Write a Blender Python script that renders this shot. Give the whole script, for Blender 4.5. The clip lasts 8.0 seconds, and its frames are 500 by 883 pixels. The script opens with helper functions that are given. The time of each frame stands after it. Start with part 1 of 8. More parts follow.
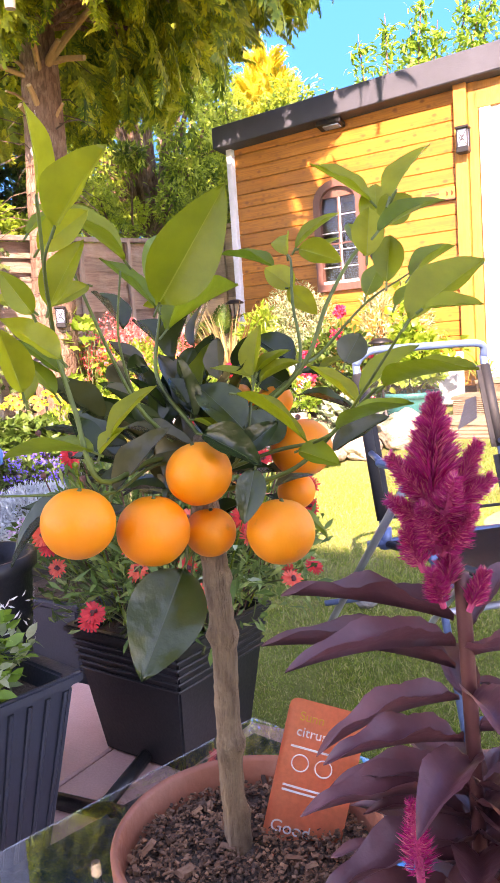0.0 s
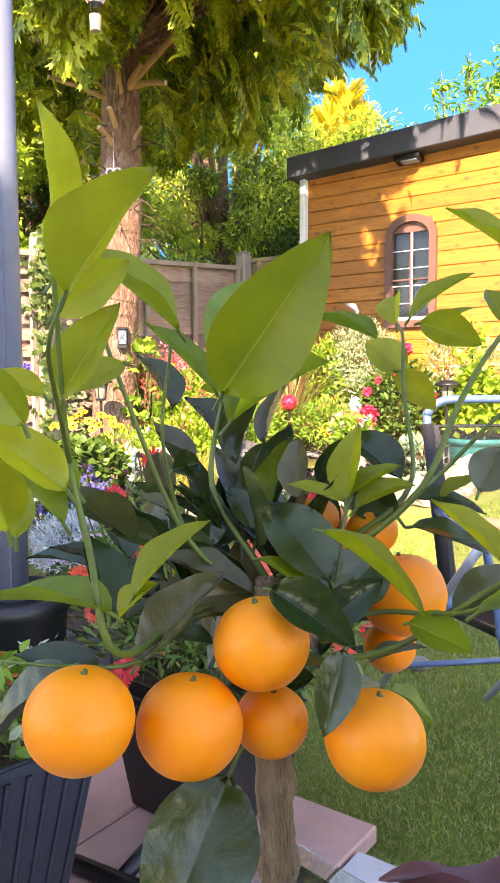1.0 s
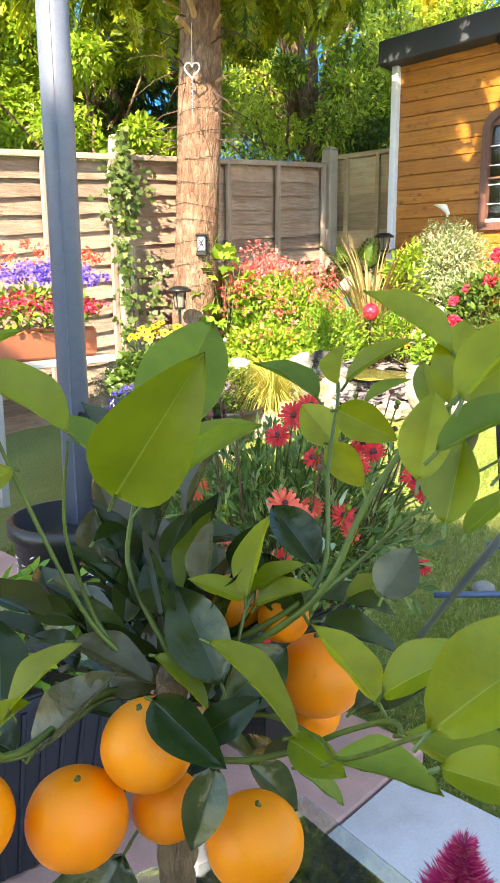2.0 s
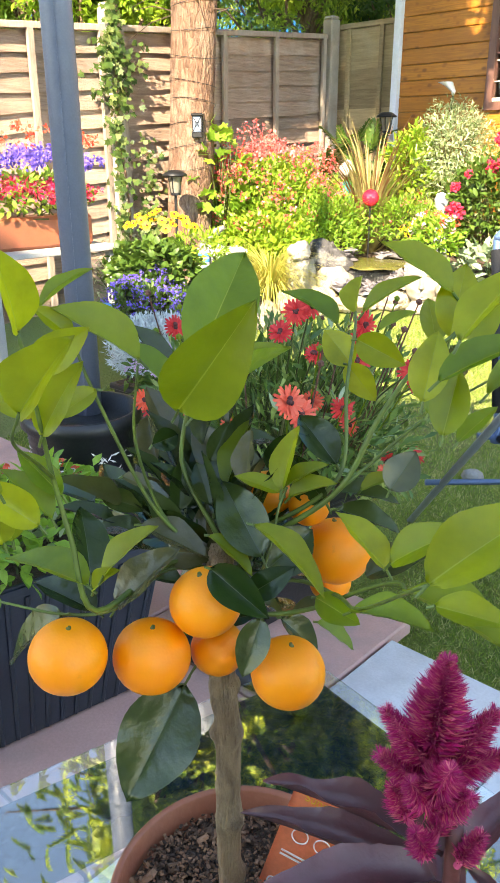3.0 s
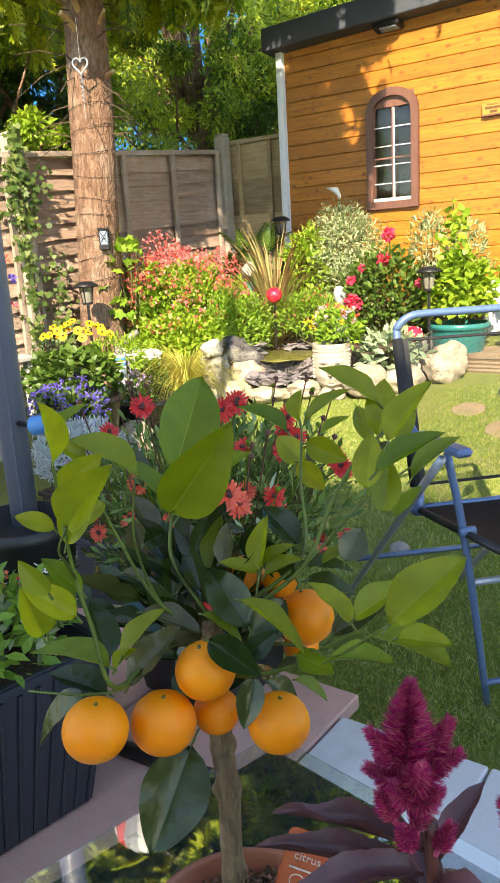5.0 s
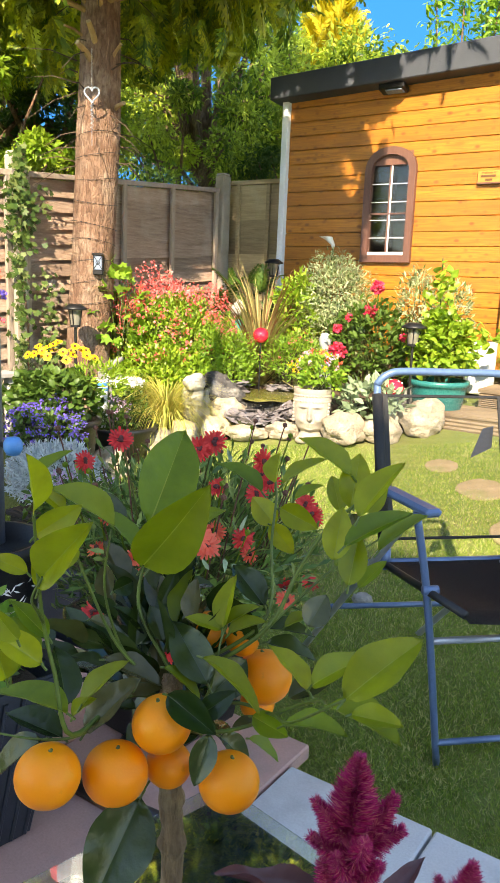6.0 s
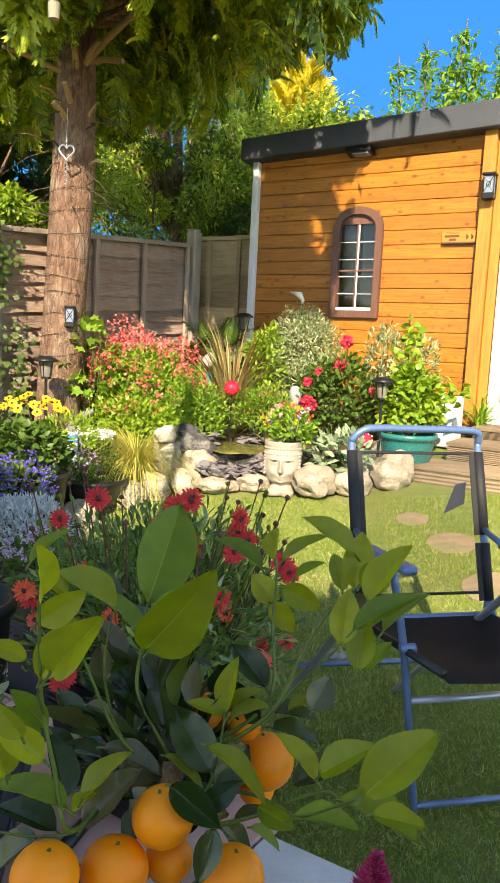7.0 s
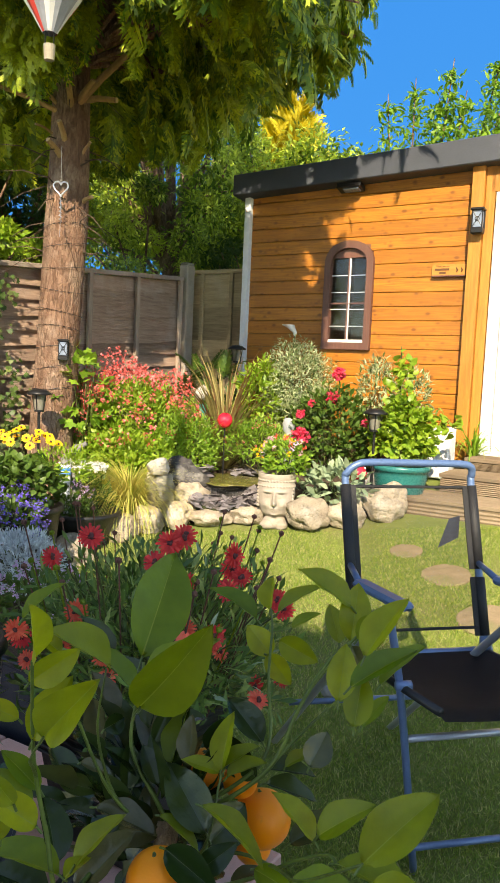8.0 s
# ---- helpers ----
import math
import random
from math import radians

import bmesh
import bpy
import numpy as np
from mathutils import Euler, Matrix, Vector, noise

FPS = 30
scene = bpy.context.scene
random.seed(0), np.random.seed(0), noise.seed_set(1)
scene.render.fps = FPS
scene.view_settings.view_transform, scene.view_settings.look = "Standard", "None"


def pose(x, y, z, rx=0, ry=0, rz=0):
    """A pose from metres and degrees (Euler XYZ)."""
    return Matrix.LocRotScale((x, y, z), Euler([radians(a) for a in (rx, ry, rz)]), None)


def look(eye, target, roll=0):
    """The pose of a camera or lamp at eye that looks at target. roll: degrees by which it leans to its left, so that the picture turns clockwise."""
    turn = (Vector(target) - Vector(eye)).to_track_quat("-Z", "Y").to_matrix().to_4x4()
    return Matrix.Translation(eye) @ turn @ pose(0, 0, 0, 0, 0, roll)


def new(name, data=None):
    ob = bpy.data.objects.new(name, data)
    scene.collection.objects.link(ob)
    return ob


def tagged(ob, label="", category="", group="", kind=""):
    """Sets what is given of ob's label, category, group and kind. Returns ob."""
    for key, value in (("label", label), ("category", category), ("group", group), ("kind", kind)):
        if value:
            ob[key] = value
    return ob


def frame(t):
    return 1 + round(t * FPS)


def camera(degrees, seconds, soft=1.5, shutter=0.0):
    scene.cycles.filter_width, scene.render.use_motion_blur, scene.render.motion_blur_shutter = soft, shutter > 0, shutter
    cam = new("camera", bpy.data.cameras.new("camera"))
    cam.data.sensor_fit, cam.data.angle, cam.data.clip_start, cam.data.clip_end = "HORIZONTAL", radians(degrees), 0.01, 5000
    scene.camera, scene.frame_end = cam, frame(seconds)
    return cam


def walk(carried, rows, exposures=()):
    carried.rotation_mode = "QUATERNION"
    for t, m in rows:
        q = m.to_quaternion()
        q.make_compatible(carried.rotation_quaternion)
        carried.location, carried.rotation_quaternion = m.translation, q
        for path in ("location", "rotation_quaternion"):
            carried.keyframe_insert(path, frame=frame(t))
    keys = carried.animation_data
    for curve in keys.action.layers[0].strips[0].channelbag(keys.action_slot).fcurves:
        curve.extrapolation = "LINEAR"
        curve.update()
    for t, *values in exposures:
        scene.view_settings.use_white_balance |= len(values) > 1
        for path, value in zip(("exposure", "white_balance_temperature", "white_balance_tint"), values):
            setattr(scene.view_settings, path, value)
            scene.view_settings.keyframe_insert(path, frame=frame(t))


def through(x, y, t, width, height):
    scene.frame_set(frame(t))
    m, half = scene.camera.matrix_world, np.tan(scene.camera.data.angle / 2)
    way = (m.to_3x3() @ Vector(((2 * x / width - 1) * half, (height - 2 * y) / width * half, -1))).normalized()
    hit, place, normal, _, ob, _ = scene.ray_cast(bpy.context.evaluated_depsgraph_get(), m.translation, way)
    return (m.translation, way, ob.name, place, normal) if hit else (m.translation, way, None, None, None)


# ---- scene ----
cam = camera(36.7, 8.0)
PATH = [
    (0, (0.246, 0.032, 1.247), (-0.816, 1.711, 1.019), -4),
    (0.3, (0.2407, 0.0362, 1.2659), (-0.8376, 1.706, 1.043), -3.84),
    (0.5, (0.227, 0.057, 1.277), (-0.873, 1.711, 1.048), -3.3),
    (0.8, (0.1798, 0.135, 1.2738), (-0.9641, 1.765, 1.087), -1.69),
    (1, (0.155, 0.147, 1.287), (-1.025, 1.755, 1.132), -0.3),
    (1.2, (0.1519, 0.1731, 1.3019), (-1.072, 1.746, 1.139), 0.68),
    (1.5, (0.165, 0.211, 1.298), (-1.12, 1.725, 1.064), 2.3),
    (1.7, (0.1876, 0.2268, 1.3296), (-1.147, 1.688, 1.039), 0.3),
    (2.8, (0.2264, 0.1591, 1.4059), (-1.075, 1.512, 0.7143), 0.38),
    (3, (0.24, 0.15, 1.411), (-1.03, 1.525, 0.705), -0.1),
    (3.2, (0.2432, 0.1442, 1.4054), (-0.9641, 1.575, 0.7013), -0.28),
    (3.5, (0.252, 0.108, 1.407), (-0.836, 1.654, 0.754), -0.1),
    (3.8, (0.2529, 0.0894, 1.4203), (-0.7567, 1.713, 0.8322), -0.75),
    (4, (0.242, 0.08, 1.433), (-0.766, 1.714, 0.871), -2.4),
    (4.2, (0.2289, 0.071, 1.4325), (-0.7918, 1.704, 0.8926), -2.94),
    (4.5, (0.231, 0.062, 1.43), (-0.844, 1.669, 0.918), -3.8),
    (4.7, (0.2559, 0.0555, 1.4379), (-0.8657, 1.635, 0.9424), -4.49),
    (5.8, (0.2877, 0.0581, 1.4594), (-0.8573, 1.645, 1.045), 1.4),
    (6, (0.281, 0.044, 1.47), (-0.823, 1.664, 1.078), 2.3),
    (6.2, (0.2744, 0.0379, 1.4738), (-0.8101, 1.678, 1.107), 2.47),
    (6.5, (0.272, 0.037, 1.482), (-0.795, 1.697, 1.159), 2.8),
    (7, (0.256, 0.034, 1.489), (-0.793, 1.717, 1.23), 2.8),
    (7.5, (0.256, 0.061, 1.493), (-0.79, 1.753, 1.283), 2.7),
    (8, (0.253, 0.035, 1.504), (-0.788, 1.733, 1.325), 2.6),
]
walk(cam, [(t, look(eye, target, roll)) for t, eye, target, roll in PATH],
     exposures=[(0.0, 3.25, 9000, 44), (1.0, 3.05, 9000, 26), (1.7, 2.9, 9000, 12), (3.0, 3.0, 9000, 9), (3.5, 2.85, 9000, 9), (4.5, 2.35, 9000, 9), (6.0, 2.35, 9000, 9), (6.5, 2.2, 9000, 9), (7.0, 2.0, 9000, 9), (8.0, 1.8, 9000, 9)])

# ---- world, sun ----
SUN_FROM = Vector((0.5, -1.0, 0.78)).normalized()
world = bpy.data.worlds.new("sky")
world.use_nodes = True
scene.world = world
wn = world.node_tree
sky = wn.nodes.new("ShaderNodeTexSky")
sky.sky_type = "NISHITA"
sky.sun_disc = False
sky.sun_elevation = math.asin(SUN_FROM.z)
sky.sun_rotation = math.atan2(SUN_FROM.x, SUN_FROM.y)
sky.altitude = 1500
sky.air_density = 1.0
sky.dust_density = 0.3
sky.ozone_density = 2.5
wn.nodes["Background"].inputs["Strength"].default_value = 0.13
wn.links.new(sky.outputs[0], wn.nodes["Background"].inputs["Color"])
sun_data = bpy.data.lights.new("sun", "SUN")
sun_data.energy = 2.95
sun_data.angle = radians(0.53)
sun_data.color = (1.0, 0.95, 0.88)
sun = new("sun", sun_data)
sun.matrix_world = look(SUN_FROM * 20, (0, 0, 0))

# ---- building tools ----
import itertools


def blank():
    return bmesh.new()


def mesh_of(name, bm, material, smooth=False):
    me = bpy.data.meshes.new(name)
    bmesh.ops.recalc_face_normals(bm, faces=bm.faces)
    bm.to_mesh(me)
    bm.free()
    if material:
        me.materials.append(material)
    if smooth:
        me.polygons.foreach_set("use_smooth", [True] * len(me.polygons))
    return me


def part(name, bm, material, parent=None, label="", smooth=False):
    ob = new(name, mesh_of(name, bm, material, smooth))
    if parent:
        ob.parent = parent
    if label:
        ob["label"] = label
    return ob


def thing(name, label, category, at=(0, 0, 0), group="", kind=""):
    ob = new(name)
    ob.empty_display_size = 0.05
    ob.location = at
    bpy.context.view_layer.update()
    return tagged(ob, label, category, group, kind)


def box(bm, c, s, m=None, bevel=0.0):
    """A box with centre c and size s, turned by m about its centre."""
    r = bmesh.ops.create_cube(bm, size=1.0)
    vs = r["verts"]
    t = Matrix.Translation(c) @ (m or Matrix.Identity(4)) @ Matrix.Diagonal((*s, 1))
    bmesh.ops.transform(bm, matrix=t, verts=vs)
    if bevel:
        es = list({e for v in vs for e in v.link_edges})
        bmesh.ops.bevel(bm, geom=es, offset=bevel, segments=1, affect="EDGES")
    return bm


def tube(bm, pts, radii, seg=10, cap=True, flat=1.0):
    """A tapered tube along pts."""
    pts = [Vector(p) for p in pts]
    if not hasattr(radii, "__len__"):
        radii = [radii] * len(pts)
    rings = []
    side = None
    for i, p in enumerate(pts):
        d = (pts[min(i + 1, len(pts) - 1)] - pts[max(i - 1, 0)]).normalized()
        if side is None:
            side = d.orthogonal().normalized()
        side = (side - d * side.dot(d)).normalized()
        up = d.cross(side)
        rings.append([bm.verts.new(p + (side * math.cos(a) + up * math.sin(a) * flat) * radii[i])
                      for a in (2 * math.pi * k / seg for k in range(seg))])
    for a, b in zip(rings, rings[1:]):
        for k in range(seg):
            bm.faces.new((a[k], a[(k + 1) % seg], b[(k + 1) % seg], b[k]))
    if cap:
        bm.faces.new(rings[0][::-1])
        bm.faces.new(rings[-1])
    return bm


def smooth_path(pts, n=6):
    """Catmull-Rom through pts."""
    p = [Vector(q) for q in pts]
    p = [2 * p[0] - p[1]] + p + [2 * p[-1] - p[-2]]
    out = []
    for i in range(1, len(p) - 2):
        for k in range(n):
            t = k / n
            a, b, c, d = p[i - 1:i + 3]
            out.append(0.5 * ((2 * b) + (c - a) * t + (2 * a - 5 * b + 4 * c - d) * t * t + (3 * b - a - 3 * c + d) * t ** 3))
    out.append(p[-2])
    return out


def lathe(bm, profile, seg=32, at=(0, 0, 0), squash=1.0, turn=0.0):
    """Revolves (radius, height) pairs about z."""
    rings = []
    for r, z in profile:
        if r < 1e-6:
            rings.append([bm.verts.new((at[0], at[1], at[2] + z))])
        else:
            rings.append([bm.verts.new((at[0] + r * math.cos(turn + 2 * math.pi * k / seg),
                                        at[1] + r * squash * math.sin(turn + 2 * math.pi * k / seg), at[2] + z)) for k in range(seg)])
    for a, b in zip(rings, rings[1:]):
        for k in range(seg):
            k2 = (k + 1) % seg
            if len(a) == 1 and len(b) > 1:
                bm.faces.new((a[0], b[k], b[k2]))
            elif len(b) == 1 and len(a) > 1:
                bm.faces.new((a[k], a[k2], b[0]))
            elif len(a) > 1:
                bm.faces.new((a[k], a[k2], b[k2], b[k]))
    return bm


def rock(bm, c, s, seed, rough=0.22, sub=3, turn=0.0, flat=0.15):
    """A lumpy boulder of half sizes s about c."""
    r = bmesh.ops.create_icosphere(bm, subdivisions=sub, radius=1.0)
    m = Matrix.Rotation(turn, 3, "Z")
    for v in r["verts"]:
        p = v.co.copy()
        o = Vector((seed * 7.3, seed * 3.1, seed * 5.7))
        k = 1 + rough * noise.noise(p * 1.1 + o) + rough * 0.5 * noise.noise(p * 2.6 + o)
        q = p * k
        if q.z < -0.75:
            q.z = -0.75 + (q.z + 0.75) * flat
        v.co = Vector(c) + m @ Vector((q.x * s[0], q.y * s[1], q.z * s[2]))
    return bm


# ---- leaves: many small meshes joined by numpy ----
def tri_mesh(name, verts, tris, material, parent=None, label="", smooth=True):
    me = bpy.data.meshes.new(name)
    verts = np.asarray(verts, np.float32)
    tris = np.asarray(tris, np.int32)
    me.vertices.add(len(verts))
    me.vertices.foreach_set("co", verts.ravel())
    me.loops.add(len(tris) * 3)
    me.loops.foreach_set("vertex_index", tris.ravel())
    me.polygons.add(len(tris))
    me.polygons.foreach_set("loop_start", np.arange(0, len(tris) * 3, 3, dtype=np.int32))
    me.polygons.foreach_set("use_smooth", np.full(len(tris), smooth))
    me.update(calc_edges=True)
    me.validate()
    me.materials.append(material)
    ob = new(name, me)
    if parent:
        ob.parent = parent
    if label:
        ob["label"] = label
    return ob


def leaf_form(n=4, wide=0.42, peak=0.42, fold=0.12, droop=0.15, blunt=1.0, wave=0.0):
    """A leaf of length 1 along x, z its upper side: two rows of faces about a midrib."""
    v, f = [], []
    for i in range(n + 1):
        t = i / n
        w = wide * 0.5 * (max(math.sin(math.pi * t ** (math.log(0.5) / math.log(peak))), 0.0) ** blunt)
        z = -droop * t * t
        wz = wave * math.sin(t * 9.0)
        v += [(t, -w, z + fold * w * 2 + wz), (t, 0, z), (t, w, z + fold * w * 2 - wz)]
    for i in range(n):
        a = 3 * i
        b = a + 3
        for p, q in ((0, 1), (1, 2)):
            if i == 0:
                f.append((a + 1, b + q, b + p) if p == 0 else (a + 1, b + q, b + p))
            elif i == n - 1:
                f.append((a + p, a + q, b + 1))
            else:
                f += [(a + p, a + q, b + q), (a + p, b + q, b + p)]
    return np.array(v), np.array(f)


LEAF2 = (np.array([(0, 0, 0), (0.45, -0.2, 0.05), (0.45, 0.2, 0.05), (1, 0, -0.08), (0.5, 0, 0)], float),
         np.array([(0, 1, 4), (0, 4, 2), (1, 3, 4), (4, 3, 2)]))
RAY = (np.array([(0, -0.05, 0), (0, 0.05, 0), (0.45, -0.105, 0.05), (0.45, 0.105, 0.05), (0.9, -0.085, 0.03), (0.9, 0.085, 0.03), (1, 0, 0.0)], float),
       np.array([(0, 2, 1), (1, 2, 3), (2, 4, 3), (3, 4, 5), (4, 6, 5)]))
PETAL = (np.array([(0, -0.06, 0), (0, 0.06, 0), (0.7, -0.2, 0.1), (0.7, 0.2, 0.1), (1, 0, 0.04)], float),
         np.array([(0, 2, 1), (1, 2, 3), (2, 4, 3)]))
GRASSBLADE = (np.array([(0, -0.5, 0), (0, 0.5, 0), (1, 0, 0)], float), np.array([(0, 1, 2)]))
BLADE = (np.array([(0, -0.5, 0), (0, 0.5, 0), (0.55, 0.35, 0), (0.55, -0.35, 0), (1, 0, 0)], float),
         np.array([(0, 1, 2), (0, 2, 3), (3, 2, 4)]))


def unit(a):
    return a / np.maximum(np.linalg.norm(a, axis=1, keepdims=True), 1e-9)


def place(form, pos, d, up, size, wide=1.0):
    """Copies of form at pos, along d, upper side towards up."""
    v, f = form
    pos, d, up = (np.asarray(a, float) for a in (pos, d, up))
    d = unit(d)
    s = unit(np.cross(up, d) + 1e-6)
    u = np.cross(d, s)
    size = np.broadcast_to(np.asarray(size, float), (len(pos),))
    wide = np.broadcast_to(np.asarray(wide, float), (len(pos),))
    w = (v[None, :, 0, None] * d[:, None, :] + v[None, :, 1, None] * s[:, None, :] * wide[:, None, None] + v[None, :, 2, None] * u[:, None, :]) * size[:, None, None] + pos[:, None, :]
    t = f[None] + (np.arange(len(pos)) * len(v))[:, None, None]
    return w.reshape(-1, 3), t.reshape(-1, 3)


def join(*sets):
    vs, fs, n = [], [], 0
    for v, f in sets:
        vs.append(v)
        fs.append(f + n)
        n += len(v)
    return np.concatenate(vs), np.concatenate(fs)


def blob(rng, n, c, r, lump=0.3, low=-0.6, shell=0.55):
    """Points in a lumpy mound about c with half sizes r, and the way outwards."""
    d = unit(rng.normal(size=(n * 3, 3)))
    d = d[d[:, 2] > low][:n]
    k = rng.uniform(shell, 1.0, len(d)) ** 0.6
    s = float(rng.uniform(0, 50))
    l = np.array([noise.noise(Vector((a[0] * 2.2 + s, a[1] * 2.2, a[2] * 2.2))) for a in d])
    k = k * (1 + lump * l)
    return np.asarray(c) + d * k[:, None] * np.asarray(r), d


def foliage(name, rng, n, c, r, form, size, material, parent, up=0.5, spread=0.7, lump=0.3, low=-0.6, shell=0.45, label="", wide=1.0, droop=0.0):
    p, d = blob(rng, n, c, r, lump, low, shell)
    n = len(p)
    way = d + rng.normal(size=(n, 3)) * spread + np.array([0, 0, up - droop])
    nor = d * 0.6 + np.array([0, 0, 1.0]) + rng.normal(size=(n, 3)) * 0.45
    v, f = place(form, p, way, nor, rng.uniform(size[0], size[1], n), wide)
    return tagged(tri_mesh(name, v, f, material, parent, label), kind="stuff")


def stems(bm, rng, n, base, c, r, radius=0.004, low=0.0):
    """Thin stalks from base into a mound."""
    p, _ = blob(rng, n, c, r, 0.2, low, 0.4)
    for q in p:
        m = (Vector(base) * 0.5 + Vector(q) * 0.5) + Vector(rng.normal(size=3) * 0.03)
        b = Vector(base) + Vector((*(rng.normal(size=2) * 0.3 * np.asarray(r)[:2]), 0))
        tube(bm, (b, m, q), (radius, radius * 0.8, radius * 0.4), 5)
    return bm


def flower_disc(rng, pos, nor, size, petals=12, form=PETAL, lift=0.25):
    """Daisy heads: petals in a ring about each place."""
    ps, ds, ups, ss = [], [], [], []
    for p, n, s in zip(pos, nor, size):
        n = Vector(n).normalized()
        a = n.orthogonal().normalized()
        b = n.cross(a)
        o = rng.uniform(0, 6)
        for k in range(petals):
            t = o + 2 * math.pi * k / petals
            ps.append(p)
            ds.append(a * math.cos(t) + b * math.sin(t) + n * rng.uniform(-0.1, lift))
            ups.append(n)
            ss.append(s * rng.uniform(0.85, 1.1))
    return place(form, np.array(ps), np.array([tuple(d) for d in ds]), np.array([tuple(u) for u in ups]), ss)


def balls(rng, pos, size, flat=1.0):
    """Small rounded lumps."""
    t = (1 + 5 ** 0.5) / 2
    v = np.array([(-1, t, 0), (1, t, 0), (-1, -t, 0), (1, -t, 0), (0, -1, t), (0, 1, t), (0, -1, -t), (0, 1, -t), (t, 0, -1), (t, 0, 1), (-t, 0, -1), (-t, 0, 1)], float) / 1.9
    f = np.array([(0, 11, 5), (0, 5, 1), (0, 1, 7), (0, 7, 10), (0, 10, 11), (1, 5, 9), (5, 11, 4), (11, 10, 2), (10, 7, 6), (7, 1, 8),
                  (3, 9, 4), (3, 4, 2), (3, 2, 6), (3, 6, 8), (3, 8, 9), (4, 9, 5), (2, 4, 11), (6, 2, 10), (8, 6, 7), (9, 8, 1)])
    n = len(pos)
    return place((v, f), pos, rng.normal(size=(n, 3)), rng.normal(size=(n, 3)), size)

# ---- materials ----
def node_mat(name):
    m = bpy.data.materials.new(name)
    m.use_nodes = True
    nt = m.node_tree
    return m, nt, nt.nodes, nt.links, nt.nodes["Principled BSDF"]


def mix_rgb(nt, fac, a, b, mode="MIX"):
    n = nt.nodes.new("ShaderNodeMix")
    n.data_type = "RGBA"
    n.blend_type = mode
    for sock, val in ((n.inputs[0], fac), (n.inputs[6], a), (n.inputs[7], b)):
        if hasattr(val, "is_linked"):
            nt.links.new(val, sock)
        elif hasattr(val, "__len__"):
            sock.default_value = (*val[:3], 1.0)
        else:
            sock.default_value = val
    return n.outputs[2]


def ramp(nt, fac, lo, hi, a=0.0, b=1.0):
    n = nt.nodes.new("ShaderNodeMapRange")
    nt.links.new(fac, n.inputs[0])
    n.inputs[1].default_value, n.inputs[2].default_value, n.inputs[3].default_value, n.inputs[4].default_value = lo, hi, a, b
    return n.outputs[0]


def noise_tex(nt, scale, detail=4.0, rough=0.55, stretch=(1, 1, 1), obj=True, distort=0.0):
    co = nt.nodes.new("ShaderNodeTexCoord")
    mp = nt.nodes.new("ShaderNodeMapping")
    mp.inputs["Scale"].default_value = stretch
    n = nt.nodes.new("ShaderNodeTexNoise")
    n.inputs["Scale"].default_value, n.inputs["Detail"].default_value, n.inputs["Roughness"].default_value = scale, detail, rough
    n.inputs["Distortion"].default_value = distort
    nt.links.new(co.outputs["Object"], mp.inputs[0])
    nt.links.new(mp.outputs[0], n.inputs[0])
    return n.outputs[0]


def bump(nt, height, strength, dist, bsdf):
    b = nt.nodes.new("ShaderNodeBump")
    b.inputs["Strength"].default_value, b.inputs["Distance"].default_value = strength, dist
    nt.links.new(height, b.inputs["Height"])
    nt.links.new(b.outputs[0], bsdf.inputs["Normal"])


def surface(name, c1, c2, rough=0.6, scale=8.0, fine=90.0, stretch=(1, 1, 1), relief=0.3, depth=0.004, metal=0.0, piece=0.0, spec=0.5, island=False, c3=None, dirt=0.0):
    """A surface that varies between c1 and c2 at two scales, with relief; piece: how far single pieces differ."""
    m, nt, N, L, bs = node_mat(name)
    big = noise_tex(nt, scale, 5, 0.6, stretch, distort=0.3)
    small = noise_tex(nt, fine, 3, 0.6, stretch)
    col = mix_rgb(nt, ramp(nt, big, 0.3, 0.7), c1, c2)
    if c3:
        col = mix_rgb(nt, ramp(nt, noise_tex(nt, scale * 0.37, 6, 0.65), 0.52, 0.68, 0, 0.8), col, c3)
    col = mix_rgb(nt, ramp(nt, small, 0.3, 0.75, 0.0, 0.35), col, tuple(0.55 * x for x in c1))
    if piece:
        if island:
            g = N.new("ShaderNodeNewGeometry")
            rnd = g.outputs["Random Per Island"]
        else:
            g = N.new("ShaderNodeObjectInfo")
            rnd = g.outputs["Random"]
        hsv = N.new("ShaderNodeHueSaturation")
        L.new(col, hsv.inputs["Color"])
        L.new(ramp(nt, rnd, 0, 1, 1 - piece, 1 + piece), hsv.inputs["Value"])
        col = hsv.outputs[0]
    L.new(col, bs.inputs["Base Color"])
    bs.inputs["Metallic"].default_value = metal
    bs.inputs["Specular IOR Level"].default_value = spec
    L.new(ramp(nt, small, 0.2, 0.8, max(rough - 0.12, 0.03), min(rough + 0.12, 1)), bs.inputs["Roughness"])
    if relief:
        h = N.new("ShaderNodeMath")
        h.operation = "ADD"
        L.new(big, h.inputs[0])
        L.new(small, h.inputs[1])
        bump(nt, h.outputs[0], relief, depth, bs)
    return m


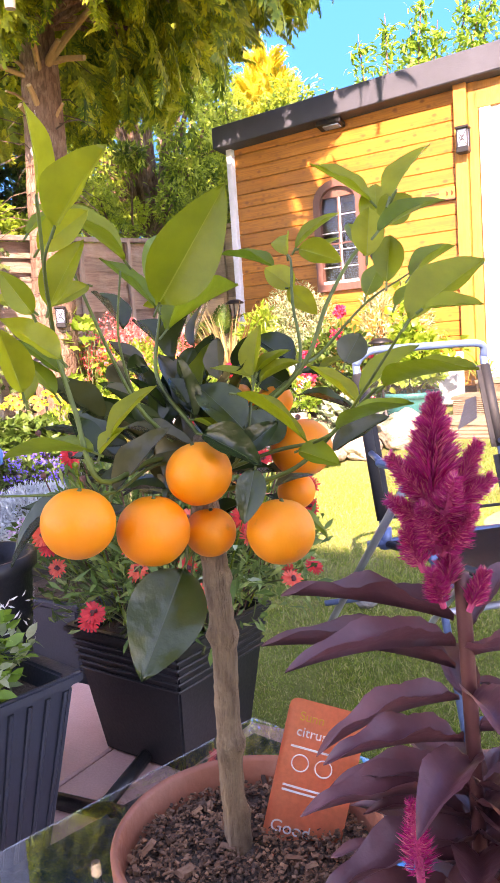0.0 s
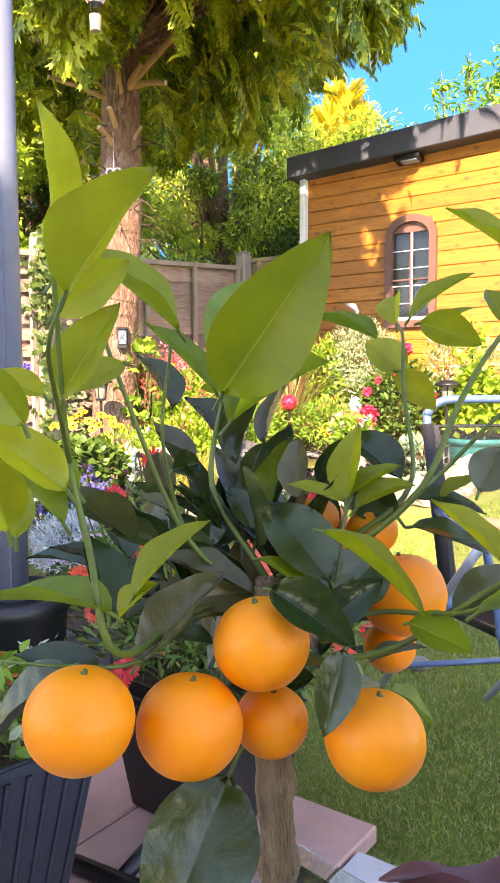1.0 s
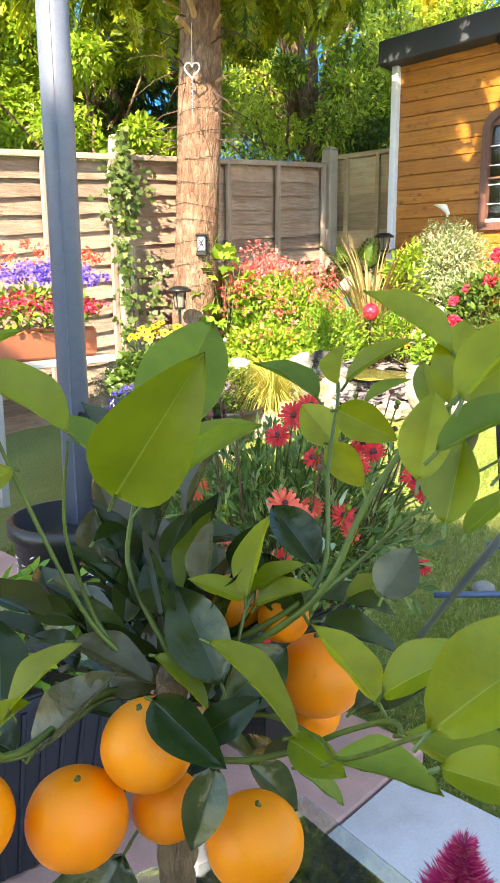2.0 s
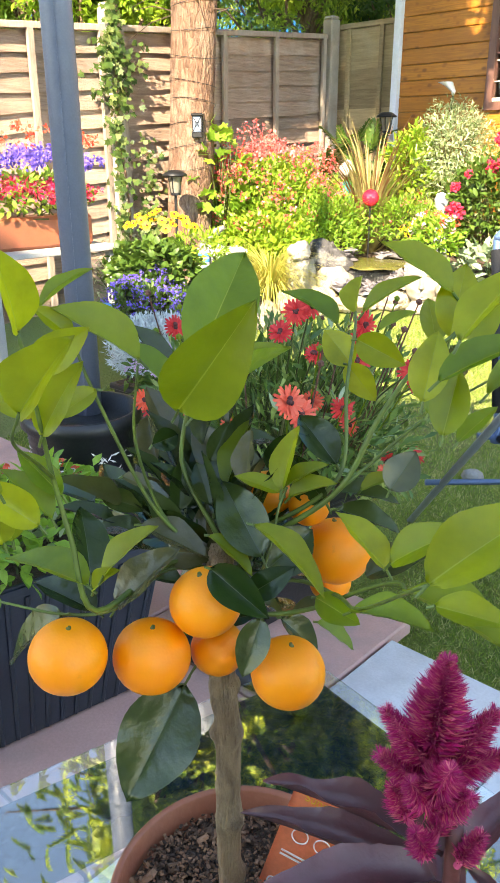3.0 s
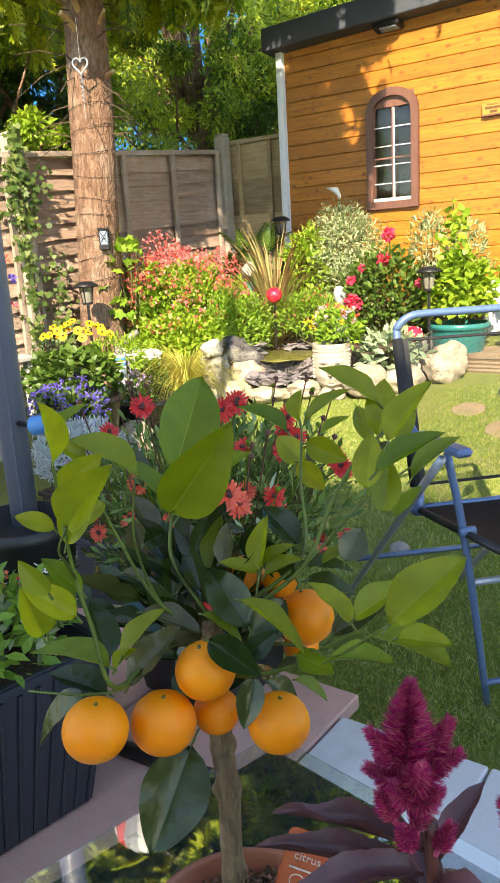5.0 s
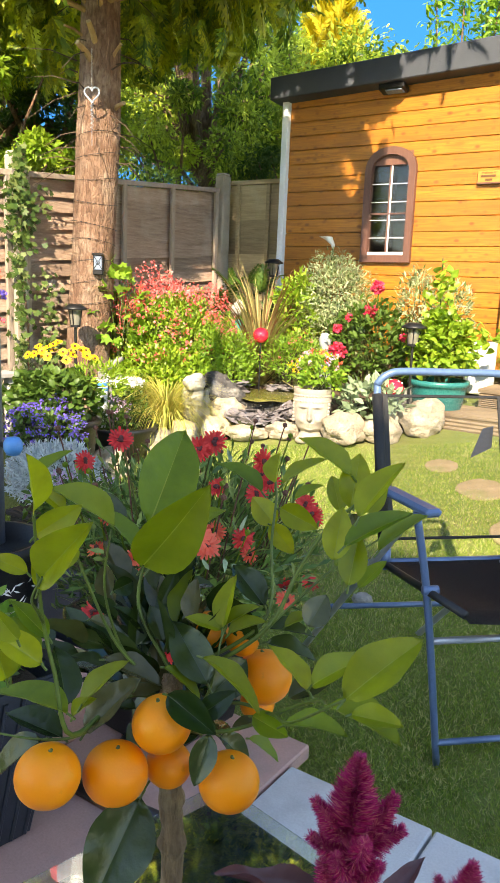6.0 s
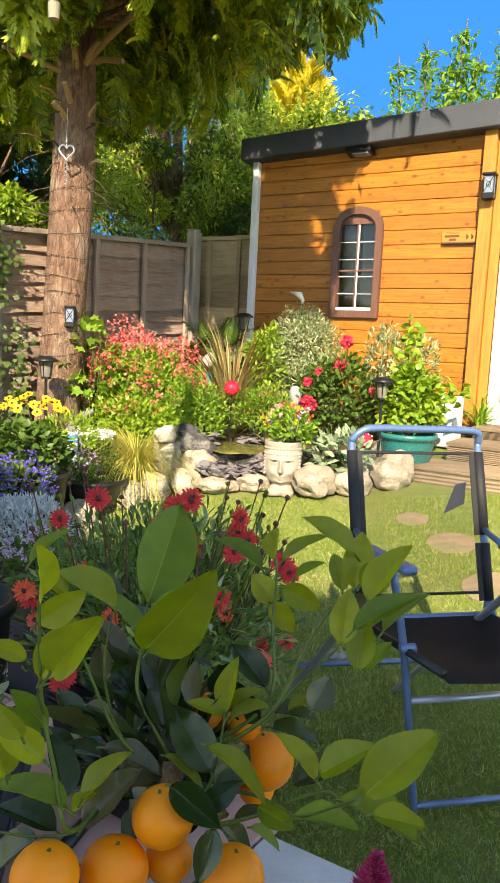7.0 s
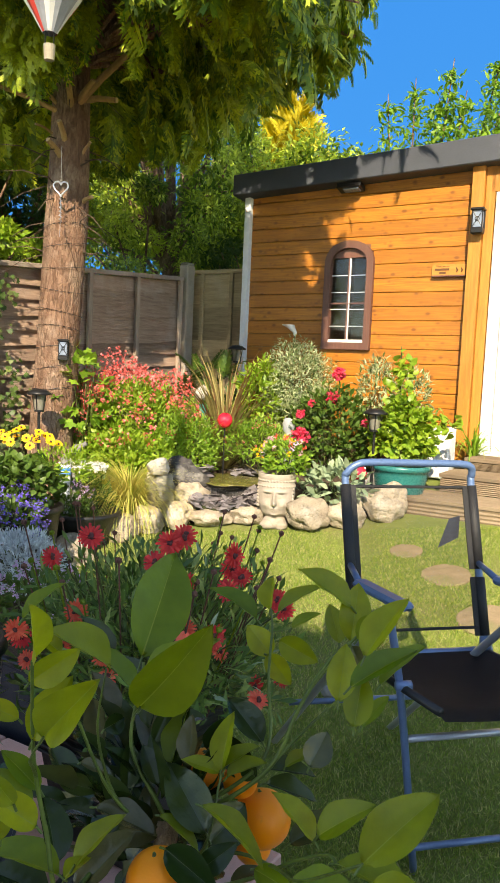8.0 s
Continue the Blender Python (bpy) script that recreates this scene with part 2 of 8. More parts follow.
def leaf_mat(name, c1, c2, rough=0.42, through=0.3, c3=None, spec=0.45, patch=0.0, glow=1.6, single=False):
    """Leaves: every leaf its own tone between c1 and c2, some light passing through; single: each leaf is an object."""
    m, nt, N, L, bs = node_mat(name)
    rnd = N.new("ShaderNodeObjectInfo").outputs["Random"] if single else N.new("ShaderNodeNewGeometry").outputs["Random Per Island"]
    col = mix_rgb(nt, rnd, c1, c2)
    if c3:
        w = N.new("ShaderNodeTexWhiteNoise")
        w.noise_dimensions = "1D"
        L.new(rnd, w.inputs["W"])
        col = mix_rgb(nt, ramp(nt, w.outputs[0], 0.72, 0.8), col, c3)
    # broad noise patches of c3; on M_TREE they paint sunlit clumps
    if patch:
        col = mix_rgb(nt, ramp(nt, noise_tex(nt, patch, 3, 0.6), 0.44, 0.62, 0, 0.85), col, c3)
    col = mix_rgb(nt, ramp(nt, noise_tex(nt, 55, 4), 0.35, 0.7, 0, 0.45), col, tuple(0.6 * x for x in c1))
    L.new(col, bs.inputs["Base Color"])
    bs.inputs["Roughness"].default_value = rough
    bs.inputs["Specular IOR Level"].default_value = spec
    bump(nt, noise_tex(nt, 160, 3), 0.25, 0.002, bs)
    tr = N.new("ShaderNodeBsdfTranslucent")
    hsv = N.new("ShaderNodeHueSaturation")
    hsv.inputs["Value"].default_value = glow
    L.new(col, hsv.inputs["Color"])
    L.new(hsv.outputs[0], tr.inputs["Color"])
    mx = N.new("ShaderNodeMixShader")
    mx.inputs[0].default_value = through
    L.new(bs.outputs[0], mx.inputs[1])
    L.new(tr.outputs[0], mx.inputs[2])
    L.new(mx.outputs[0], N["Material Output"].inputs["Surface"])
    return m


def plain(name, c, rough=0.5, metal=0.0, vary=0.12, scale=30.0, relief=0.1, spec=0.5, coat=0.0):
    m = surface(name, c, tuple(x * (1 - vary) for x in c), rough, scale, scale * 8, relief=relief, depth=0.002, metal=metal, spec=spec)
    m.node_tree.nodes["Principled BSDF"].inputs["Coat Weight"].default_value = coat
    return m


def clad_mat():
    """Honey-stained softwood boards: grain along the board, dark knots, each board its own tone."""
    m, nt, N, L, bs = node_mat("stained_cladding")
    oi = N.new("ShaderNodeObjectInfo")
    co = N.new("ShaderNodeTexCoord")
    off = N.new("ShaderNodeVectorMath")
    off.operation = "MULTIPLY_ADD"
    sep = N.new("ShaderNodeCombineXYZ")
    for k in range(3):
        L.new(oi.outputs["Random"], sep.inputs[k])
    off.inputs[1].default_value = (37, 11, 23)
    L.new(sep.outputs[0], off.inputs[0])
    L.new(co.outputs["Object"], off.inputs[2])
    mp = N.new("ShaderNodeMapping")
    mp.inputs["Scale"].default_value = (1.8, 12, 34)
    L.new(off.outputs[0], mp.inputs[0])
    grain = N.new("ShaderNodeTexNoise")
    grain.inputs["Scale"].default_value, grain.inputs["Detail"].default_value, grain.inputs["Distortion"].default_value = 1.6, 6, 1.2
    L.new(mp.outputs[0], grain.inputs[0])
    mk = N.new("ShaderNodeMapping")
    mk.inputs["Scale"].default_value = (7.0, 1.2, 12.0)
    L.new(off.outputs[0], mk.inputs[0])
    vor = N.new("ShaderNodeTexVoronoi")
    vor.inputs["Scale"].default_value = 1.0
    L.new(mk.outputs[0], vor.inputs[0])
    tone = mix_rgb(nt, oi.outputs["Random"], (0.47, 0.176, 0.020), (0.36, 0.128, 0.014))
    col = mix_rgb(nt, ramp(nt, grain.outputs[0], 0.40, 0.64, 0, 0.85), tone, (0.26, 0.090, 0.010))
    col = mix_rgb(nt, ramp(nt, vor.outputs["Distance"], 0.09, 0.22, 0.85, 0.0), col, (0.14, 0.042, 0.008))
    mk2 = N.new("ShaderNodeMapping")
    mk2.inputs["Scale"].default_value = (11.0, 1.6, 17.0)
    mk2.inputs["Location"].default_value = (3.1, 0.7, 1.3)
    L.new(off.outputs[0], mk2.inputs[0])
    vor2 = N.new("ShaderNodeTexVoronoi")
    vor2.inputs["Scale"].default_value = 1.0
    L.new(mk2.outputs[0], vor2.inputs[0])
    col = mix_rgb(nt, ramp(nt, vor2.outputs["Distance"], 0.10, 0.26, 0.6, 0.0), col, (0.20, 0.062, 0.010))
    streak = N.new("ShaderNodeTexNoise")
    streak.inputs["Scale"].default_value, streak.inputs["Detail"].default_value, streak.inputs["Distortion"].default_value = 4.5, 5, 2.0
    L.new(mp.outputs[0], streak.inputs[0])
    col = mix_rgb(nt, ramp(nt, streak.outputs[0], 0.52, 0.72, 0, 0.45), col, (0.24, 0.080, 0.012))
    L.new(col, bs.inputs["Base Color"])
    bs.inputs["Roughness"].default_value = 0.5
    bump(nt, grain.outputs[0], 0.35, 0.003, bs)
    return m


def wood_mat(name, a, b, axis=2, rough=0.75, dark=None):
    st = [14, 14, 14]
    st[axis] = 1.2
    return surface(name, a, b, rough, 3.0, 18.0, tuple(st), 0.5, 0.004, piece=0.16, c3=dark)


M_CLAD = clad_mat()
M_POST = wood_mat("stained_post_wood", (0.48, 0.205, 0.036), (0.31, 0.12, 0.018), 2, 0.55, (0.48, 0.18, 0.03))
M_FENCE = surface("weathered_fence_wood", (0.43, 0.305, 0.235), (0.245, 0.16, 0.12), 0.85, 4.0, 26.0, (14, 1.2, 14), 0.9, 0.008, piece=0.30, c3=(0.45, 0.38, 0.325))
M_BATTEN = surface("grey_batten_wood", (0.42, 0.33, 0.27), (0.28, 0.21, 0.165), 0.85, 4.0, 26.0, (14, 14, 1.2), 0.8, 0.006, piece=0.2, c3=(0.46, 0.40, 0.35))
M_FENCE_SHORT = surface("grey_olive_fence_wood", (0.50, 0.39, 0.23), (0.31, 0.235, 0.135), 0.85, 4.0, 26.0, (1.2, 14, 14), 0.9, 0.008, piece=0.3, c3=(0.50, 0.43, 0.30))
M_STUB = surface("bare_limb_wood", (0.50, 0.31, 0.14), (0.30, 0.175, 0.08), 0.85, 9, 60, (3, 3, 1), 0.6, 0.01)
M_FENCEPOST = surface("weathered_post", (0.40, 0.345, 0.29), (0.28, 0.235, 0.195), 0.85, 6, 120, relief=0.4)
M_CONCRETE = surface("concrete", (0.46, 0.45, 0.43), (0.35, 0.34, 0.325), 0.85, 6, 120, relief=0.4)
M_DECK = wood_mat("deck_wood", (0.25, 0.185, 0.12), (0.165, 0.12, 0.078), 0, 0.7, (0.11, 0.072, 0.045))
M_WHITE = plain("white_upvc", (0.80, 0.80, 0.80), 0.3)
M_TRIM = plain("pale_blue_grey_trim", (0.72, 0.77, 0.84), 0.5)
M_FELT = surface("black_roof_felt", (0.042, 0.050, 0.068), (0.058, 0.068, 0.090), 0.65, 5, 200, relief=0.5)
M_BROWN = wood_mat("dark_stained_frame", (0.17, 0.075, 0.055), (0.12, 0.05, 0.038), 2, 0.5)


def bark_mat():
    """Scaly conifer bark: long plates with dark fissures between them, paler where the plates have worn."""
    m, nt, N, L, bs = node_mat("conifer_bark")
    co = N.new("ShaderNodeTexCoord")
    warp = N.new("ShaderNodeTexNoise")
    warp.inputs["Scale"].default_value, warp.inputs["Detail"].default_value = 9.0, 4
    L.new(co.outputs["Object"], warp.inputs[0])
    add = N.new("ShaderNodeVectorMath")
    add.operation = "MULTIPLY_ADD"
    add.inputs[1].default_value = (0.05, 0.05, 0.05)
    L.new(warp.outputs["Color"], add.inputs[0])
    L.new(co.outputs["Object"], add.inputs[2])
    mp = N.new("ShaderNodeMapping")
    mp.inputs["Scale"].default_value = (44, 44, 15)
    L.new(add.outputs[0], mp.inputs[0])
    plates = N.new("ShaderNodeTexVoronoi")
    plates.feature = "DISTANCE_TO_EDGE"
    plates.inputs["Scale"].default_value = 1.0
    L.new(mp.outputs[0], plates.inputs[0])
    tone = N.new("ShaderNodeTexVoronoi")
    tone.inputs["Scale"].default_value = 1.0
    L.new(mp.outputs[0], tone.inputs[0])
    sep = N.new("ShaderNodeSeparateColor")
    L.new(tone.outputs["Color"], sep.inputs[0])
    col = mix_rgb(nt, sep.outputs[0], (0.17, 0.088, 0.055), (0.29, 0.17, 0.115))
    col = mix_rgb(nt, ramp(nt, noise_tex(nt, 5, 5, 0.6), 0.46, 0.64, 0, 0.75), col, (0.40, 0.285, 0.215))
    fine = noise_tex(nt, 16, 7, 0.68, (3, 3, 0.6), distort=0.6)
    col = mix_rgb(nt, ramp(nt, fine, 0.36, 0.56, 0.8, 0.0), col, (0.10, 0.052, 0.032))
    col = mix_rgb(nt, ramp(nt, plates.outputs["Distance"], 0.0, 0.10, 0.22, 0.0), col, (0.10, 0.052, 0.034))
    L.new(col, bs.inputs["Base Color"])
    bs.inputs["Roughness"].default_value = 0.9
    h = N.new("ShaderNodeMath")
    h.operation = "MULTIPLY_ADD"
    h.inputs[1].default_value = 1.6
    L.new(fine, h.inputs[0])
    L.new(ramp(nt, plates.outputs["Distance"], 0.0, 0.2, 0.0, 0.35), h.inputs[2])
    bump(nt, h.outputs[0], 0.9, 0.02, bs)
    return m


M_BARK = bark_mat()
M_CUT = plain("sawn_wood", (0.55, 0.40, 0.22), 0.8, vary=0.3)
M_STONE = surface("pale_boulder", (0.47, 0.40, 0.31), (0.31, 0.25, 0.185), 0.85, 14, 70, relief=1.0, depth=0.020, piece=0.22, c3=(0.56, 0.52, 0.46))
M_GREYSTONE = surface("grey_rock", (0.26, 0.25, 0.24), (0.16, 0.155, 0.15), 0.85, 6, 40, relief=0.8, depth=0.02, piece=0.2)
M_CRAG = surface("dark_speckled_rock", (0.075, 0.07, 0.07), (0.04, 0.038, 0.04), 0.85, 14, 60, relief=0.8, depth=0.02, c3=(0.42, 0.40, 0.37))
M_GREYFIG = surface("grey_stone_figure", (0.34, 0.36, 0.38), (0.25, 0.265, 0.28), 0.8, 12, 90, relief=0.5, c3=(0.42, 0.43, 0.43))
M_MOSS = surface("wet_mossy_stone", (0.15, 0.145, 0.035), (0.085, 0.075, 0.03), 0.22, 7, 60, relief=0.4, depth=0.006, c3=(0.20, 0.19, 0.11))
M_SLATE = surface("plum_slate", (0.20, 0.175, 0.185), (0.13, 0.125, 0.14), 0.6, 7, 40, (1, 1, 4), 0.5, 0.006, piece=0.35, c3=(0.26, 0.22, 0.20))
M_CAST = surface("cast_stone", (0.40, 0.35, 0.30), (0.31, 0.265, 0.225), 0.85, 9, 140, relief=0.4, c3=(0.29, 0.245, 0.185))
M_WHITESTONE = surface("white_stone", (0.48, 0.46, 0.42), (0.32, 0.30, 0.27), 0.85, 14, 80, relief=0.9, depth=0.014)
M_PINK = surface("pink_paving", (0.60, 0.345, 0.295), (0.50, 0.28, 0.24), 0.8, 4, 140, relief=0.35, piece=0.08, c3=(0.30, 0.22, 0.20))
M_TANSTONE = surface("tan_stone", (0.30, 0.22, 0.135), (0.21, 0.16, 0.09), 0.85, 9, 90, relief=0.6, c3=(0.17, 0.19, 0.06))
M_GREYSLAB = surface("pale_grey_paving", (0.60, 0.60, 0.615), (0.52, 0.52, 0.535), 0.8, 4, 140, relief=0.35, piece=0.08, c3=(0.33, 0.32, 0.31))
M_SOIL = surface("dark_soil", (0.06, 0.036, 0.024), (0.11, 0.068, 0.045), 0.95, 18, 90, relief=1.0, depth=0.02)
M_CHIP = surface("bark_chips", (0.26, 0.125, 0.065), (0.09, 0.043, 0.025), 0.9, 30, 160, relief=0.6, piece=0.75, island=True)
M_LAWN = surface("lawn_ground", (0.125, 0.175, 0.03), (0.19, 0.205, 0.05), 0.95, 2.2, 60, relief=0.8, depth=0.02, c3=(0.22, 0.18, 0.09))
M_GRASS = leaf_mat("grass_blades", (0.09, 0.19, 0.022), (0.34, 0.43, 0.07), 0.5, 0.34, (0.58, 0.53, 0.24))
M_TERRA = surface("terracotta_plastic", (0.36, 0.115, 0.06), (0.30, 0.09, 0.045), 0.45, 12, 150, relief=0.15)
M_BLACKPOT = surface("black_plastic", (0.009, 0.0095, 0.011), (0.015, 0.0155, 0.018), 0.42, 10, 120, relief=0.15)
M_SLATEPOT = surface("blue_grey_plastic", (0.018, 0.023, 0.036), (0.012, 0.016, 0.026), 0.42, 10, 120, relief=0.15)
M_TEAL = surface("teal_glaze", (0.016, 0.165, 0.155), (0.012, 0.125, 0.12), 0.28, 10, 90, relief=0.1)
M_STEEL = plain("blue_grey_painted_steel", (0.105, 0.18, 0.34), 0.36, 0.3)
M_ALU = plain("silver_painted_steel", (0.42, 0.45, 0.52), 0.35, 0.5)
M_POLE = plain("grey_blue_pole", (0.12, 0.14, 0.195), 0.45, 0.0)
M_DARKMETAL = plain("black_metal", (0.02, 0.02, 0.022), 0.4, 0.4)
M_MESH = plain("black_textilene", (0.016, 0.016, 0.018), 0.6, 0, 0.3, 200, 0.3, spec=0.4)
M_WICKER = plain("dark_wicker", (0.03, 0.035, 0.04), 0.5, 0, 0.5, 60, 0.5)
M_RED = plain("red_glass", (0.70, 0.02, 0.05), 0.15, coat=0.6)
M_LAMPGLASS = plain("smoky_lamp_glass", (0.26, 0.25, 0.21), 0.10, 0.2)
M_BLUEBAND = plain("sky_blue_paint", (0.05, 0.25, 0.60), 0.4)
M_LANTERN = plain("frosted_lantern_pane", (0.22, 0.28, 0.38), 0.25)
M_ORANGECARD = plain("orange_card", (0.93, 0.27, 0.13), 0.4)
M_PRINT = plain("white_print", (0.85, 0.82, 0.78), 0.5)
M_YELPRINT = plain("yellow_print", (0.80, 0.45, 0.05), 0.5)
M_CARVE = plain("burnt_lettering", (0.12, 0.05, 0.015), 0.7)
M_PLAQUE = wood_mat("plaque_wood", (0.54, 0.22, 0.045), (0.42, 0.155, 0.028), 0, 0.55)
M_RENDER = surface("house_render", (0.55, 0.50, 0.44), (0.48, 0.43, 0.37), 0.9, 3, 60, relief=0.4)
M_WATER = plain("pond_water", (0.05, 0.06, 0.03), 0.05, 0.0, 0.4, 6, 0.05)
M_PETROL = plain("interior_red_cloth", (0.35, 0.03, 0.05), 0.8)
# dark brown, the room's dimness behind the glass put into the colour
M_INNER = plain("dimmed_interior", (0.14, 0.10, 0.065), 0.8)


def glass_mat(name, tint=(1, 1, 1), rough=0.0):
    m, nt, N, L, bs = node_mat(name)
    bs.inputs["Base Color"].default_value = (*tint, 1)
    bs.inputs["Transmission Weight"].default_value = 1.0
    bs.inputs["Roughness"].default_value = rough
    bs.inputs["IOR"].default_value = 1.5
    return m


M_GLASS = glass_mat("clear_glass", (0.93, 0.98, 0.96))
M_GLASS.node_tree.nodes["Principled BSDF"].inputs["IOR"].default_value = 2.4
M_PANE = glass_mat("window_pane", (0.7, 0.75, 0.73))
M_PANE.node_tree.nodes["Principled BSDF"].inputs["IOR"].default_value = 1.36
M_FALL = glass_mat("falling_water", (0.95, 0.97, 0.97), 0.05)


def orange_mat():
    m, nt, N, L, bs = node_mat("orange_rind")
    col = mix_rgb(nt, ramp(nt, noise_tex(nt, 22, 4), 0.35, 0.7), (0.90, 0.255, 0.006), (0.88, 0.215, 0.004))
    g = N.new("ShaderNodeObjectInfo")
    col = mix_rgb(nt, ramp(nt, g.outputs["Random"], 0, 1, 0, 0.35), col, (0.90, 0.31, 0.012))
    col = mix_rgb(nt, ramp(nt, noise_tex(nt, 60, 5), 0.66, 0.75, 0, 0.5), col, (0.45, 0.14, 0.02))
    L.new(col, bs.inputs["Base Color"])
    bs.inputs["Roughness"].default_value = 0.46
    bs.inputs["Specular IOR Level"].default_value = 0.35
    bs.inputs["Subsurface Weight"].default_value = 0.12
    bs.inputs["Subsurface Radius"].default_value = (0.006, 0.003, 0.001)
    v = N.new("ShaderNodeTexVoronoi")
    v.inputs["Scale"].default_value = 520
    co = N.new("ShaderNodeTexCoord")
    L.new(co.outputs["Object"], v.inputs[0])
    bump(nt, v.outputs["Distance"], 0.10, 0.0008, bs)
    return m


M_ORANGE = orange_mat()
M_CITRUS = leaf_mat("citrus_leaf", (0.016, 0.036, 0.006), (0.052, 0.072, 0.016), 0.24, 0.14, (0.105, 0.090, 0.034), spec=0.42, single=True)
M_OLDRIB = leaf_mat("old_leaf_midrib", (0.035, 0.055, 0.012), (0.045, 0.065, 0.015), 0.4, 0.05)
M_SEEDHEAD = surface("brown_seed_head", (0.16, 0.05, 0.035), (0.07, 0.035, 0.02), 0.8, 60, 400, relief=0.6)
M_SHOOT = surface("green_citrus_shoot", (0.105, 0.155, 0.016), (0.055, 0.08, 0.012), 0.5, 40, 200, relief=0.3, depth=0.001)
M_YOUNG = leaf_mat("young_citrus_leaf", (0.160, 0.200, 0.007), (0.31, 0.325, 0.012), 0.36, 0.42, spec=0.35, single=True)
M_MIDLEAF = leaf_mat("green_citrus_leaf", (0.095, 0.165, 0.008), (0.20, 0.26, 0.012), 0.36, 0.40, spec=0.35, single=True)
M_RIB = leaf_mat("leaf_midrib", (0.21, 0.26, 0.02), (0.30, 0.33, 0.035), 0.4, 0.35)
M_TWIG = plain("green_twig", (0.065, 0.085, 0.018), 0.5)
M_TRUNKLET = surface("citrus_bark", (0.36, 0.235, 0.135), (0.13, 0.072, 0.038), 0.85, 150, 700, (1, 1, 0.12), 1.0, 0.006, c3=(0.36, 0.25, 0.145))
M_PURPLE = leaf_mat("purple_leaf", (0.102, 0.034, 0.037), (0.195, 0.070, 0.078), 0.38, 0.22, spec=0.6, glow=1.3, single=True)
M_PLUME = leaf_mat("magenta_plume", (0.45, 0.010, 0.13), (0.63, 0.04, 0.23), 0.6, 0.35, (0.76, 0.22, 0.26), glow=1.2)
M_CONIFER = leaf_mat("conifer_spray", (0.045, 0.115, 0.012), (0.18, 0.30, 0.020), 0.50, 0.24, (0.46, 0.51, 0.03), patch=2.2, glow=1.6)
M_GOLD = leaf_mat("golden_conifer", (0.42, 0.36, 0.02), (0.60, 0.46, 0.03), 0.6, 0.3)
# dark base with bright patches: sun and shade painted into the leaf colour
M_TREE = leaf_mat("sun_patched_tree_leaf", (0.045, 0.105, 0.014), (0.17, 0.28, 0.032), 0.55, 0.36, (0.62, 0.72, 0.11), patch=1.3, spec=0.3)
M_SALVIALEAF = leaf_mat("salvia_leaf", (0.15, 0.285, 0.03), (0.34, 0.48, 0.06), 0.45, 0.38)
M_LIME = leaf_mat("lime_leaf", (0.17, 0.31, 0.03), (0.32, 0.42, 0.05), 0.4, 0.35)
M_DAISYLEAF = leaf_mat("fleshy_green_leaf", (0.045, 0.105, 0.02), (0.13, 0.22, 0.045), 0.42, 0.3, (0.26, 0.34, 0.10), spec=0.4)
M_BUSH = leaf_mat("bush_leaf", (0.115, 0.245, 0.026), (0.29, 0.44, 0.055), 0.45, 0.38)
M_DEEP = leaf_mat("deep_green_leaf", (0.050, 0.110, 0.018), (0.10, 0.17, 0.028), 0.45, 0.25, spec=0.35)
M_VARIEG = leaf_mat("variegated_leaf", (0.22, 0.29, 0.13), (0.56, 0.58, 0.38), 0.5, 0.3, (0.11, 0.18, 0.05))
M_SILVER = leaf_mat("silver_leaf", (0.38, 0.44, 0.46), (0.56, 0.62, 0.64), 0.8, 0.15)
M_SAGE = leaf_mat("woolly_grey_leaf", (0.20, 0.28, 0.17), (0.34, 0.42, 0.27), 0.8, 0.2)
M_BRONZE = leaf_mat("bronze_strap_leaf", (0.22, 0.17, 0.07), (0.46, 0.40, 0.17), 0.45, 0.25, (0.24, 0.10, 0.05))
M_STRAW = leaf_mat("straw_grass", (0.46, 0.42, 0.10), (0.66, 0.58, 0.20), 0.5, 0.35, (0.36, 0.42, 0.09))
M_IVY = leaf_mat("ivy_leaf", (0.04, 0.085, 0.02), (0.09, 0.14, 0.03), 0.45, 0.2, (0.17, 0.21, 0.07), spec=0.3)
M_CORAL = leaf_mat("coral_petal", (0.78, 0.085, 0.045), (0.84, 0.17, 0.10), 0.55, 0.3, glow=1.2)
M_CRIMSON = leaf_mat("crimson_petal", (0.56, 0.012, 0.02), (0.76, 0.05, 0.045), 0.55, 0.3, glow=1.2)
M_SALVIA = leaf_mat("salvia_flower", (0.80, 0.10, 0.10), (0.85, 0.21, 0.20), 0.55, 0.3, (0.86, 0.33, 0.32), glow=1.2)
M_ROSE = leaf_mat("rose_petal", (0.70, 0.02, 0.09), (0.82, 0.12, 0.20), 0.5, 0.3, glow=1.2)
M_PINKP = leaf_mat("pale_pink_petal", (0.75, 0.38, 0.45), (0.80, 0.55, 0.58), 0.6, 0.3, glow=1.1)
M_YELLOW = leaf_mat("yellow_petal", (0.86, 0.50, 0.012), (0.90, 0.62, 0.05), 0.55, 0.3, glow=1.1)
M_BLUE = leaf_mat("violet_blue_petal", (0.14, 0.09, 0.55), (0.26, 0.18, 0.72), 0.55, 0.3, glow=1.2)
M_LILAC = leaf_mat("lilac_petal", (0.58, 0.36, 0.62), (0.70, 0.52, 0.74), 0.55, 0.3, glow=1.1)
M_WHITEP = leaf_mat("white_petal", (0.75, 0.75, 0.72), (0.85, 0.85, 0.82), 0.6, 0.25, glow=1.0)
M_EYE = plain("flower_eye", (0.10, 0.02, 0.02), 0.8, vary=0.4)

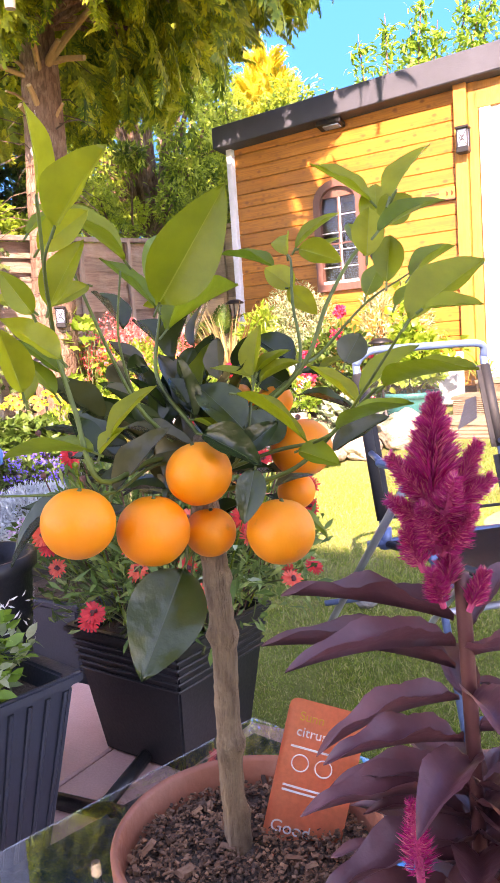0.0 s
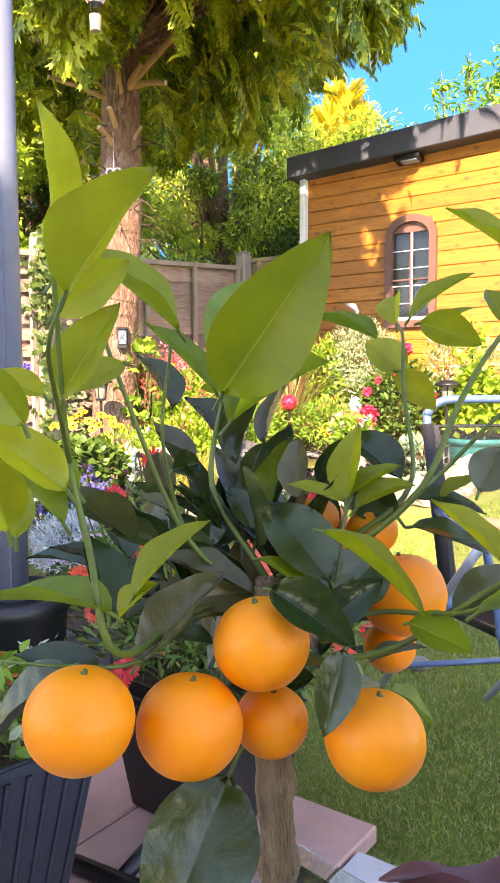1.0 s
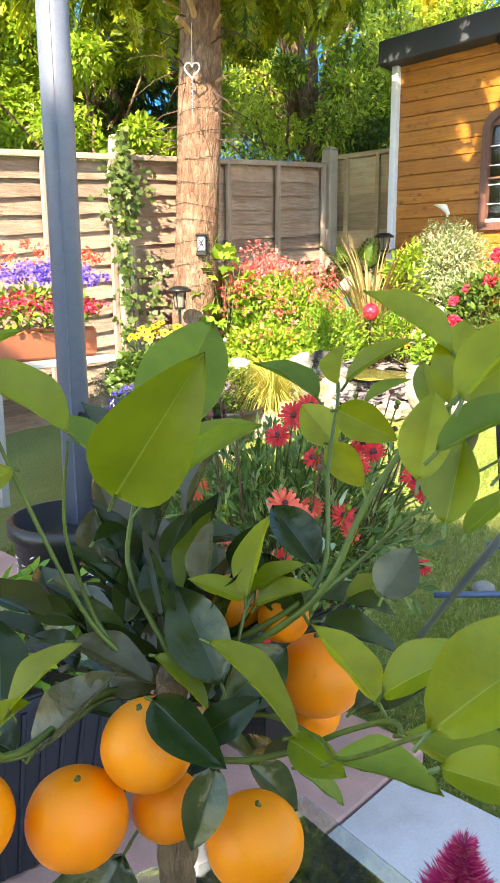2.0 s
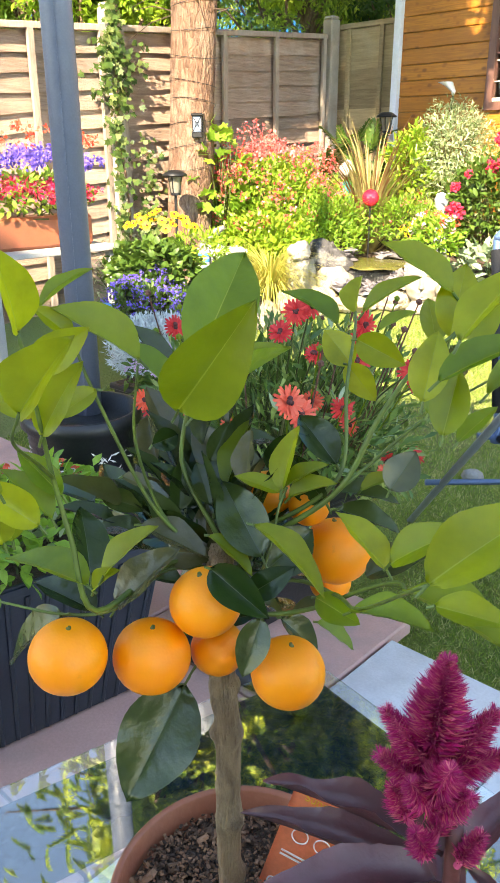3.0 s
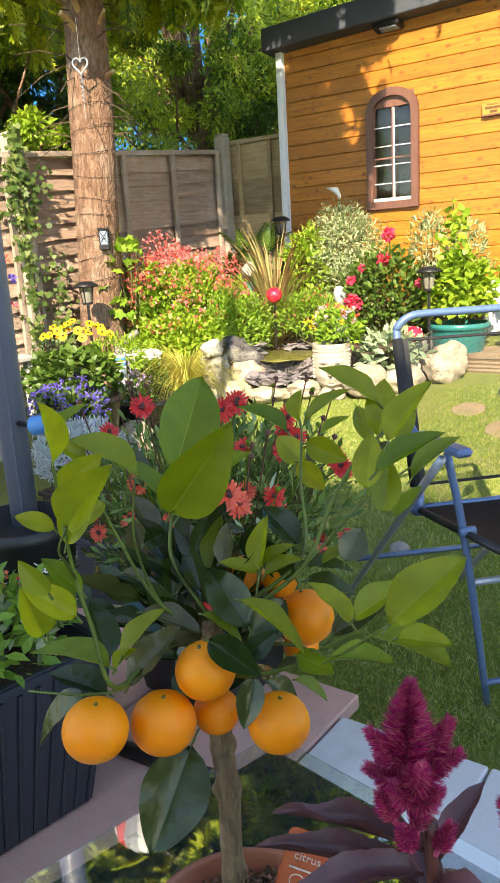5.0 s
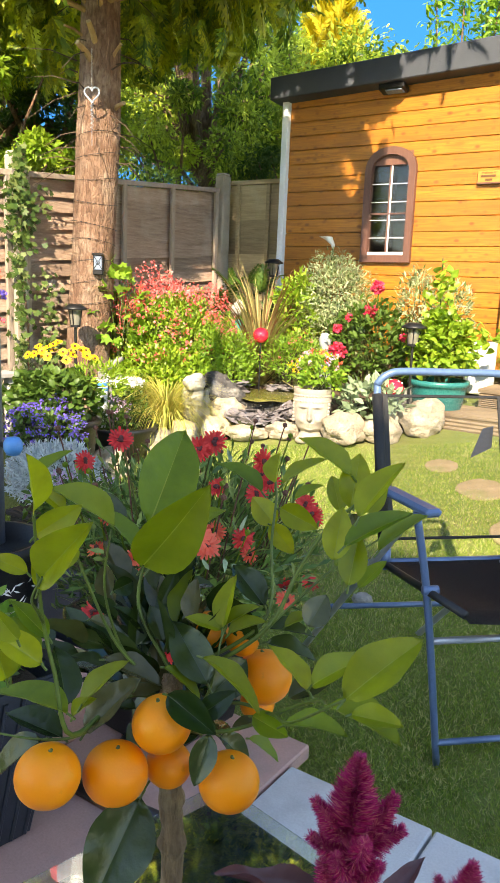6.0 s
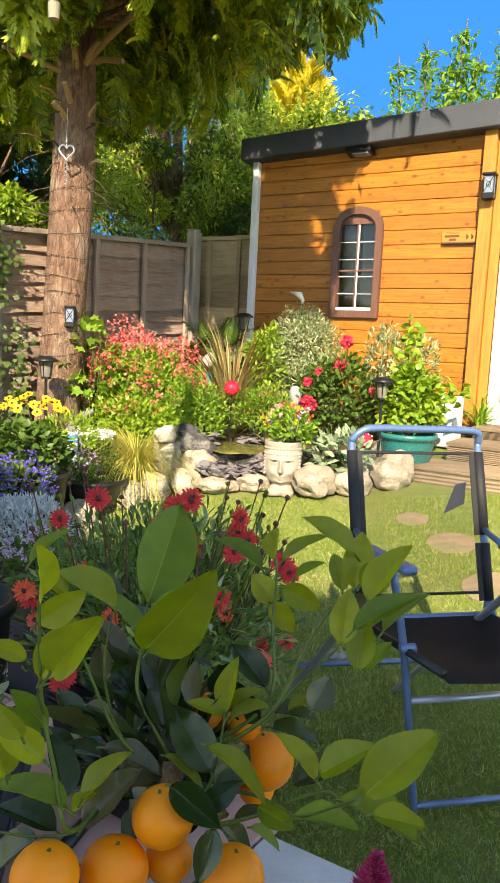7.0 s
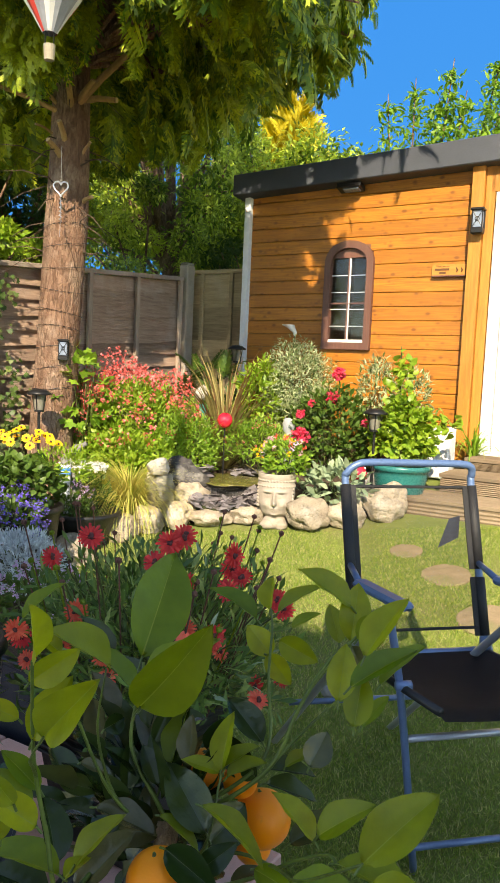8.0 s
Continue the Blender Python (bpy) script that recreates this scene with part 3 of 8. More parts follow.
# ---- deep blue sky far behind the trees ----
def sky_backdrop():
    bm = blank()
    rows = []
    for i in range(9):
        el = radians(-3 + 5.2 * i)
        rows.append([bm.verts.new((95 * math.sin(radians(az)) * math.cos(el), 95 * math.cos(radians(az)) * math.cos(el), 95 * math.sin(el))) for az in range(-100, 31, 5)])
    for a, b in zip(rows, rows[1:]):
        for k in range(len(a) - 1):
            bm.faces.new((a[k], a[k + 1], b[k + 1], b[k]))
    m, nt, N, L, bs = node_mat("clear_blue_sky")
    co = N.new("ShaderNodeTexCoord")
    sp = N.new("ShaderNodeSeparateXYZ")
    L.new(co.outputs["Object"], sp.inputs[0])
    em = N.new("ShaderNodeEmission")
    L.new(mix_rgb(nt, ramp(nt, sp.outputs["Z"], 0, 55), (0.010, 0.115, 0.35), (0.004, 0.086, 0.325)), em.inputs["Color"])
    L.new(em.outputs[0], N["Material Output"].inputs["Surface"])
    ob = part("backdrop", bm, m, smooth=True)
    tagged(ob, "clear deep blue summer sky in the distance", "sky", kind="structure")


sky_backdrop()

# ---- ground ----
def ground_z(x, y):
    """The garden climbs away from the patio."""
    z = min(max(0.2 * (y - 2.05), -0.03), 0.78)
    return z


def soft_ground(x, y):
    return ground_z(x, y) + 0.012 * noise.noise(Vector((x * 1.3, y * 1.3, 0))) + 0.006 * noise.noise(Vector((x * 5, y * 5, 3)))


def build_ground():
    bm = blank()
    xs = [-60, -25, -12, -8] + [-5 + 0.15 * i for i in range(48)] + [4, 8, 15, 30, 60]
    ys = [-60, -20, -8, -3] + [-1 + 0.15 * i for i in range(60)] + [10, 14, 20, 40, 80]
    grid = [[bm.verts.new((x, y, soft_ground(x, y) - (0.06 if y < 1.85 else 0))) for x in xs] for y in ys]
    for a, b in zip(grid, grid[1:]):
        for i in range(len(xs) - 1):
            bm.faces.new((a[i], a[i + 1], b[i + 1], b[i]))
    return tagged(part("ground", bm, M_LAWN, smooth=True), "sloping garden ground under the mown lawn", "ground", kind="structure")


build_ground()


def build_grass():
    rng = np.random.default_rng(3)
    n = 430000
    x = rng.uniform(-3.3, 1.1, n)
    y = 1.86 + 3.1 * rng.uniform(0, 1, n) ** 1.35
    keep = (y < 4.60 + (x + 1.7) * 0.45) & (y > 1.9 + np.where(x > -0.72, -0.12, 0.0) * 1.0)
    x, y = x[keep], y[keep]
    n = len(x)
    bare = np.array([noise.noise(Vector((a * 1.5, b * 1.5, 9))) for a, b in zip(x, y)])
    h = rng.uniform(0.012, 0.030, n) * np.clip(1.05 - 0.8 * np.clip(bare, 0, 1), 0.4, 1.1)
    for sx, sy, sr in ((-1.27, 4.39, 0.105), (-0.95, 4.17, 0.14), (-0.6, 3.76, 0.165)):
        h[(x - sx) ** 2 + ((y - sy) * 1.2) ** 2 < sr ** 2] = 0.004
    z = np.array([soft_ground(a, b) for a, b in zip(x, y)]) - 0.002
    d = rng.normal(size=(n, 3)) * np.array([0.6, 0.6, 0.1]) + np.array([0, 0, 0.8])
    v, f = place(GRASSBLADE, np.stack([x, y, z], 1), d, rng.normal(size=(n, 3)), h, 0.13)
    tagged(tri_mesh("grass", v, f, M_GRASS, smooth=False), "short mown lawn grass with worn straw patches", "grass", kind="stuff")


build_grass()

# ---- unseen stand-in house, added and sized to shade the patio ----
bm = blank()
box(bm, (4.6, -6.15, 3.75), (9.2, 0.3, 7.46))
tagged(part("wall_unseen_house", bm, M_RENDER), "unseen stand-in house wall added to shade the patio", "wall", kind="structure")
bm = blank()
box(bm, (4.6, -10.1, 7.53), (9.6, 8.1, 0.12))
tagged(part("roof_unseen_house", bm, M_FELT), "unseen stand-in house roof added behind the patio", "roof", kind="structure")

# ---- patio ----
patio = tagged(thing("patio", "paved patio of pink and pale grey slabs", "patio", kind="structure"), kind="structure")
bm = blank()
box(bm, (0, 0.1, 0.005), (9.0, 3.3, 0.09))
part("bedding", bm, M_CONCRETE, patio)


def slab(x0, x1, y0, y1, mat, name="slab"):
    bm = blank()
    box(bm, ((x0 + x1) / 2, (y0 + y1) / 2, 0.068), (x1 - x0 - 0.008, y1 - y0 - 0.008, 0.05), bevel=0.006)
    return part(name, bm, mat, patio)


for i in range(6):
    for j in range(5):
        x1 = -0.722 - 0.6 * i
        y1 = 1.925 - 0.6 * j
        slab(x1 - 0.6, x1, y1 - 0.6, y1, M_PINK)
for i in range(7):
    for j in range(5):
        x0 = -0.722 + 0.45 * i
        y1 = 1.80 - 0.6 * j
        slab(x0, x0 + 0.45, y1 - 0.6, y1, M_GREYSLAB)

# ---- side fence: waney boards in a frame between concrete posts ----
FX = -4.42


def fence_top(y):
    return 2.28 + 0.075 * (y - 3.76)


def fence_panel(name, y0, y1, rails, seed):
    rng = random.Random(seed)
    top0, top1 = fence_top(y0) - 0.03, fence_top(y1) - 0.03
    t = (top0 + top1) / 2
    f = thing(name, "weathered brown overlap fence panel with waney boards", "fence", (FX, (y0 + y1) / 2, 0), "garden fence")
    sl = math.atan2(top1 - top0, y1 - y0)
    turn = Matrix.Rotation(sl, 4, "X")
    w = y1 - y0
    n = 15
    for k in range(n):
        bm = blank()
        z = t - 0.04 - 0.118 * (k + 0.5)
        segs = 14
        lo = [(-w / 2 + w * i / segs, -0.066 + rng.uniform(-0.009, 0.007)) for i in range(segs + 1)]
        a = [bm.verts.new((-0.012, p, q)) for p, q in lo]
        b = [bm.verts.new((0.006, p, 0.062)) for p, q in lo]
        c = [bm.verts.new((-0.004, p, q)) for p, q in lo]
        d = [bm.verts.new((0.0, p, 0.062)) for p, q in lo]
        for i in range(segs):
            bm.faces.new((a[i], a[i + 1], d[i + 1], d[i]))
            bm.faces.new((c[i], c[i + 1], b[i + 1], b[i]))
            bm.faces.new((a[i], a[i + 1], c[i + 1], c[i]))
            bm.faces.new((d[i], d[i + 1], b[i + 1], b[i]))
        for v in bm.verts:
            v.co.x += 0.019 * (-v.co.z / 0.066)
        bmesh.ops.transform(bm, matrix=Matrix.Translation((0, 0, z)) @ turn, verts=bm.verts)
        part("board", bm, M_FENCE, f)
    for p in rails:
        bm = blank()
        box(bm, (0.046, p - (y0 + y1) / 2, t - 0.93 + (p - (y0 + y1) / 2) * math.tan(sl)), (0.03, 0.045, 1.80), bevel=0.003)
        part("batten", bm, M_BATTEN, f)
    bm = blank()
    box(bm, (0.03, 0, t - 0.015), (0.06, w, 0.04), turn, 0.003)
    part("top_rail", bm, M_BATTEN, f)
    return f


def concrete_post(x, y, h, z0=0.3, label="grey concrete fence post"):
    p = thing("fence_post", label, "post", (x, y, z0), "fence posts")
    bm = blank()
    box(bm, (0, 0, h / 2), (0.11, 0.125, h), bevel=0.012)
    part("shaft", bm, M_FENCEPOST, p)
    bm = blank()
    box(bm, (0, 0, h + 0.01), (0.10, 0.115, 0.03), bevel=0.012)
    part("cap", bm, M_FENCEPOST, p)
    return p


fence_panel("garden_fence", 3.81, 6.17, (3.84, 4.34, 4.86, 5.48, 6.13), 1)
fence_panel("garden_fence", 1.35, 3.71, (1.4, 2.0, 2.55, 3.12, 3.67), 2)
fence_panel("garden_fence", -1.1, 1.25, (-1.0, -0.4, 0.2, 0.7, 1.2), 3)
concrete_post(FX + 0.03, 6.25, 2.18, 0.38)
concrete_post(FX + 0.03, 3.76, 2.06, 0.30, "grey concrete fence post grown over with ivy")
concrete_post(FX + 0.03, 1.30, 1.95, 0.15)

# return panel behind the shed corner
ret = thing("garden_fence", "weathered short fence panel beside the shed corner", "fence", (-4.0, 6.36, 0), "garden fence")
for k in range(11):
    bm = blank()
    box(bm, (0, 0, 2.47 - 0.163 * (k + 0.5)), (0.9, 0.016, 0.175), Matrix.Rotation(radians(6), 4, "X"), 0.003)
    part("board", bm, M_FENCE_SHORT, ret)
for p in (-0.25, 0.10, 0.41):
    bm = blank()
    box(bm, (p, -0.03, 1.60), (0.04, 0.03, 1.78), bevel=0.003)
    part("batten", bm, M_FENCE_SHORT, ret)
bm = blank()
box(bm, (0, -0.02, 2.50), (0.9, 0.06, 0.04), bevel=0.003)
part("top_rail", bm, M_FENCE_SHORT, ret)

# ---- garden room ----
SY = 6.25
SX0 = -3.66
shed = thing("garden_room", "honey-stained timber garden room with a black felt roof", "shed", (SX0, SY, 0.8))


def local(bm):
    bmesh.ops.translate(bm, verts=bm.verts, vec=(-SX0, -SY, -0.8))
    return bm


# inner walls in the darkened interior colour
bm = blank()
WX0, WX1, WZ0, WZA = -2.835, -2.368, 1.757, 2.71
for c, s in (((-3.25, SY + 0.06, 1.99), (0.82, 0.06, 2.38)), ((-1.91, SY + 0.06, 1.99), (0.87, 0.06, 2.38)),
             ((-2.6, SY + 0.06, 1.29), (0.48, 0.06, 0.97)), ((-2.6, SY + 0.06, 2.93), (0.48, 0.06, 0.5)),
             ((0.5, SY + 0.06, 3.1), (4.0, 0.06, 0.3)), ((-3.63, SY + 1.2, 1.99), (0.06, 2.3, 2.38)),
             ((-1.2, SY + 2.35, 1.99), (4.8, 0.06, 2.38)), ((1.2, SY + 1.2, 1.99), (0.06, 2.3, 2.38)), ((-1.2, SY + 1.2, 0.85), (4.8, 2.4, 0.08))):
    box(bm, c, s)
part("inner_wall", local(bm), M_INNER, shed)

# cladding boards
BOARD = 0.1215
zb = 0.92
outer = part("cladding", local(box(blank(), (-2.6, SY + 0.026, 0.87), (2.10, 0.012, 0.06))), M_CLAD, shed, "horizontal stained boards")


def clad_board(x0, x1, z0):
    bm = blank()
    h = BOARD - 0.0022
    prof = [(0.0, 0.0), (-0.012, 0.001), (-0.015, 0.006), (-0.0148, h - 0.006), (-0.012, h - 0.001), (0.0, h)]
    rows = [[bm.verts.new((x, SY + 0.02 + a, z0 + b)) for a, b in prof] for x in (x0, x1)]
    for i in range(len(prof) - 1):
        bm.faces.new((rows[0][i], rows[0][i + 1], rows[1][i + 1], rows[1][i]))
    bm.faces.new(rows[0])
    bm.faces.new(rows[1][::-1])
    part("board", local(bm), M_CLAD, outer)


while zb < 3.2:
    a = zb + BOARD / 2
    if WZ0 - 0.03 < a < WZA - 0.04:
        clad_board(-3.645, WX0 + 0.02, zb)
        clad_board(WX1 - 0.02, -1.545, zb)
    else:
        clad_board(-3.645, -1.545, zb)
    zb += BOARD

# corner trim, posts, fascia
part("corner_trim", local(box(blank(), (-3.672, SY - 0.012, 2.0), (0.06, 0.075, 2.4), bevel=0.004)), M_TRIM, shed, "pale blue-grey corner trim")
part("corner_post", local(box(blank(), (-1.495, SY - 0.03, 2.05), (0.10, 0.10, 2.35), bevel=0.004)), M_POST, shed)
part("door_jamb", local(box(blank(), (-1.405, SY - 0.005, 2.05), (0.075, 0.07, 2.35), bevel=0.004)), M_POST, shed)
part("lintel", local(box(blank(), (0.2, SY - 0.01, 3.12), (3.2, 0.06, 0.2), bevel=0.004)), M_POST, shed)
bm = blank()
v = [bm.verts.new(p) for p in ((-3.78, 6.10, 3.165), (1.5, 6.10, 3.31), (1.5, 6.10, 3.53), (-3.78, 6.10, 3.355),
                               (-3.78, 8.75, 2.95), (1.5, 8.75, 3.1), (1.5, 8.75, 3.32), (-3.78, 8.75, 3.14))]
for f in ((0, 1, 2, 3), (4, 7, 6, 5), (3, 2, 6, 7), (0, 4, 5, 1), (0, 3, 7, 4), (1, 5, 6, 2)):
    bm.faces.new([v[i] for i in f])
bmesh.ops.bevel(bm, geom=bm.edges[:], offset=0.008, segments=1, affect="EDGES")
roof = part("roof", local(bm), M_FELT, shed, "black felt roof and fascia")

# arched window
win = part("window", local(box(blank(), (-2.6, SY + 0.02, WZ0 + 0.02), (0.46, 0.05, 0.03))), M_BROWN, shed, "arched window in a dark brown frame")


def arch(bm, x0, x1, z0, z1, za, y0, y1, width):
    """A frame with an arched head, open inside."""
    cx, hw = (x0 + x1) / 2, (x1 - x0) / 2

    def outline(inset):
        pts = [(x0 + inset, z0 + inset)]
        pts += [(cx - (hw - inset) * math.cos(a), z1 + (za - z1 - inset) * math.sin(a) ** 0.8 if a > 0 else z1) for a in (math.pi * i / 16 for i in range(17))]
        pts += [(x1 - inset, z0 + inset)]
        return pts
    o, n = outline(0), outline(width)
    A = [[bm.verts.new((x, y, z)) for x, z in pts] for pts in (o, n) for y in (y0, y1)]
    of, ob, nf, nb = A
    m = len(o)
    for i in range(m):
        j = (i + 1) % m
        for p, q in ((of, nf), (nf, nb), (nb, ob), (ob, of)):
            bm.faces.new((p[i], p[j], q[j], q[i]))
    return bm


part("window_frame", local(arch(blank(), WX0, WX1, WZ0, 2.50, WZA, SY - 0.035, SY + 0.03, 0.062)), M_BROWN, win)
GX0, GX1, GZ0, GZ1 = -2.785, -2.418, 1.815, 2.56
bm = blank()
box(bm, (-2.6, SY + 0.012, 2.62), (0.37, 0.02, 0.11))
part("head_board", local(bm), M_BROWN, win)
part("white_sill", local(box(blank(), ((GX0 + GX1) / 2, SY - 0.002, GZ0 + 0.015), (GX1 - GX0 - 0.006, 0.03, 0.03), bevel=0.003)), M_WHITE, win)
part("mullion", local(box(blank(), ((GX0 + GX1) / 2 - 0.006, SY + 0.004, (GZ0 + GZ1) / 2), (0.014, 0.022, GZ1 - GZ0), bevel=0.002)), M_BROWN, win)
part("meeting_rail", local(box(blank(), ((GX0 + GX1) / 2, SY + 0.003, GZ0 + 0.47 * (GZ1 - GZ0)), (GX1 - GX0, 0.024, 0.014), bevel=0.002)), M_BROWN, win)
for x in (GX0 + 0.006, (GX0 + GX1) / 2 + 0.005):
    part("glazing_bar", local(box(blank(), (x, SY + 0.006, (GZ0 + GZ1) / 2), (0.007, 0.02, GZ1 - GZ0), bevel=0.001)), M_WHITE, win)
for i in range(1, 5):
    z = GZ0 + (GZ1 - GZ0) * i / 5
    for sx in (-1, 1):
        part("glazing_bar", local(box(blank(), ((GX0 + GX1) / 2 + sx * 0.095, SY + 0.006, z), (0.165, 0.016, 0.0065), bevel=0.001)), M_WHITE, win)
for i in range(5):
    for sx in (-1, 1):
        z = GZ0 + (GZ1 - GZ0) * (i + 0.5) / 5
        p = part("pane", local(box(blank(), ((GX0 + GX1) / 2 + sx * 0.095, SY + 0.016, z), (0.166, 0.004, 0.138))), M_PANE, win)
        p.visible_shadow = False

# white door with a glazed panel
door = part("door", local(box(blank(), (-1.315, SY + 0.0, 2.0), (0.09, 0.07, 2.15), bevel=0.006)), M_WHITE, shed, "white door with a clear glazed panel")
part("door_stile", local(box(blank(), (-1.215, SY + 0.005, 2.0), (0.10, 0.05, 2.1), bevel=0.006)), M_WHITE, door)
part("door_rail", local(box(blank(), (-0.8, SY + 0.005, 1.0), (0.73, 0.05, 0.11), bevel=0.006)), M_WHITE, door)
part("door_stile", local(box(blank(), (-0.39, SY + 0.005, 2.0), (0.10, 0.05, 2.1), bevel=0.006)), M_WHITE, door)
part("threshold", local(box(blank(), (-0.85, SY - 0.03, 0.935), (1.1, 0.10, 0.04), bevel=0.006)), M_WHITE, door)
p = part("pane", local(box(blank(), (-0.8, SY + 0.01, 2.05), (0.72, 0.006, 2.0))), M_PANE, door)
p.visible_shadow = False
part("wall_front", local(box(blank(), (0.42, SY + 0.01, 2.0), (1.5, 0.05, 2.2))), M_CLAD, shed)

bar_unit = thing("bar_counter", "warm timber counter seen through the door glass", "counter", (-0.6, 7.1, 0.89))
part("front", box(blank(), (0, 0, 0.42), (1.4, 0.05, 0.84), bevel=0.004), M_PLAQUE, bar_unit)
part("top", box(blank(), (0, 0.2, 0.86), (1.5, 0.5, 0.04), bevel=0.004), M_PLAQUE, bar_unit)
cur = thing("wall_hanging", "dark red patterned cloth inside the door", "cloth", (-0.5, 7.9, 1.75))
bm = blank()
for i in range(24):
    x = -0.9 + 0.075 * i
    box(bm, (x, 0.02 * math.sin(i * 1.7), 0.55), (0.07, 0.02, 1.1))
part("cloth", bm, M_PETROL, cur)

# plaque with carved words
plaque = thing("wooden_plaque", "pale carved timber plaque fixed to the boards", "sign", (-1.705, SY - 0.012, 2.425))
part("board", box(blank(), (0, 0, 0), (0.285, 0.022, 0.095), bevel=0.004), M_PLAQUE, plaque)
part("ledge", box(blank(), (0, -0.004, -0.048), (0.285, 0.03, 0.014), bevel=0.003), M_BROWN, plaque)


def words(text, size, m, material, parent, name="lettering", depth=0.001):
    cu = bpy.data.curves.new(name, "FONT")
    cu.body, cu.size, cu.extrude, cu.align_x, cu.align_y = text, size, depth, "CENTER", "CENTER"
    ob = new(name, cu)
    dg = bpy.context.evaluated_depsgraph_get()
    me = bpy.data.meshes.new_from_object(ob.evaluated_get(dg))
    bpy.data.objects.remove(ob)
    bpy.data.curves.remove(cu)
    me.materials.clear()
    me.materials.append(material)
    o = new(name, me)
    o.parent = parent
    o.matrix_local = m
    return o


words("Welcome to", 0.022, pose(-0.05, -0.0125, 0.032, 90), M_CARVE, plaque)
for x, w, z in ((-0.055, 0.12, 0.006), (-0.05, 0.055, -0.022)):
    part("carved_bar", box(blank(), (x, -0.0115, z), (w, 0.003, 0.018)), M_CARVE, plaque)
for x in (0.065, 0.105):
    bm = blank()
    tube(bm, ((x, -0.011, -0.02), (x + 0.008, -0.012, 0.0), (x - 0.004, -0.012, 0.018)), (0.006, 0.008, 0.004), 6)
    part("carved_motif", bm, M_CARVE, plaque)

# eaves lamp
el = thing("wall_lamp", "black solar wall lamp under the roof edge", "lamp", (-2.61, SY, 3.14))
part("housing", box(blank(), (0, -0.06, 0.02), (0.23, 0.12, 0.05), Matrix.Rotation(radians(-12), 4, "X"), 0.008), M_DARKMETAL, el)
part("lens", box(blank(), (0.02, -0.075, -0.008), (0.15, 0.07, 0.014), Matrix.Rotation(radians(-12), 4, "X"), 0.004), M_LANTERN, el)


def lantern(x, y, z, s=1.0, rz=0.0, name="wall_lantern", label="black wall lantern with crossed frosted panes"):
    o = thing(name, label, "lantern", (x, y, z), "small wall lanterns")
    o.rotation_euler = (0, 0, radians(rz))
    part("back_plate", box(blank(), (0, -0.01, 0), (0.10 * s, 0.02, 0.2 * s), bevel=0.004), M_DARKMETAL, o)
    part("pane", box(blank(), (0, -0.045 * s, 0.01 * s), (0.082 * s, 0.05 * s, 0.14 * s), bevel=0.004), M_LANTERN, o)
    part("top", box(blank(), (0, -0.045 * s, 0.09 * s), (0.11 * s, 0.09 * s, 0.022 * s), bevel=0.005), M_DARKMETAL, o)
    part("base", box(blank(), (0, -0.045 * s, -0.085 * s), (0.10 * s, 0.08 * s, 0.05 * s), bevel=0.006), M_DARKMETAL, o)
    for a in (-1, 1):
        bm = blank()
        tube(bm, ((-0.04 * s * a, -0.072 * s, -0.055 * s), (0.04 * s * a, -0.072 * s, 0.075 * s)), 0.0035 * s, 5)
        part("cross_bar", bm, M_DARKMETAL, o)
        part("edge_bar", box(blank(), (0.042 * s * a, -0.071 * s, 0.01 * s), (0.008 * s, 0.008 * s, 0.15 * s)), M_DARKMETAL, o)
    bm = blank()
    tube(bm, [(0.018 * s * math.cos(t), -0.073 * s, 0.01 * s + 0.018 * s * math.sin(t)) for t in (i * math.pi / 6 for i in range(13))], 0.003 * s, 4)
    part("ring", bm, M_DARKMETAL, o)
    return o


lantern(-1.465, SY - 0.08, 2.79, 0.95)

# ---- decking steps ----
deck = thing("deck_steps", "ribbed timber decking steps up to the garden room", "steps", (0, 0, 0), kind="structure")


def ribbed_board(x0, x1, y0, y1, z1, riser=False):
    bm = blank()
    n = 7
    h = 0.028
    if riser:
        rows = []
        for i in range(n * 2 + 1):
            z = y0 + (y1 - y0) * i / (2 * n)
            d = 0.0 if i % 2 else -0.006
            rows.append([bm.verts.new((x, z1 + d, z)) for x in (x0, x1)])
        for a, b in zip(rows, rows[1:]):
            bm.faces.new((a[0], a[1], b[1], b[0]))
        back = [bm.verts.new((x, z1 + h, z)) for x in (x0, x1) for z in (y0, y1)]
        bm.faces.new((back[0], back[2], back[3], back[1]))
    else:
        rows = []
        for i in range(n * 2 + 1):
            y = y0 + (y1 - y0) * i / (2 * n)
            d = 0.0 if i % 2 else -0.005
            rows.append([bm.verts.new((x, y, z1 + d)) for x in (x0, x1)])
        for a, b in zip(rows, rows[1:]):
            bm.faces.new((a[0], a[1], b[1], b[0]))
        low = [[bm.verts.new((x, y, z1 - h)) for x in (x0, x1)] for y in (y0, y1)]
        bm.faces.new((rows[0][0], rows[0][1], low[0][1], low[0][0]))
        bm.faces.new((rows[-1][0], rows[-1][1], low[1][1], low[1][0]))
        for k in (0, 1):
            bm.faces.new((rows[0][k], rows[-1][k], low[1][k], low[0][k]))
    part("plank", bm, M_DECK, deck)


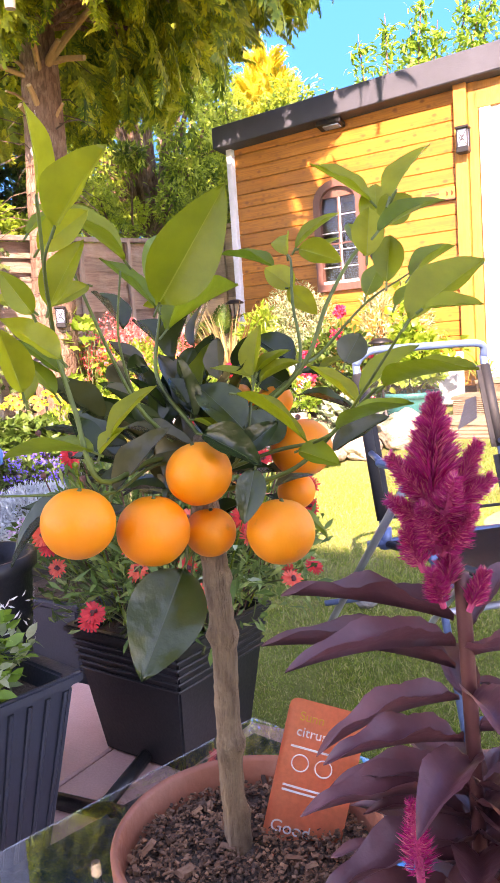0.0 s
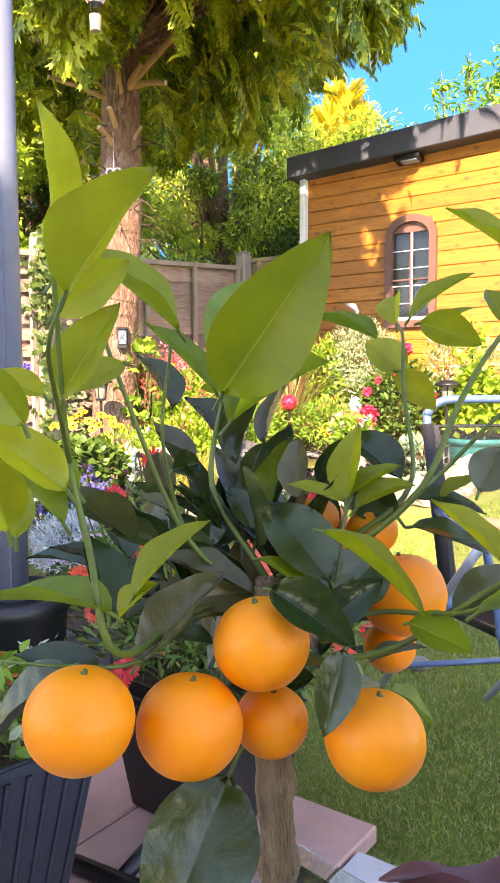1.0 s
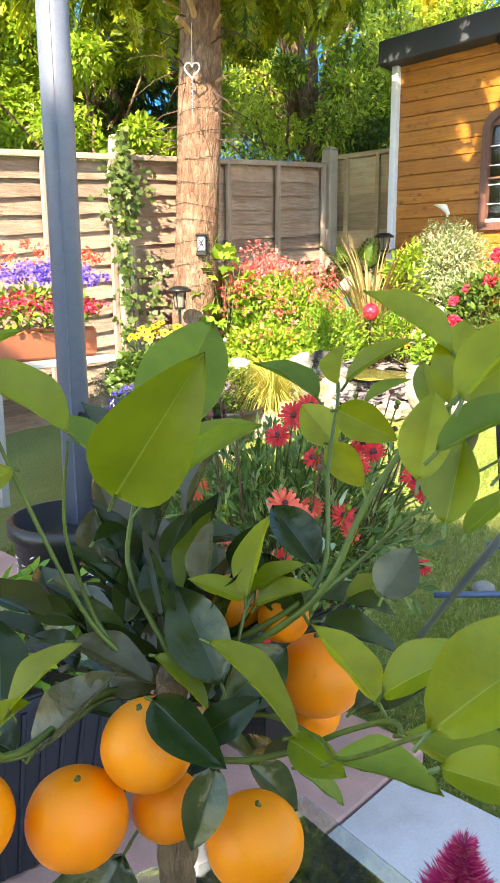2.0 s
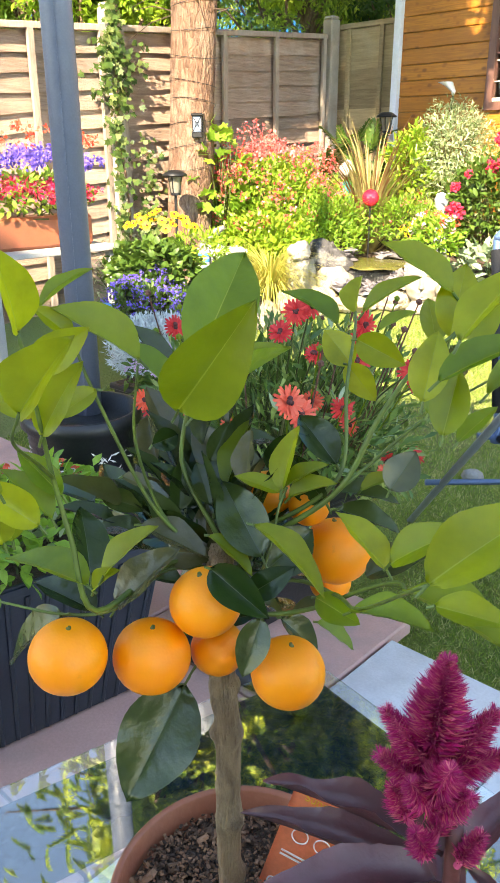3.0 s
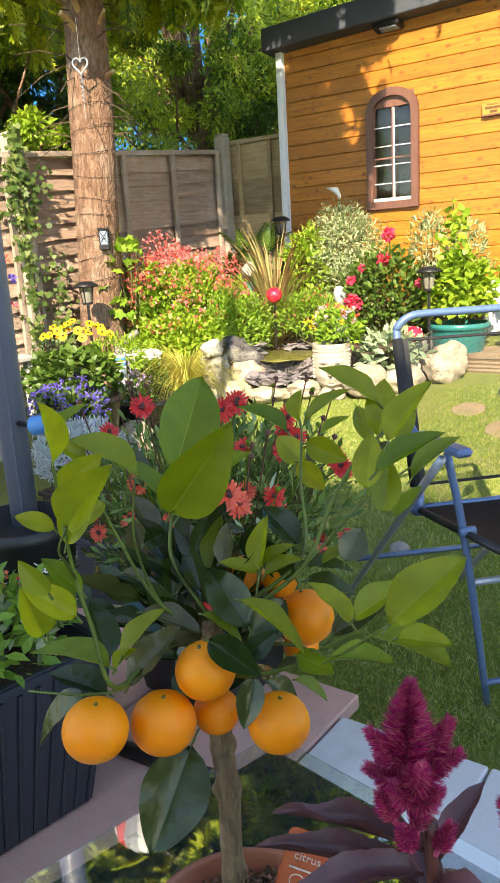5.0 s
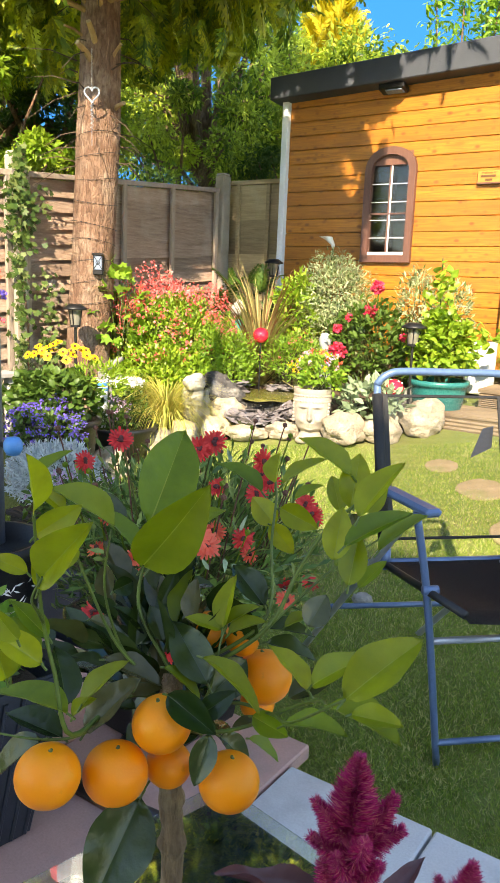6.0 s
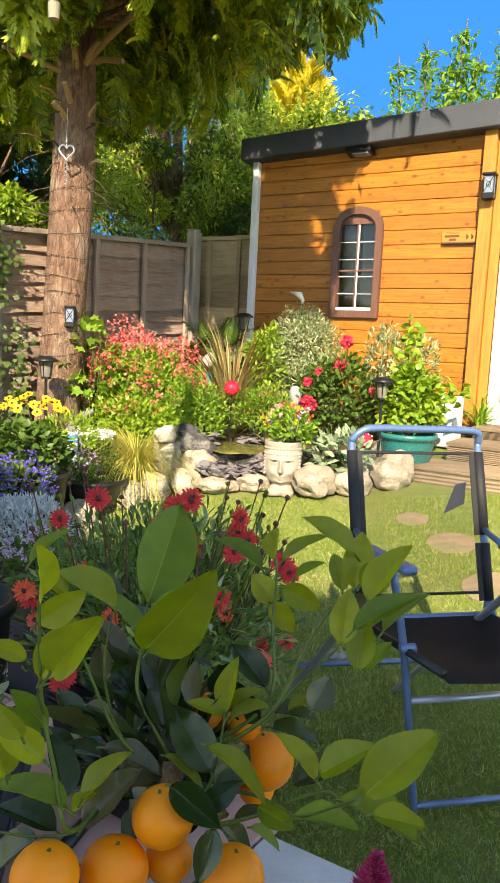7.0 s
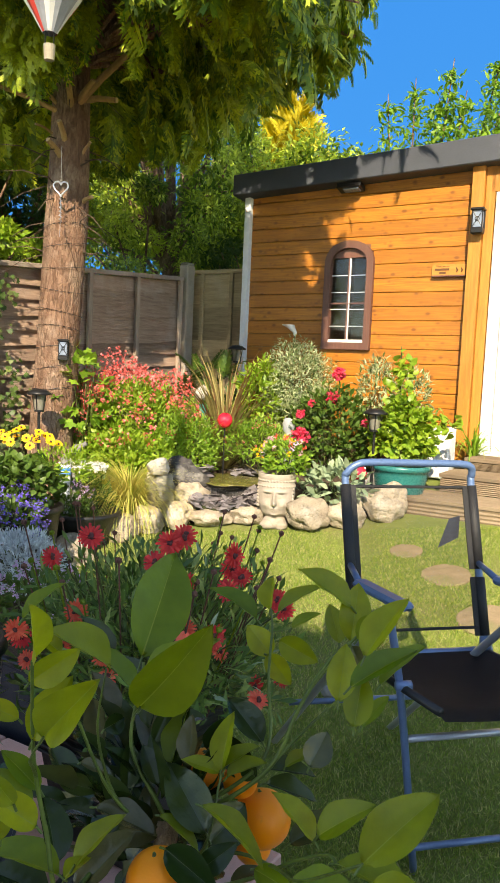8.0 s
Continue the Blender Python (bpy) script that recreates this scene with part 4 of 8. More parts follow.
def deck_level(x0, x1, y0, y1, z, low, planks):
    core = blank()
    box(core, ((x0 + x1) / 2, (y0 + y1) / 2 + 0.04, (z + low) / 2 - 0.03), (x1 - x0 - 0.03, y1 - y0, z - low - 0.05))
    part("frame", core, M_DECK, deck)
    w = (y1 - y0) / planks
    for i in range(planks):
        ribbed_board(x0, x1, y0 + i * w + 0.003, y0 + (i + 1) * w - 0.003, z)
    hh = (z - 0.03 - low)
    m = max(1, round(hh / 0.13))
    for i in range(m):
        ribbed_board(x0 + 0.01, x1, low + i * hh / m + 0.002, low + (i + 1) * hh / m - 0.002, y0 + 0.012, True)


deck_level(-1.66, 1.5, 4.98, 5.42, 0.715, 0.50, 3)
deck_level(-1.42, 1.5, 5.42, 5.84, 0.845, 0.715, 3)
deck_level(-1.36, 1.5, 5.84, 6.18, 0.935, 0.845, 3)

# ---- big conifer ----
conifer = thing("conifer_tree", "tall conifer with a bare scaly trunk and drooping golden-green sprays", "tree", (-4.0, 4.2, 0.4))
TR = [(-0.06, -0.09, 0.0), (-0.05, -0.06, 0.6), (-0.03, -0.03, 1.3), (0.0, 0.0, 2.2), (0.0, 0.02, 3.0), (-0.02, 0.03, 4.2), (0.0, 0.05, 7.5)]
bm = blank()
pts = smooth_path(TR, 8)
tube(bm, pts, [0.163 - 0.012 * min(p.z / 2.2, 1) - 0.015 * max(p.z - 2.2, 0) + 0.06 * math.exp(-p.z / 0.18) for p in pts], 28)
for v in bm.verts:
    a = math.atan2(v.co.y, v.co.x)
    k = 1 + 0.07 * noise.noise(Vector((math.cos(a) * 2.5, math.sin(a) * 2.5, v.co.z * 1.1))) + 0.05 * noise.noise(Vector((math.cos(a) * 9, math.sin(a) * 9, v.co.z * 3)))
    c = min(pts, key=lambda p: abs(p.z - v.co.z))
    v.co.x, v.co.y = c.x + (v.co.x - c.x) * k, c.y + (v.co.y - c.y) * k
trunk = part("trunk", bm, M_BARK, conifer, smooth=True)
# wire wound about the trunk
for k, z in enumerate((0.95, 1.08, 1.22, 1.36, 1.5, 1.66, 1.82, 1.98, 2.12)):
    bm = blank()
    c = min(pts, key=lambda p: abs(p.z - z))
    r = 0.170 - 0.012 * min(z / 2.2, 1) + 0.004
    tube(bm, [(c.x + r * math.cos(t), c.y + r * math.sin(t), z + 0.03 * math.sin(t + k) + 0.01 * k % 0.02) for t in (i * math.pi / 12 for i in range(25))], 0.0018, 5)
    part("wire_loop", bm, M_DARKMETAL, trunk)
# sawn stubs and bare limbs, as (foot, end, thickness), from the trunk's base
STUBS = (((0.068, -0.045, 2.95), (0.149, -0.163, 3.125), 0.022), ((0.101, -0.012, 3.02), (0.273, -0.039, 3.14), 0.020), ((0.09, -0.02, 3.0), (0.45, 0.11, 3.34), 0.026),
         ((0.10, 0.03, 3.052), (0.395, 0.075, 3.023), 0.022), ((0.05, -0.064, 2.70), (0.11, -0.203, 2.832), 0.021), ((0.035, -0.079, 2.60), (0.059, -0.257, 2.694), 0.021),
         ((-0.02, -0.10, 2.95), (-0.15, -0.52, 3.005), 0.016), ((-0.02, -0.10, 3.00), (-0.034, -0.38, 3.125), 0.013), ((0.10, 0.03, 2.295), (0.26, -0.01, 2.335), 0.016),
         ((-0.05, -0.1, 2.79), (-0.02, -0.30, 2.80), 0.009), ((0.09, 0.02, 2.62), (0.24, -0.02, 2.72), 0.012))
for o, e, th in STUBS:
    bm = blank()
    o, e = Vector(o), Vector(e)
    tube(bm, (o, o.lerp(e, 0.5) + Vector((0, 0, 0.012)), e), (th * 1.25, th, th * 0.9), 9)
    st = part("limb_stub", bm, M_STUB, conifer)
    bm = blank()
    d = (e - o).normalized()
    tube(bm, (e - d * 0.002, e + d * 0.004), th * 0.86, 9)
    part("sawn_end", bm, M_CUT, st)
rng = np.random.default_rng(11)
bm = blank()
for i in range(34):
    a = rng.uniform(-2.6, 1.1)
    z = rng.uniform(1.9, 3.2)
    o = Vector((0.15 * math.cos(a), 0.15 * math.sin(a), z))
    e = o + Vector((math.cos(a) * 0.3, math.sin(a) * 0.3, rng.uniform(-0.25, 0.05))) * rng.uniform(0.4, 1.3)
    tube(bm, (o, o.lerp(e, 0.5) + Vector((0, 0, 0.03)), e), (0.006, 0.004, 0.002), 4)
tagged(part("dead_twig", bm, M_SOIL, conifer), kind="stuff")


def spray_form():
    """A lacy hanging frond: a drooping stem with pairs of side sprigs, each forked into three pointed fingers."""
    vs, fs = [], []

    def sag(p):
        return (p[0], p[1], -0.32 * p[0] * p[0] - 0.45 * abs(p[1]))

    def finger(o, d, ln, w):
        s = np.array([-d[1], d[0]])
        b = len(vs)
        vs.extend([sag(o + d * ln * 0.3 - s * w), sag(o + d * ln * 0.3 + s * w), sag(o + d * ln), sag(o)])
        fs.extend([(b, b + 1, b + 2), (b + 3, b + 1, b)])
    finger(np.array([0.0, 0]), np.array([1.0, 0]), 1.0, 0.034)
    for i in range(6):
        t = 0.06 + 0.150 * i
        ln = 0.44 * (1 - 0.62 * t)
        for sgn in (-1, 1):
            o, d = np.array([t, 0.0]), np.array([0.66, 0.75 * sgn])
            finger(o, d, ln, 0.046)
            finger(o + d * ln * 0.30, np.array([0.98, 0.2 * sgn]), ln * 0.62, 0.040)
            if i < 5:
                finger(o + d * ln * 0.40, np.array([0.15, 0.98 * sgn]), ln * 0.42, 0.036)
    return np.array(vs), np.array(fs)


SPRAY = spray_form()


def underside(x, y, z=0.0):
    """Height of the crown's lower edge over a place: it rises towards the garden room and lets the sun onto bed, trunk and fence."""
    edge_x = 0.22 - 0.425 * y + 0.25 * noise.noise(Vector((x * 2.3, y * 2.3, 7.7)))
    if x > edge_x + (0.0 if z < 1.6 + 0.60 * math.hypot(x - 0.25, y) else 0.75):
        return 99.0
    wall_x, gap = x - 0.5 * (6.25 - y), 0.78 * (6.25 - y)
    ragged = 0.30 * noise.noise(Vector((x * 2.1, y * 2.1, 3.3))) + 0.16 * noise.noise(Vector((x * 6, y * 6, 1.7)))
    near = min(max(((x - 0.22) / max(y, 0.5) + 0.74) / 0.2, 0.0), 1.0)
    far = 0.50 if y < 4.35 else 0.34
    edge = 1.42 + 0.435 * y * near + far * y * (1 - near) + ragged
    shade = 1.2 if wall_x < -2.95 else 1.2 + 1.5 * min((wall_x + 2.95) / 0.35, 1.0) + max(wall_x + 2.6, 0) * 0.55
    low = max(edge, gap + shade + 1.1 * ragged)
    land = y + (x + 4.42) / 0.5
    if 3.3 < land < 6.6 and abs(x + 4.0 - 0.5 * (4.2 - y)) > 0.36:
        low = max(low, 1.75 + 1.56 * (x + 4.42) + ragged)
    if y < 4.2 and abs(x + 4.0 - 0.5 * (4.2 - y)) < 0.38:
        low = max(low, 1.75 + 0.78 * (4.2 - y) + 1.2 * ragged)
    return low


def thin(q):
    """True where a gap is cut along the sun's way, for flecks on the boards or the trees behind."""
    wx, wz = q.x - 0.5 * (6.25 - q.y), q.z - 0.78 * (6.25 - q.y)
    gap = 0.12 if wx < -3.8 else 0.13 if 2.3 < wz < 3.2 and wx < -2.2 else 0.40
    return noise.noise(Vector((wx * 5.5, wz * 5.0, 2.2))) > gap


def conifer_crown():
    rng = np.random.default_rng(5)
    P, D, U, S = [], [], [], []
    limbs = blank()
    origin = Vector((-4.0, 4.2, 0.4))
    for i in range(284):
        low = i % 3 != 0
        z = rng.uniform(2.75, 4.3) if low else rng.uniform(4.0, 7.2)
        a = rng.uniform(0, 2 * math.pi) if i % 2 else rng.uniform(-1.9, 1.3)
        reach = (2.75 - 0.30 * max(z - 3.4, 0)) * rng.uniform(0.7, 1.12)
        if -1.1 < a < 0.1 and 3.6 < z < 5.3:
            reach *= 1.3
        elif z > 4.6:
            reach *= max(0.45, 1 - 0.16 * (z - 4.6))
        if 4.3 < z < 5.0 and (a > 4.1 or -2.2 < a < -0.5):
            reach *= 0.5
        if z < 5.0 and (-2.1 < a < -0.7 or a > 4.2):
            reach *= 0.66
        # limbs added to throw shade on the garden room's boards
        if i >= 150:
            z, a, reach = rng.uniform(3.3, 4.7), rng.uniform(-0.85, 0.15), rng.uniform(2.0, 3.1)
        if i >= 186:
            # the shaded far and fence side, then limbs towards the patio added to shade the trunk
            z, a, reach = rng.uniform(2.7, 4.6), rng.uniform(1.5, 4.0), rng.uniform(1.4, 2.6)
        if i >= 236:
            z, a, reach = rng.uniform(2.7, 4.6), rng.uniform(-1.4, -0.8), rng.uniform(1.0, 2.2)
        if reach < 0.5:
            continue
        rise = rng.uniform(0.35, 0.9)
        o = Vector((0, 0, z))
        dirn = Vector((math.cos(a), math.sin(a), 0))
        path = []
        for t in (0, 0.25, 0.5, 0.75, 1.0):
            p = o + dirn * reach * t + Vector((0, 0, rise * math.sin(t * 2.2) - 0.45 * t * t))
            p += Vector(rng.normal(size=3) * 0.05 * t)
            path.append(p)
        ends = list(itertools.takewhile(lambda q: (q + origin).z > underside(q.x + origin.x, q.y + origin.y) + 0.1, path))
        if len(ends) > 1:
            tube(limbs, ends, [0.030 * (1 - 0.2 * k) for k in range(len(ends))], 6)
        side = dirn.cross(Vector((0, 0, 1)))
        for _ in range(int(41 * reach) + 8):
            t = rng.uniform(0.22, 1.0) ** 0.8
            j = min(int(t * 4), 3)
            p = path[j].lerp(path[j + 1], t * 4 - j)
            sd = rng.normal() * 0.26 * (1.15 - t * 0.5)
            p = p + side * sd + Vector((0, 0, -0.55 * rng.uniform(0, 1) ** 1.6 + 0.06))
            size = rng.uniform(0.13, 0.30) if rng.uniform(0, 1) < 0.8 else rng.uniform(0.32, 0.46)
            w = dirn * 0.8 + side * (np.sign(sd) * 0.5 + rng.normal() * 0.3) + Vector((0, 0, rng.uniform(-1.6, 0.1) - 1.2 * (size > 0.31))) + Vector(rng.normal(size=3) * 0.25)
            w.normalize()
            tip = p + origin + w * size
            if tip.z < underside(tip.x, tip.y, tip.z):
                continue
            # gaps cut through the crown along the sun's way leave flecks of sun
            over_trunk = abs(tip.x + 4.0 - 0.5 * (4.2 - tip.y)) < 0.3 and tip.z - 0.78 * (4.2 - tip.y) > 1.9
            if not over_trunk and any(thin(p + origin + w * size * k) for k in (0.2, 0.6, 1.0)):
                continue
            P.append(tuple(p))
            D.append(tuple(w))
            U.append(tuple(Vector((0, 0, 1)) + dirn * 0.7 + Vector(rng.normal(size=3) * 0.45)))
            S.append(size)
    part("limb_frame", limbs, M_BARK, conifer)
    v, f = place(SPRAY, P, D, U, S)
    tri_mesh("crown", v, f, M_CONIFER, conifer, "drooping golden-green scale-leaf sprays", smooth=False)


conifer_crown()


# ---- trees beyond the fence ----
def broadleaf(at, h, crown, r, n, size, mat, seed, label, name="garden_tree", trunk_r=0.12):
    rng = np.random.default_rng(seed)
    t = thing(name, label, "tree", at)
    bm = blank()
    tube(bm, ((0, 0, 0), (0.05, 0.02, h * 0.5), (0.0, 0.0, h)), (trunk_r, trunk_r * 0.8, trunk_r * 0.4), 10)
    clumps = []
    for i in range(crown):
        a = rng.uniform(0, 6.28)
        q = rng.uniform(0.15, 1.0) ** 0.5
        c = np.array([math.cos(a) * r[0] * q, math.sin(a) * r[1] * q, h + rng.uniform(-1, 1) * r[2] * (1.05 - 0.5 * q)])
        clumps.append(c)
        tube(bm, ((0, 0, h * 0.55), (c[0] * 0.5, c[1] * 0.5, (h * 0.75 + c[2]) / 2), tuple(c)), (trunk_r * 0.4, trunk_r * 0.25, 0.01), 6)
    part("trunk", bm, M_BARK, t)
    sets = []
    for c in clumps:
        k = rng.uniform(0.28, 0.55) * r[0] * 0.75
        p, d = blob(rng, int(n * 1.4), c, (k, k, k * 0.75), 0.6, -1.0, 0.3)
        m = len(p)
        sets.append(place(LEAF2, p, d + rng.normal(size=(m, 3)) * 0.8 + np.array([0, 0, -0.35]), np.array([0, 0, 1.0]) + d * 0.5 + rng.normal(size=(m, 3)) * 0.5, rng.uniform(size[0], size[1], m) * 0.72))
    v, f = join(*sets)
    tri_mesh("crown", v, f, mat, t)
    return t


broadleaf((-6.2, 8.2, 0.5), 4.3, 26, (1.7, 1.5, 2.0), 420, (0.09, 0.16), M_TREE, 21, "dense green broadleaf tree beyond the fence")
broadleaf((-8.2, 6.2, 0.5), 3.9, 24, (1.9, 2.0, 1.9), 420, (0.09, 0.16), M_TREE, 22, "green broadleaf tree beyond the fence, sunlit patches painted into its leaves")
broadleaf((-7.6, 3.2, 0.4), 3.4, 22, (1.5, 1.6, 1.6), 420, (0.09, 0.16), M_LIME, 23, "bright lime-green tree beyond the fence")
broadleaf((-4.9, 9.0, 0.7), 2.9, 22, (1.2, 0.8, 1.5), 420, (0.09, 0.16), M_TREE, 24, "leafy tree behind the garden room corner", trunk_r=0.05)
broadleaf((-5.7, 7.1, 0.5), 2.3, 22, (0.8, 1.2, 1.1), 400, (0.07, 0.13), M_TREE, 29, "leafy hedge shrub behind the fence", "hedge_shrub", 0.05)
broadleaf((-5.6, 4.4, 0.4), 2.2, 22, (0.7, 1.4, 1.0), 400, (0.07, 0.13), M_LIME, 30, "sunlit yellow-green hedge shrub behind the fence", "hedge_shrub", 0.05)
broadleaf((-5.8, 1.9, 0.3), 2.2, 22, (0.8, 1.4, 1.0), 400, (0.07, 0.13), M_LIME, 32, "sunlit leafy hedge shrub behind the fence", "hedge_shrub", 0.05)
broadleaf((-4.6, 7.9, 0.6), 2.0, 16, (0.6, 0.6, 0.9), 330, (0.06, 0.10), M_DEEP, 33, "dark shrub behind the short fence", "hedge_shrub", 0.04)
broadleaf((-8.5, 11.5, 0.5), 5.0, 26, (2.6, 2.0, 2.6), 330, (0.10, 0.18), M_DEEP, 25, "dark tall tree in the distance")
broadleaf((-7.0, 5.0, 0.4), 2.6, 18, (0.9, 2.2, 0.9), 420, (0.09, 0.16), M_DEEP, 28, "dark evergreen shrub behind the fence", "evergreen_shrub")


broadleaf((-9.5, 4.6, 0.4), 4.0, 26, (2.0, 2.4, 2.2), 420, (0.10, 0.18), M_DEEP, 35, "dark tall tree closing the gap beyond the fence")
broadleaf((-6.5, 5.9, 0.4), 2.8, 20, (0.8, 0.9, 0.9), 330, (0.08, 0.14), M_DEEP, 39, "dark leafy tree rising over the fence")
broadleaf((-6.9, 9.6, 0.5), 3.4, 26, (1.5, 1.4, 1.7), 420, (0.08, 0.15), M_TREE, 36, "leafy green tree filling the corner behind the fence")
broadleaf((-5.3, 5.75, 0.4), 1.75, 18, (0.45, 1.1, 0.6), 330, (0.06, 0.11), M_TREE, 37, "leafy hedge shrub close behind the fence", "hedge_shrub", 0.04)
broadleaf((-5.2, 3.2, 0.3), 1.75, 16, (0.4, 0.9, 0.6), 300, (0.06, 0.11), M_DEEP, 38, "dark hedge shrub close behind the fence", "hedge_shrub", 0.04)


def golden_conifer():
    rng = np.random.default_rng(31)
    t = thing("golden_conifer", "bright golden conifer behind the garden room", "tree", (-5.9, 10.9, 0.9))
    bm = blank()
    tube(bm, ((0, 0, 0), (0, 0, 4.6)), (0.12, 0.02), 8)
    part("trunk", bm, M_BARK, t)
    n = 9000
    z = rng.uniform(0.3, 4.85, n)
    r = 1.25 * (1 - (z / 5.0) ** 1.8) * rng.uniform(0.5, 1.05, n)
    a = rng.uniform(0, 6.28, n)
    lump = np.array([noise.noise(Vector((math.cos(b) * 1.6, math.sin(b) * 1.6, c * 1.5))) for b, c in zip(a, z)])
    r = r * (1 + 0.35 * lump)
    p = np.stack([r * np.cos(a), r * np.sin(a), z], 1)
    d = np.stack([np.cos(a), np.sin(a), np.full(n, 1.3)], 1) + rng.normal(size=(n, 3)) * 0.3
    v, f = place(SPRAY, p[:900], d[:900], rng.normal(size=(900, 3)), rng.uniform(0.25, 0.45, 900))
    v2, f2 = place(LEAF2, p[900:], d[900:], rng.normal(size=(n - 900, 3)), rng.uniform(0.05, 0.11, n - 900))
    v, f = join((v, f), (v2, f2))
    tri_mesh("crown", v, f, M_GOLD, t, smooth=False)


golden_conifer()


def leafy_wands(at, tips, seed, label):
    """A fruit tree whose upright wands stand over the roof."""
    rng = np.random.default_rng(seed)
    t = thing("fruit_tree", label, "tree", at)
    bm = blank()
    P, D = [], []
    for x, y, z, spread in tips:
        base = Vector((x * 0.3, y * 0.3, 1.2))
        tip = Vector((x, y, z))
        path = smooth_path((base, base.lerp(tip, 0.5) + Vector((0.05, 0, 0)), tip), 8)
        tube(bm, path, [0.03 * (1 - i / len(path)) + 0.004 for i in range(len(path))], 6)
        for _ in range(int(spread * 1.6)):
            k = rng.uniform(0.35, 1.0)
            q = path[min(int(k * (len(path) - 1)), len(path) - 1)]
            off = rng.normal(size=3) * np.array([0.24, 0.24, 0.12]) * (1.2 - k)
            P.append(np.array(q) + off)
            D.append(off * 2 + rng.normal(size=3) * 0.5 + np.array([0, 0, 0.1]))
    tube(bm, ((0, 0, 0), (0, 0, 1.3)), (0.09, 0.06), 8)
    part("trunk", bm, M_BARK, t)
    n = len(P)
    v, f = place(leaf_form(3, 0.38, 0.45, 0.2, 0.4), np.array(P), np.array(D), np.array([0, 0, 1.0]) + rng.normal(size=(n, 3)) * 0.4, rng.uniform(0.07, 0.125, n))
    tri_mesh("crown", v, f, M_BUSH, t)


leafy_wands((-3.4, 9.3, 0.7), ((-0.95, 0, 3.85, 260), (-0.25, 0.1, 4.45, 330), (0.15, 0, 4.55, 330), (-0.5, 0.3, 3.70, 260), (0.4, 0.2, 4.35, 420), (0.62, 0.0, 4.70, 420), (0.8, 0.0, 4.30, 420), (1.15, 0.2, 4.80, 420), (1.3, 0.0, 4.35, 420), (1.5, 0.1, 4.75, 420), (1.8, 0.1, 4.5, 420), (2.0, 0.1, 4.9, 420), (2.5, 0.1, 4.6, 420)), 41, "upright leafy fruit tree standing over the roof")

# ---- planted bed ----
def bed_edge(x):
    return 4.60 + (x + 1.7) * 0.45


def build_bed():
    bm = blank()
    nx, ny = 40, 34
    rows = []
    for i in range(nx + 1):
        x = -4.36 + 2.66 * i / nx
        y0 = max(bed_edge(x) + 0.17, 2.3 if x < -3.4 else 0)
        row = []
        for j in range(ny + 1):
            y = y0 + (6.2 - y0) * j / ny
            z = ground_z(x, y) + 0.10 * min(j / 3, 1) + 0.03 * noise.noise(Vector((x * 4, y * 4, 1)))
            row.append(bm.verts.new((x, y, z)))
        rows.append(row)
    for a, b in zip(rows, rows[1:]):
        for j in range(ny):
            bm.faces.new((a[j], b[j], b[j + 1], a[j + 1]))
    tagged(part("flower_bed", bm, M_SOIL, smooth=True), "dark soil of the raised flower bed", "soil", kind="structure")


build_bed()
G = "boulders round the bed"
ROCKS = ((-3.08, 3.40, 0.13, 0.11, 0.10), (-3.06, 3.83, 0.125, 0.11, 0.105), (-2.985, 4.03, 0.11, 0.10, 0.10), (-2.86, 4.19, 0.12, 0.11, 0.112),
         (-2.65, 4.29, 0.155, 0.10, 0.066), (-2.44, 4.43, 0.14, 0.10, 0.074), (-2.00, 4.51, 0.15, 0.12, 0.135), (-1.78, 4.63, 0.118, 0.11, 0.118),
         (-1.61, 4.84, 0.15, 0.13, 0.135), (-3.46, 3.54, 0.15, 0.12, 0.10), (-2.885, 4.385, 0.115, 0.10, 0.13))
for i, (x, y, a, b, h) in enumerate(ROCKS):
    z = ground_z(x, y) + h * 0.70
    if i == 10:
        z += 0.06
    ob = part("boulder", rock(blank(), (0, 0, 0), (a * 0.95, b * 0.95, h), i + 2, 0.46, 4, 0.55 + 0.25 * math.sin(i * 2.3)), M_STONE, smooth=True)
    ob.location = (x, y, z)
    tagged(ob, "pale sandstone boulder edging the bed" if i != 10 else "rounded pale boulder behind the edging stones", "boulder", G)
ob = part("boulder", rock(blank(), (0, 0, 0), (0.14, 0.12, 0.13), 31, 0.6, 4), M_CRAG, smooth=True)
ob.location = (-2.99, 4.44, 0.74)
tagged(ob, "dark grey craggy rock beside the waterfall", "boulder")
ob = part("lawn_stone", rock(blank(), (0, 0, 0), (0.045, 0.04, 0.035), 33, 0.3, 2), M_GREYSTONE, smooth=True)
ob.location = (-1.02, 2.86, 0.18)
tagged(ob, "small grey stone lying on the lawn", "stone")

# pond: mossy ledge, falling strands, slates; u runs along the pond's front, v towards the fence
PU, PV = Vector((0.845, 0.535, 0)), Vector((-0.53, 0.848, 0))
cascade = thing("garden_waterfall", "small mossy waterfall running over a slate ledge", "waterfall", (-2.648, 4.521, 0.52))
turned = Matrix.Rotation(math.atan2(0.535, 0.845), 4, "Z")


def pond(u, v, z):
    return PU * u + PV * v + Vector((0, 0, z))


part("back_wall", box(blank(), pond(-0.02, 0.10, 0.08), (0.46, 0.14, 0.18), turned, 0.015), M_CRAG, cascade)
bm = rock(blank(), (0, 0, 0), (0.25, 0.32, 0.022), 41, 0.28, 4)
bmesh.ops.transform(bm, matrix=Matrix.Translation(pond(0.0, 0.26, 0.188)) @ turned, verts=bm.verts)
part("ledge", bm, M_MOSS, cascade, "mossy wet stone ledge", True)
rng = np.random.default_rng(8)
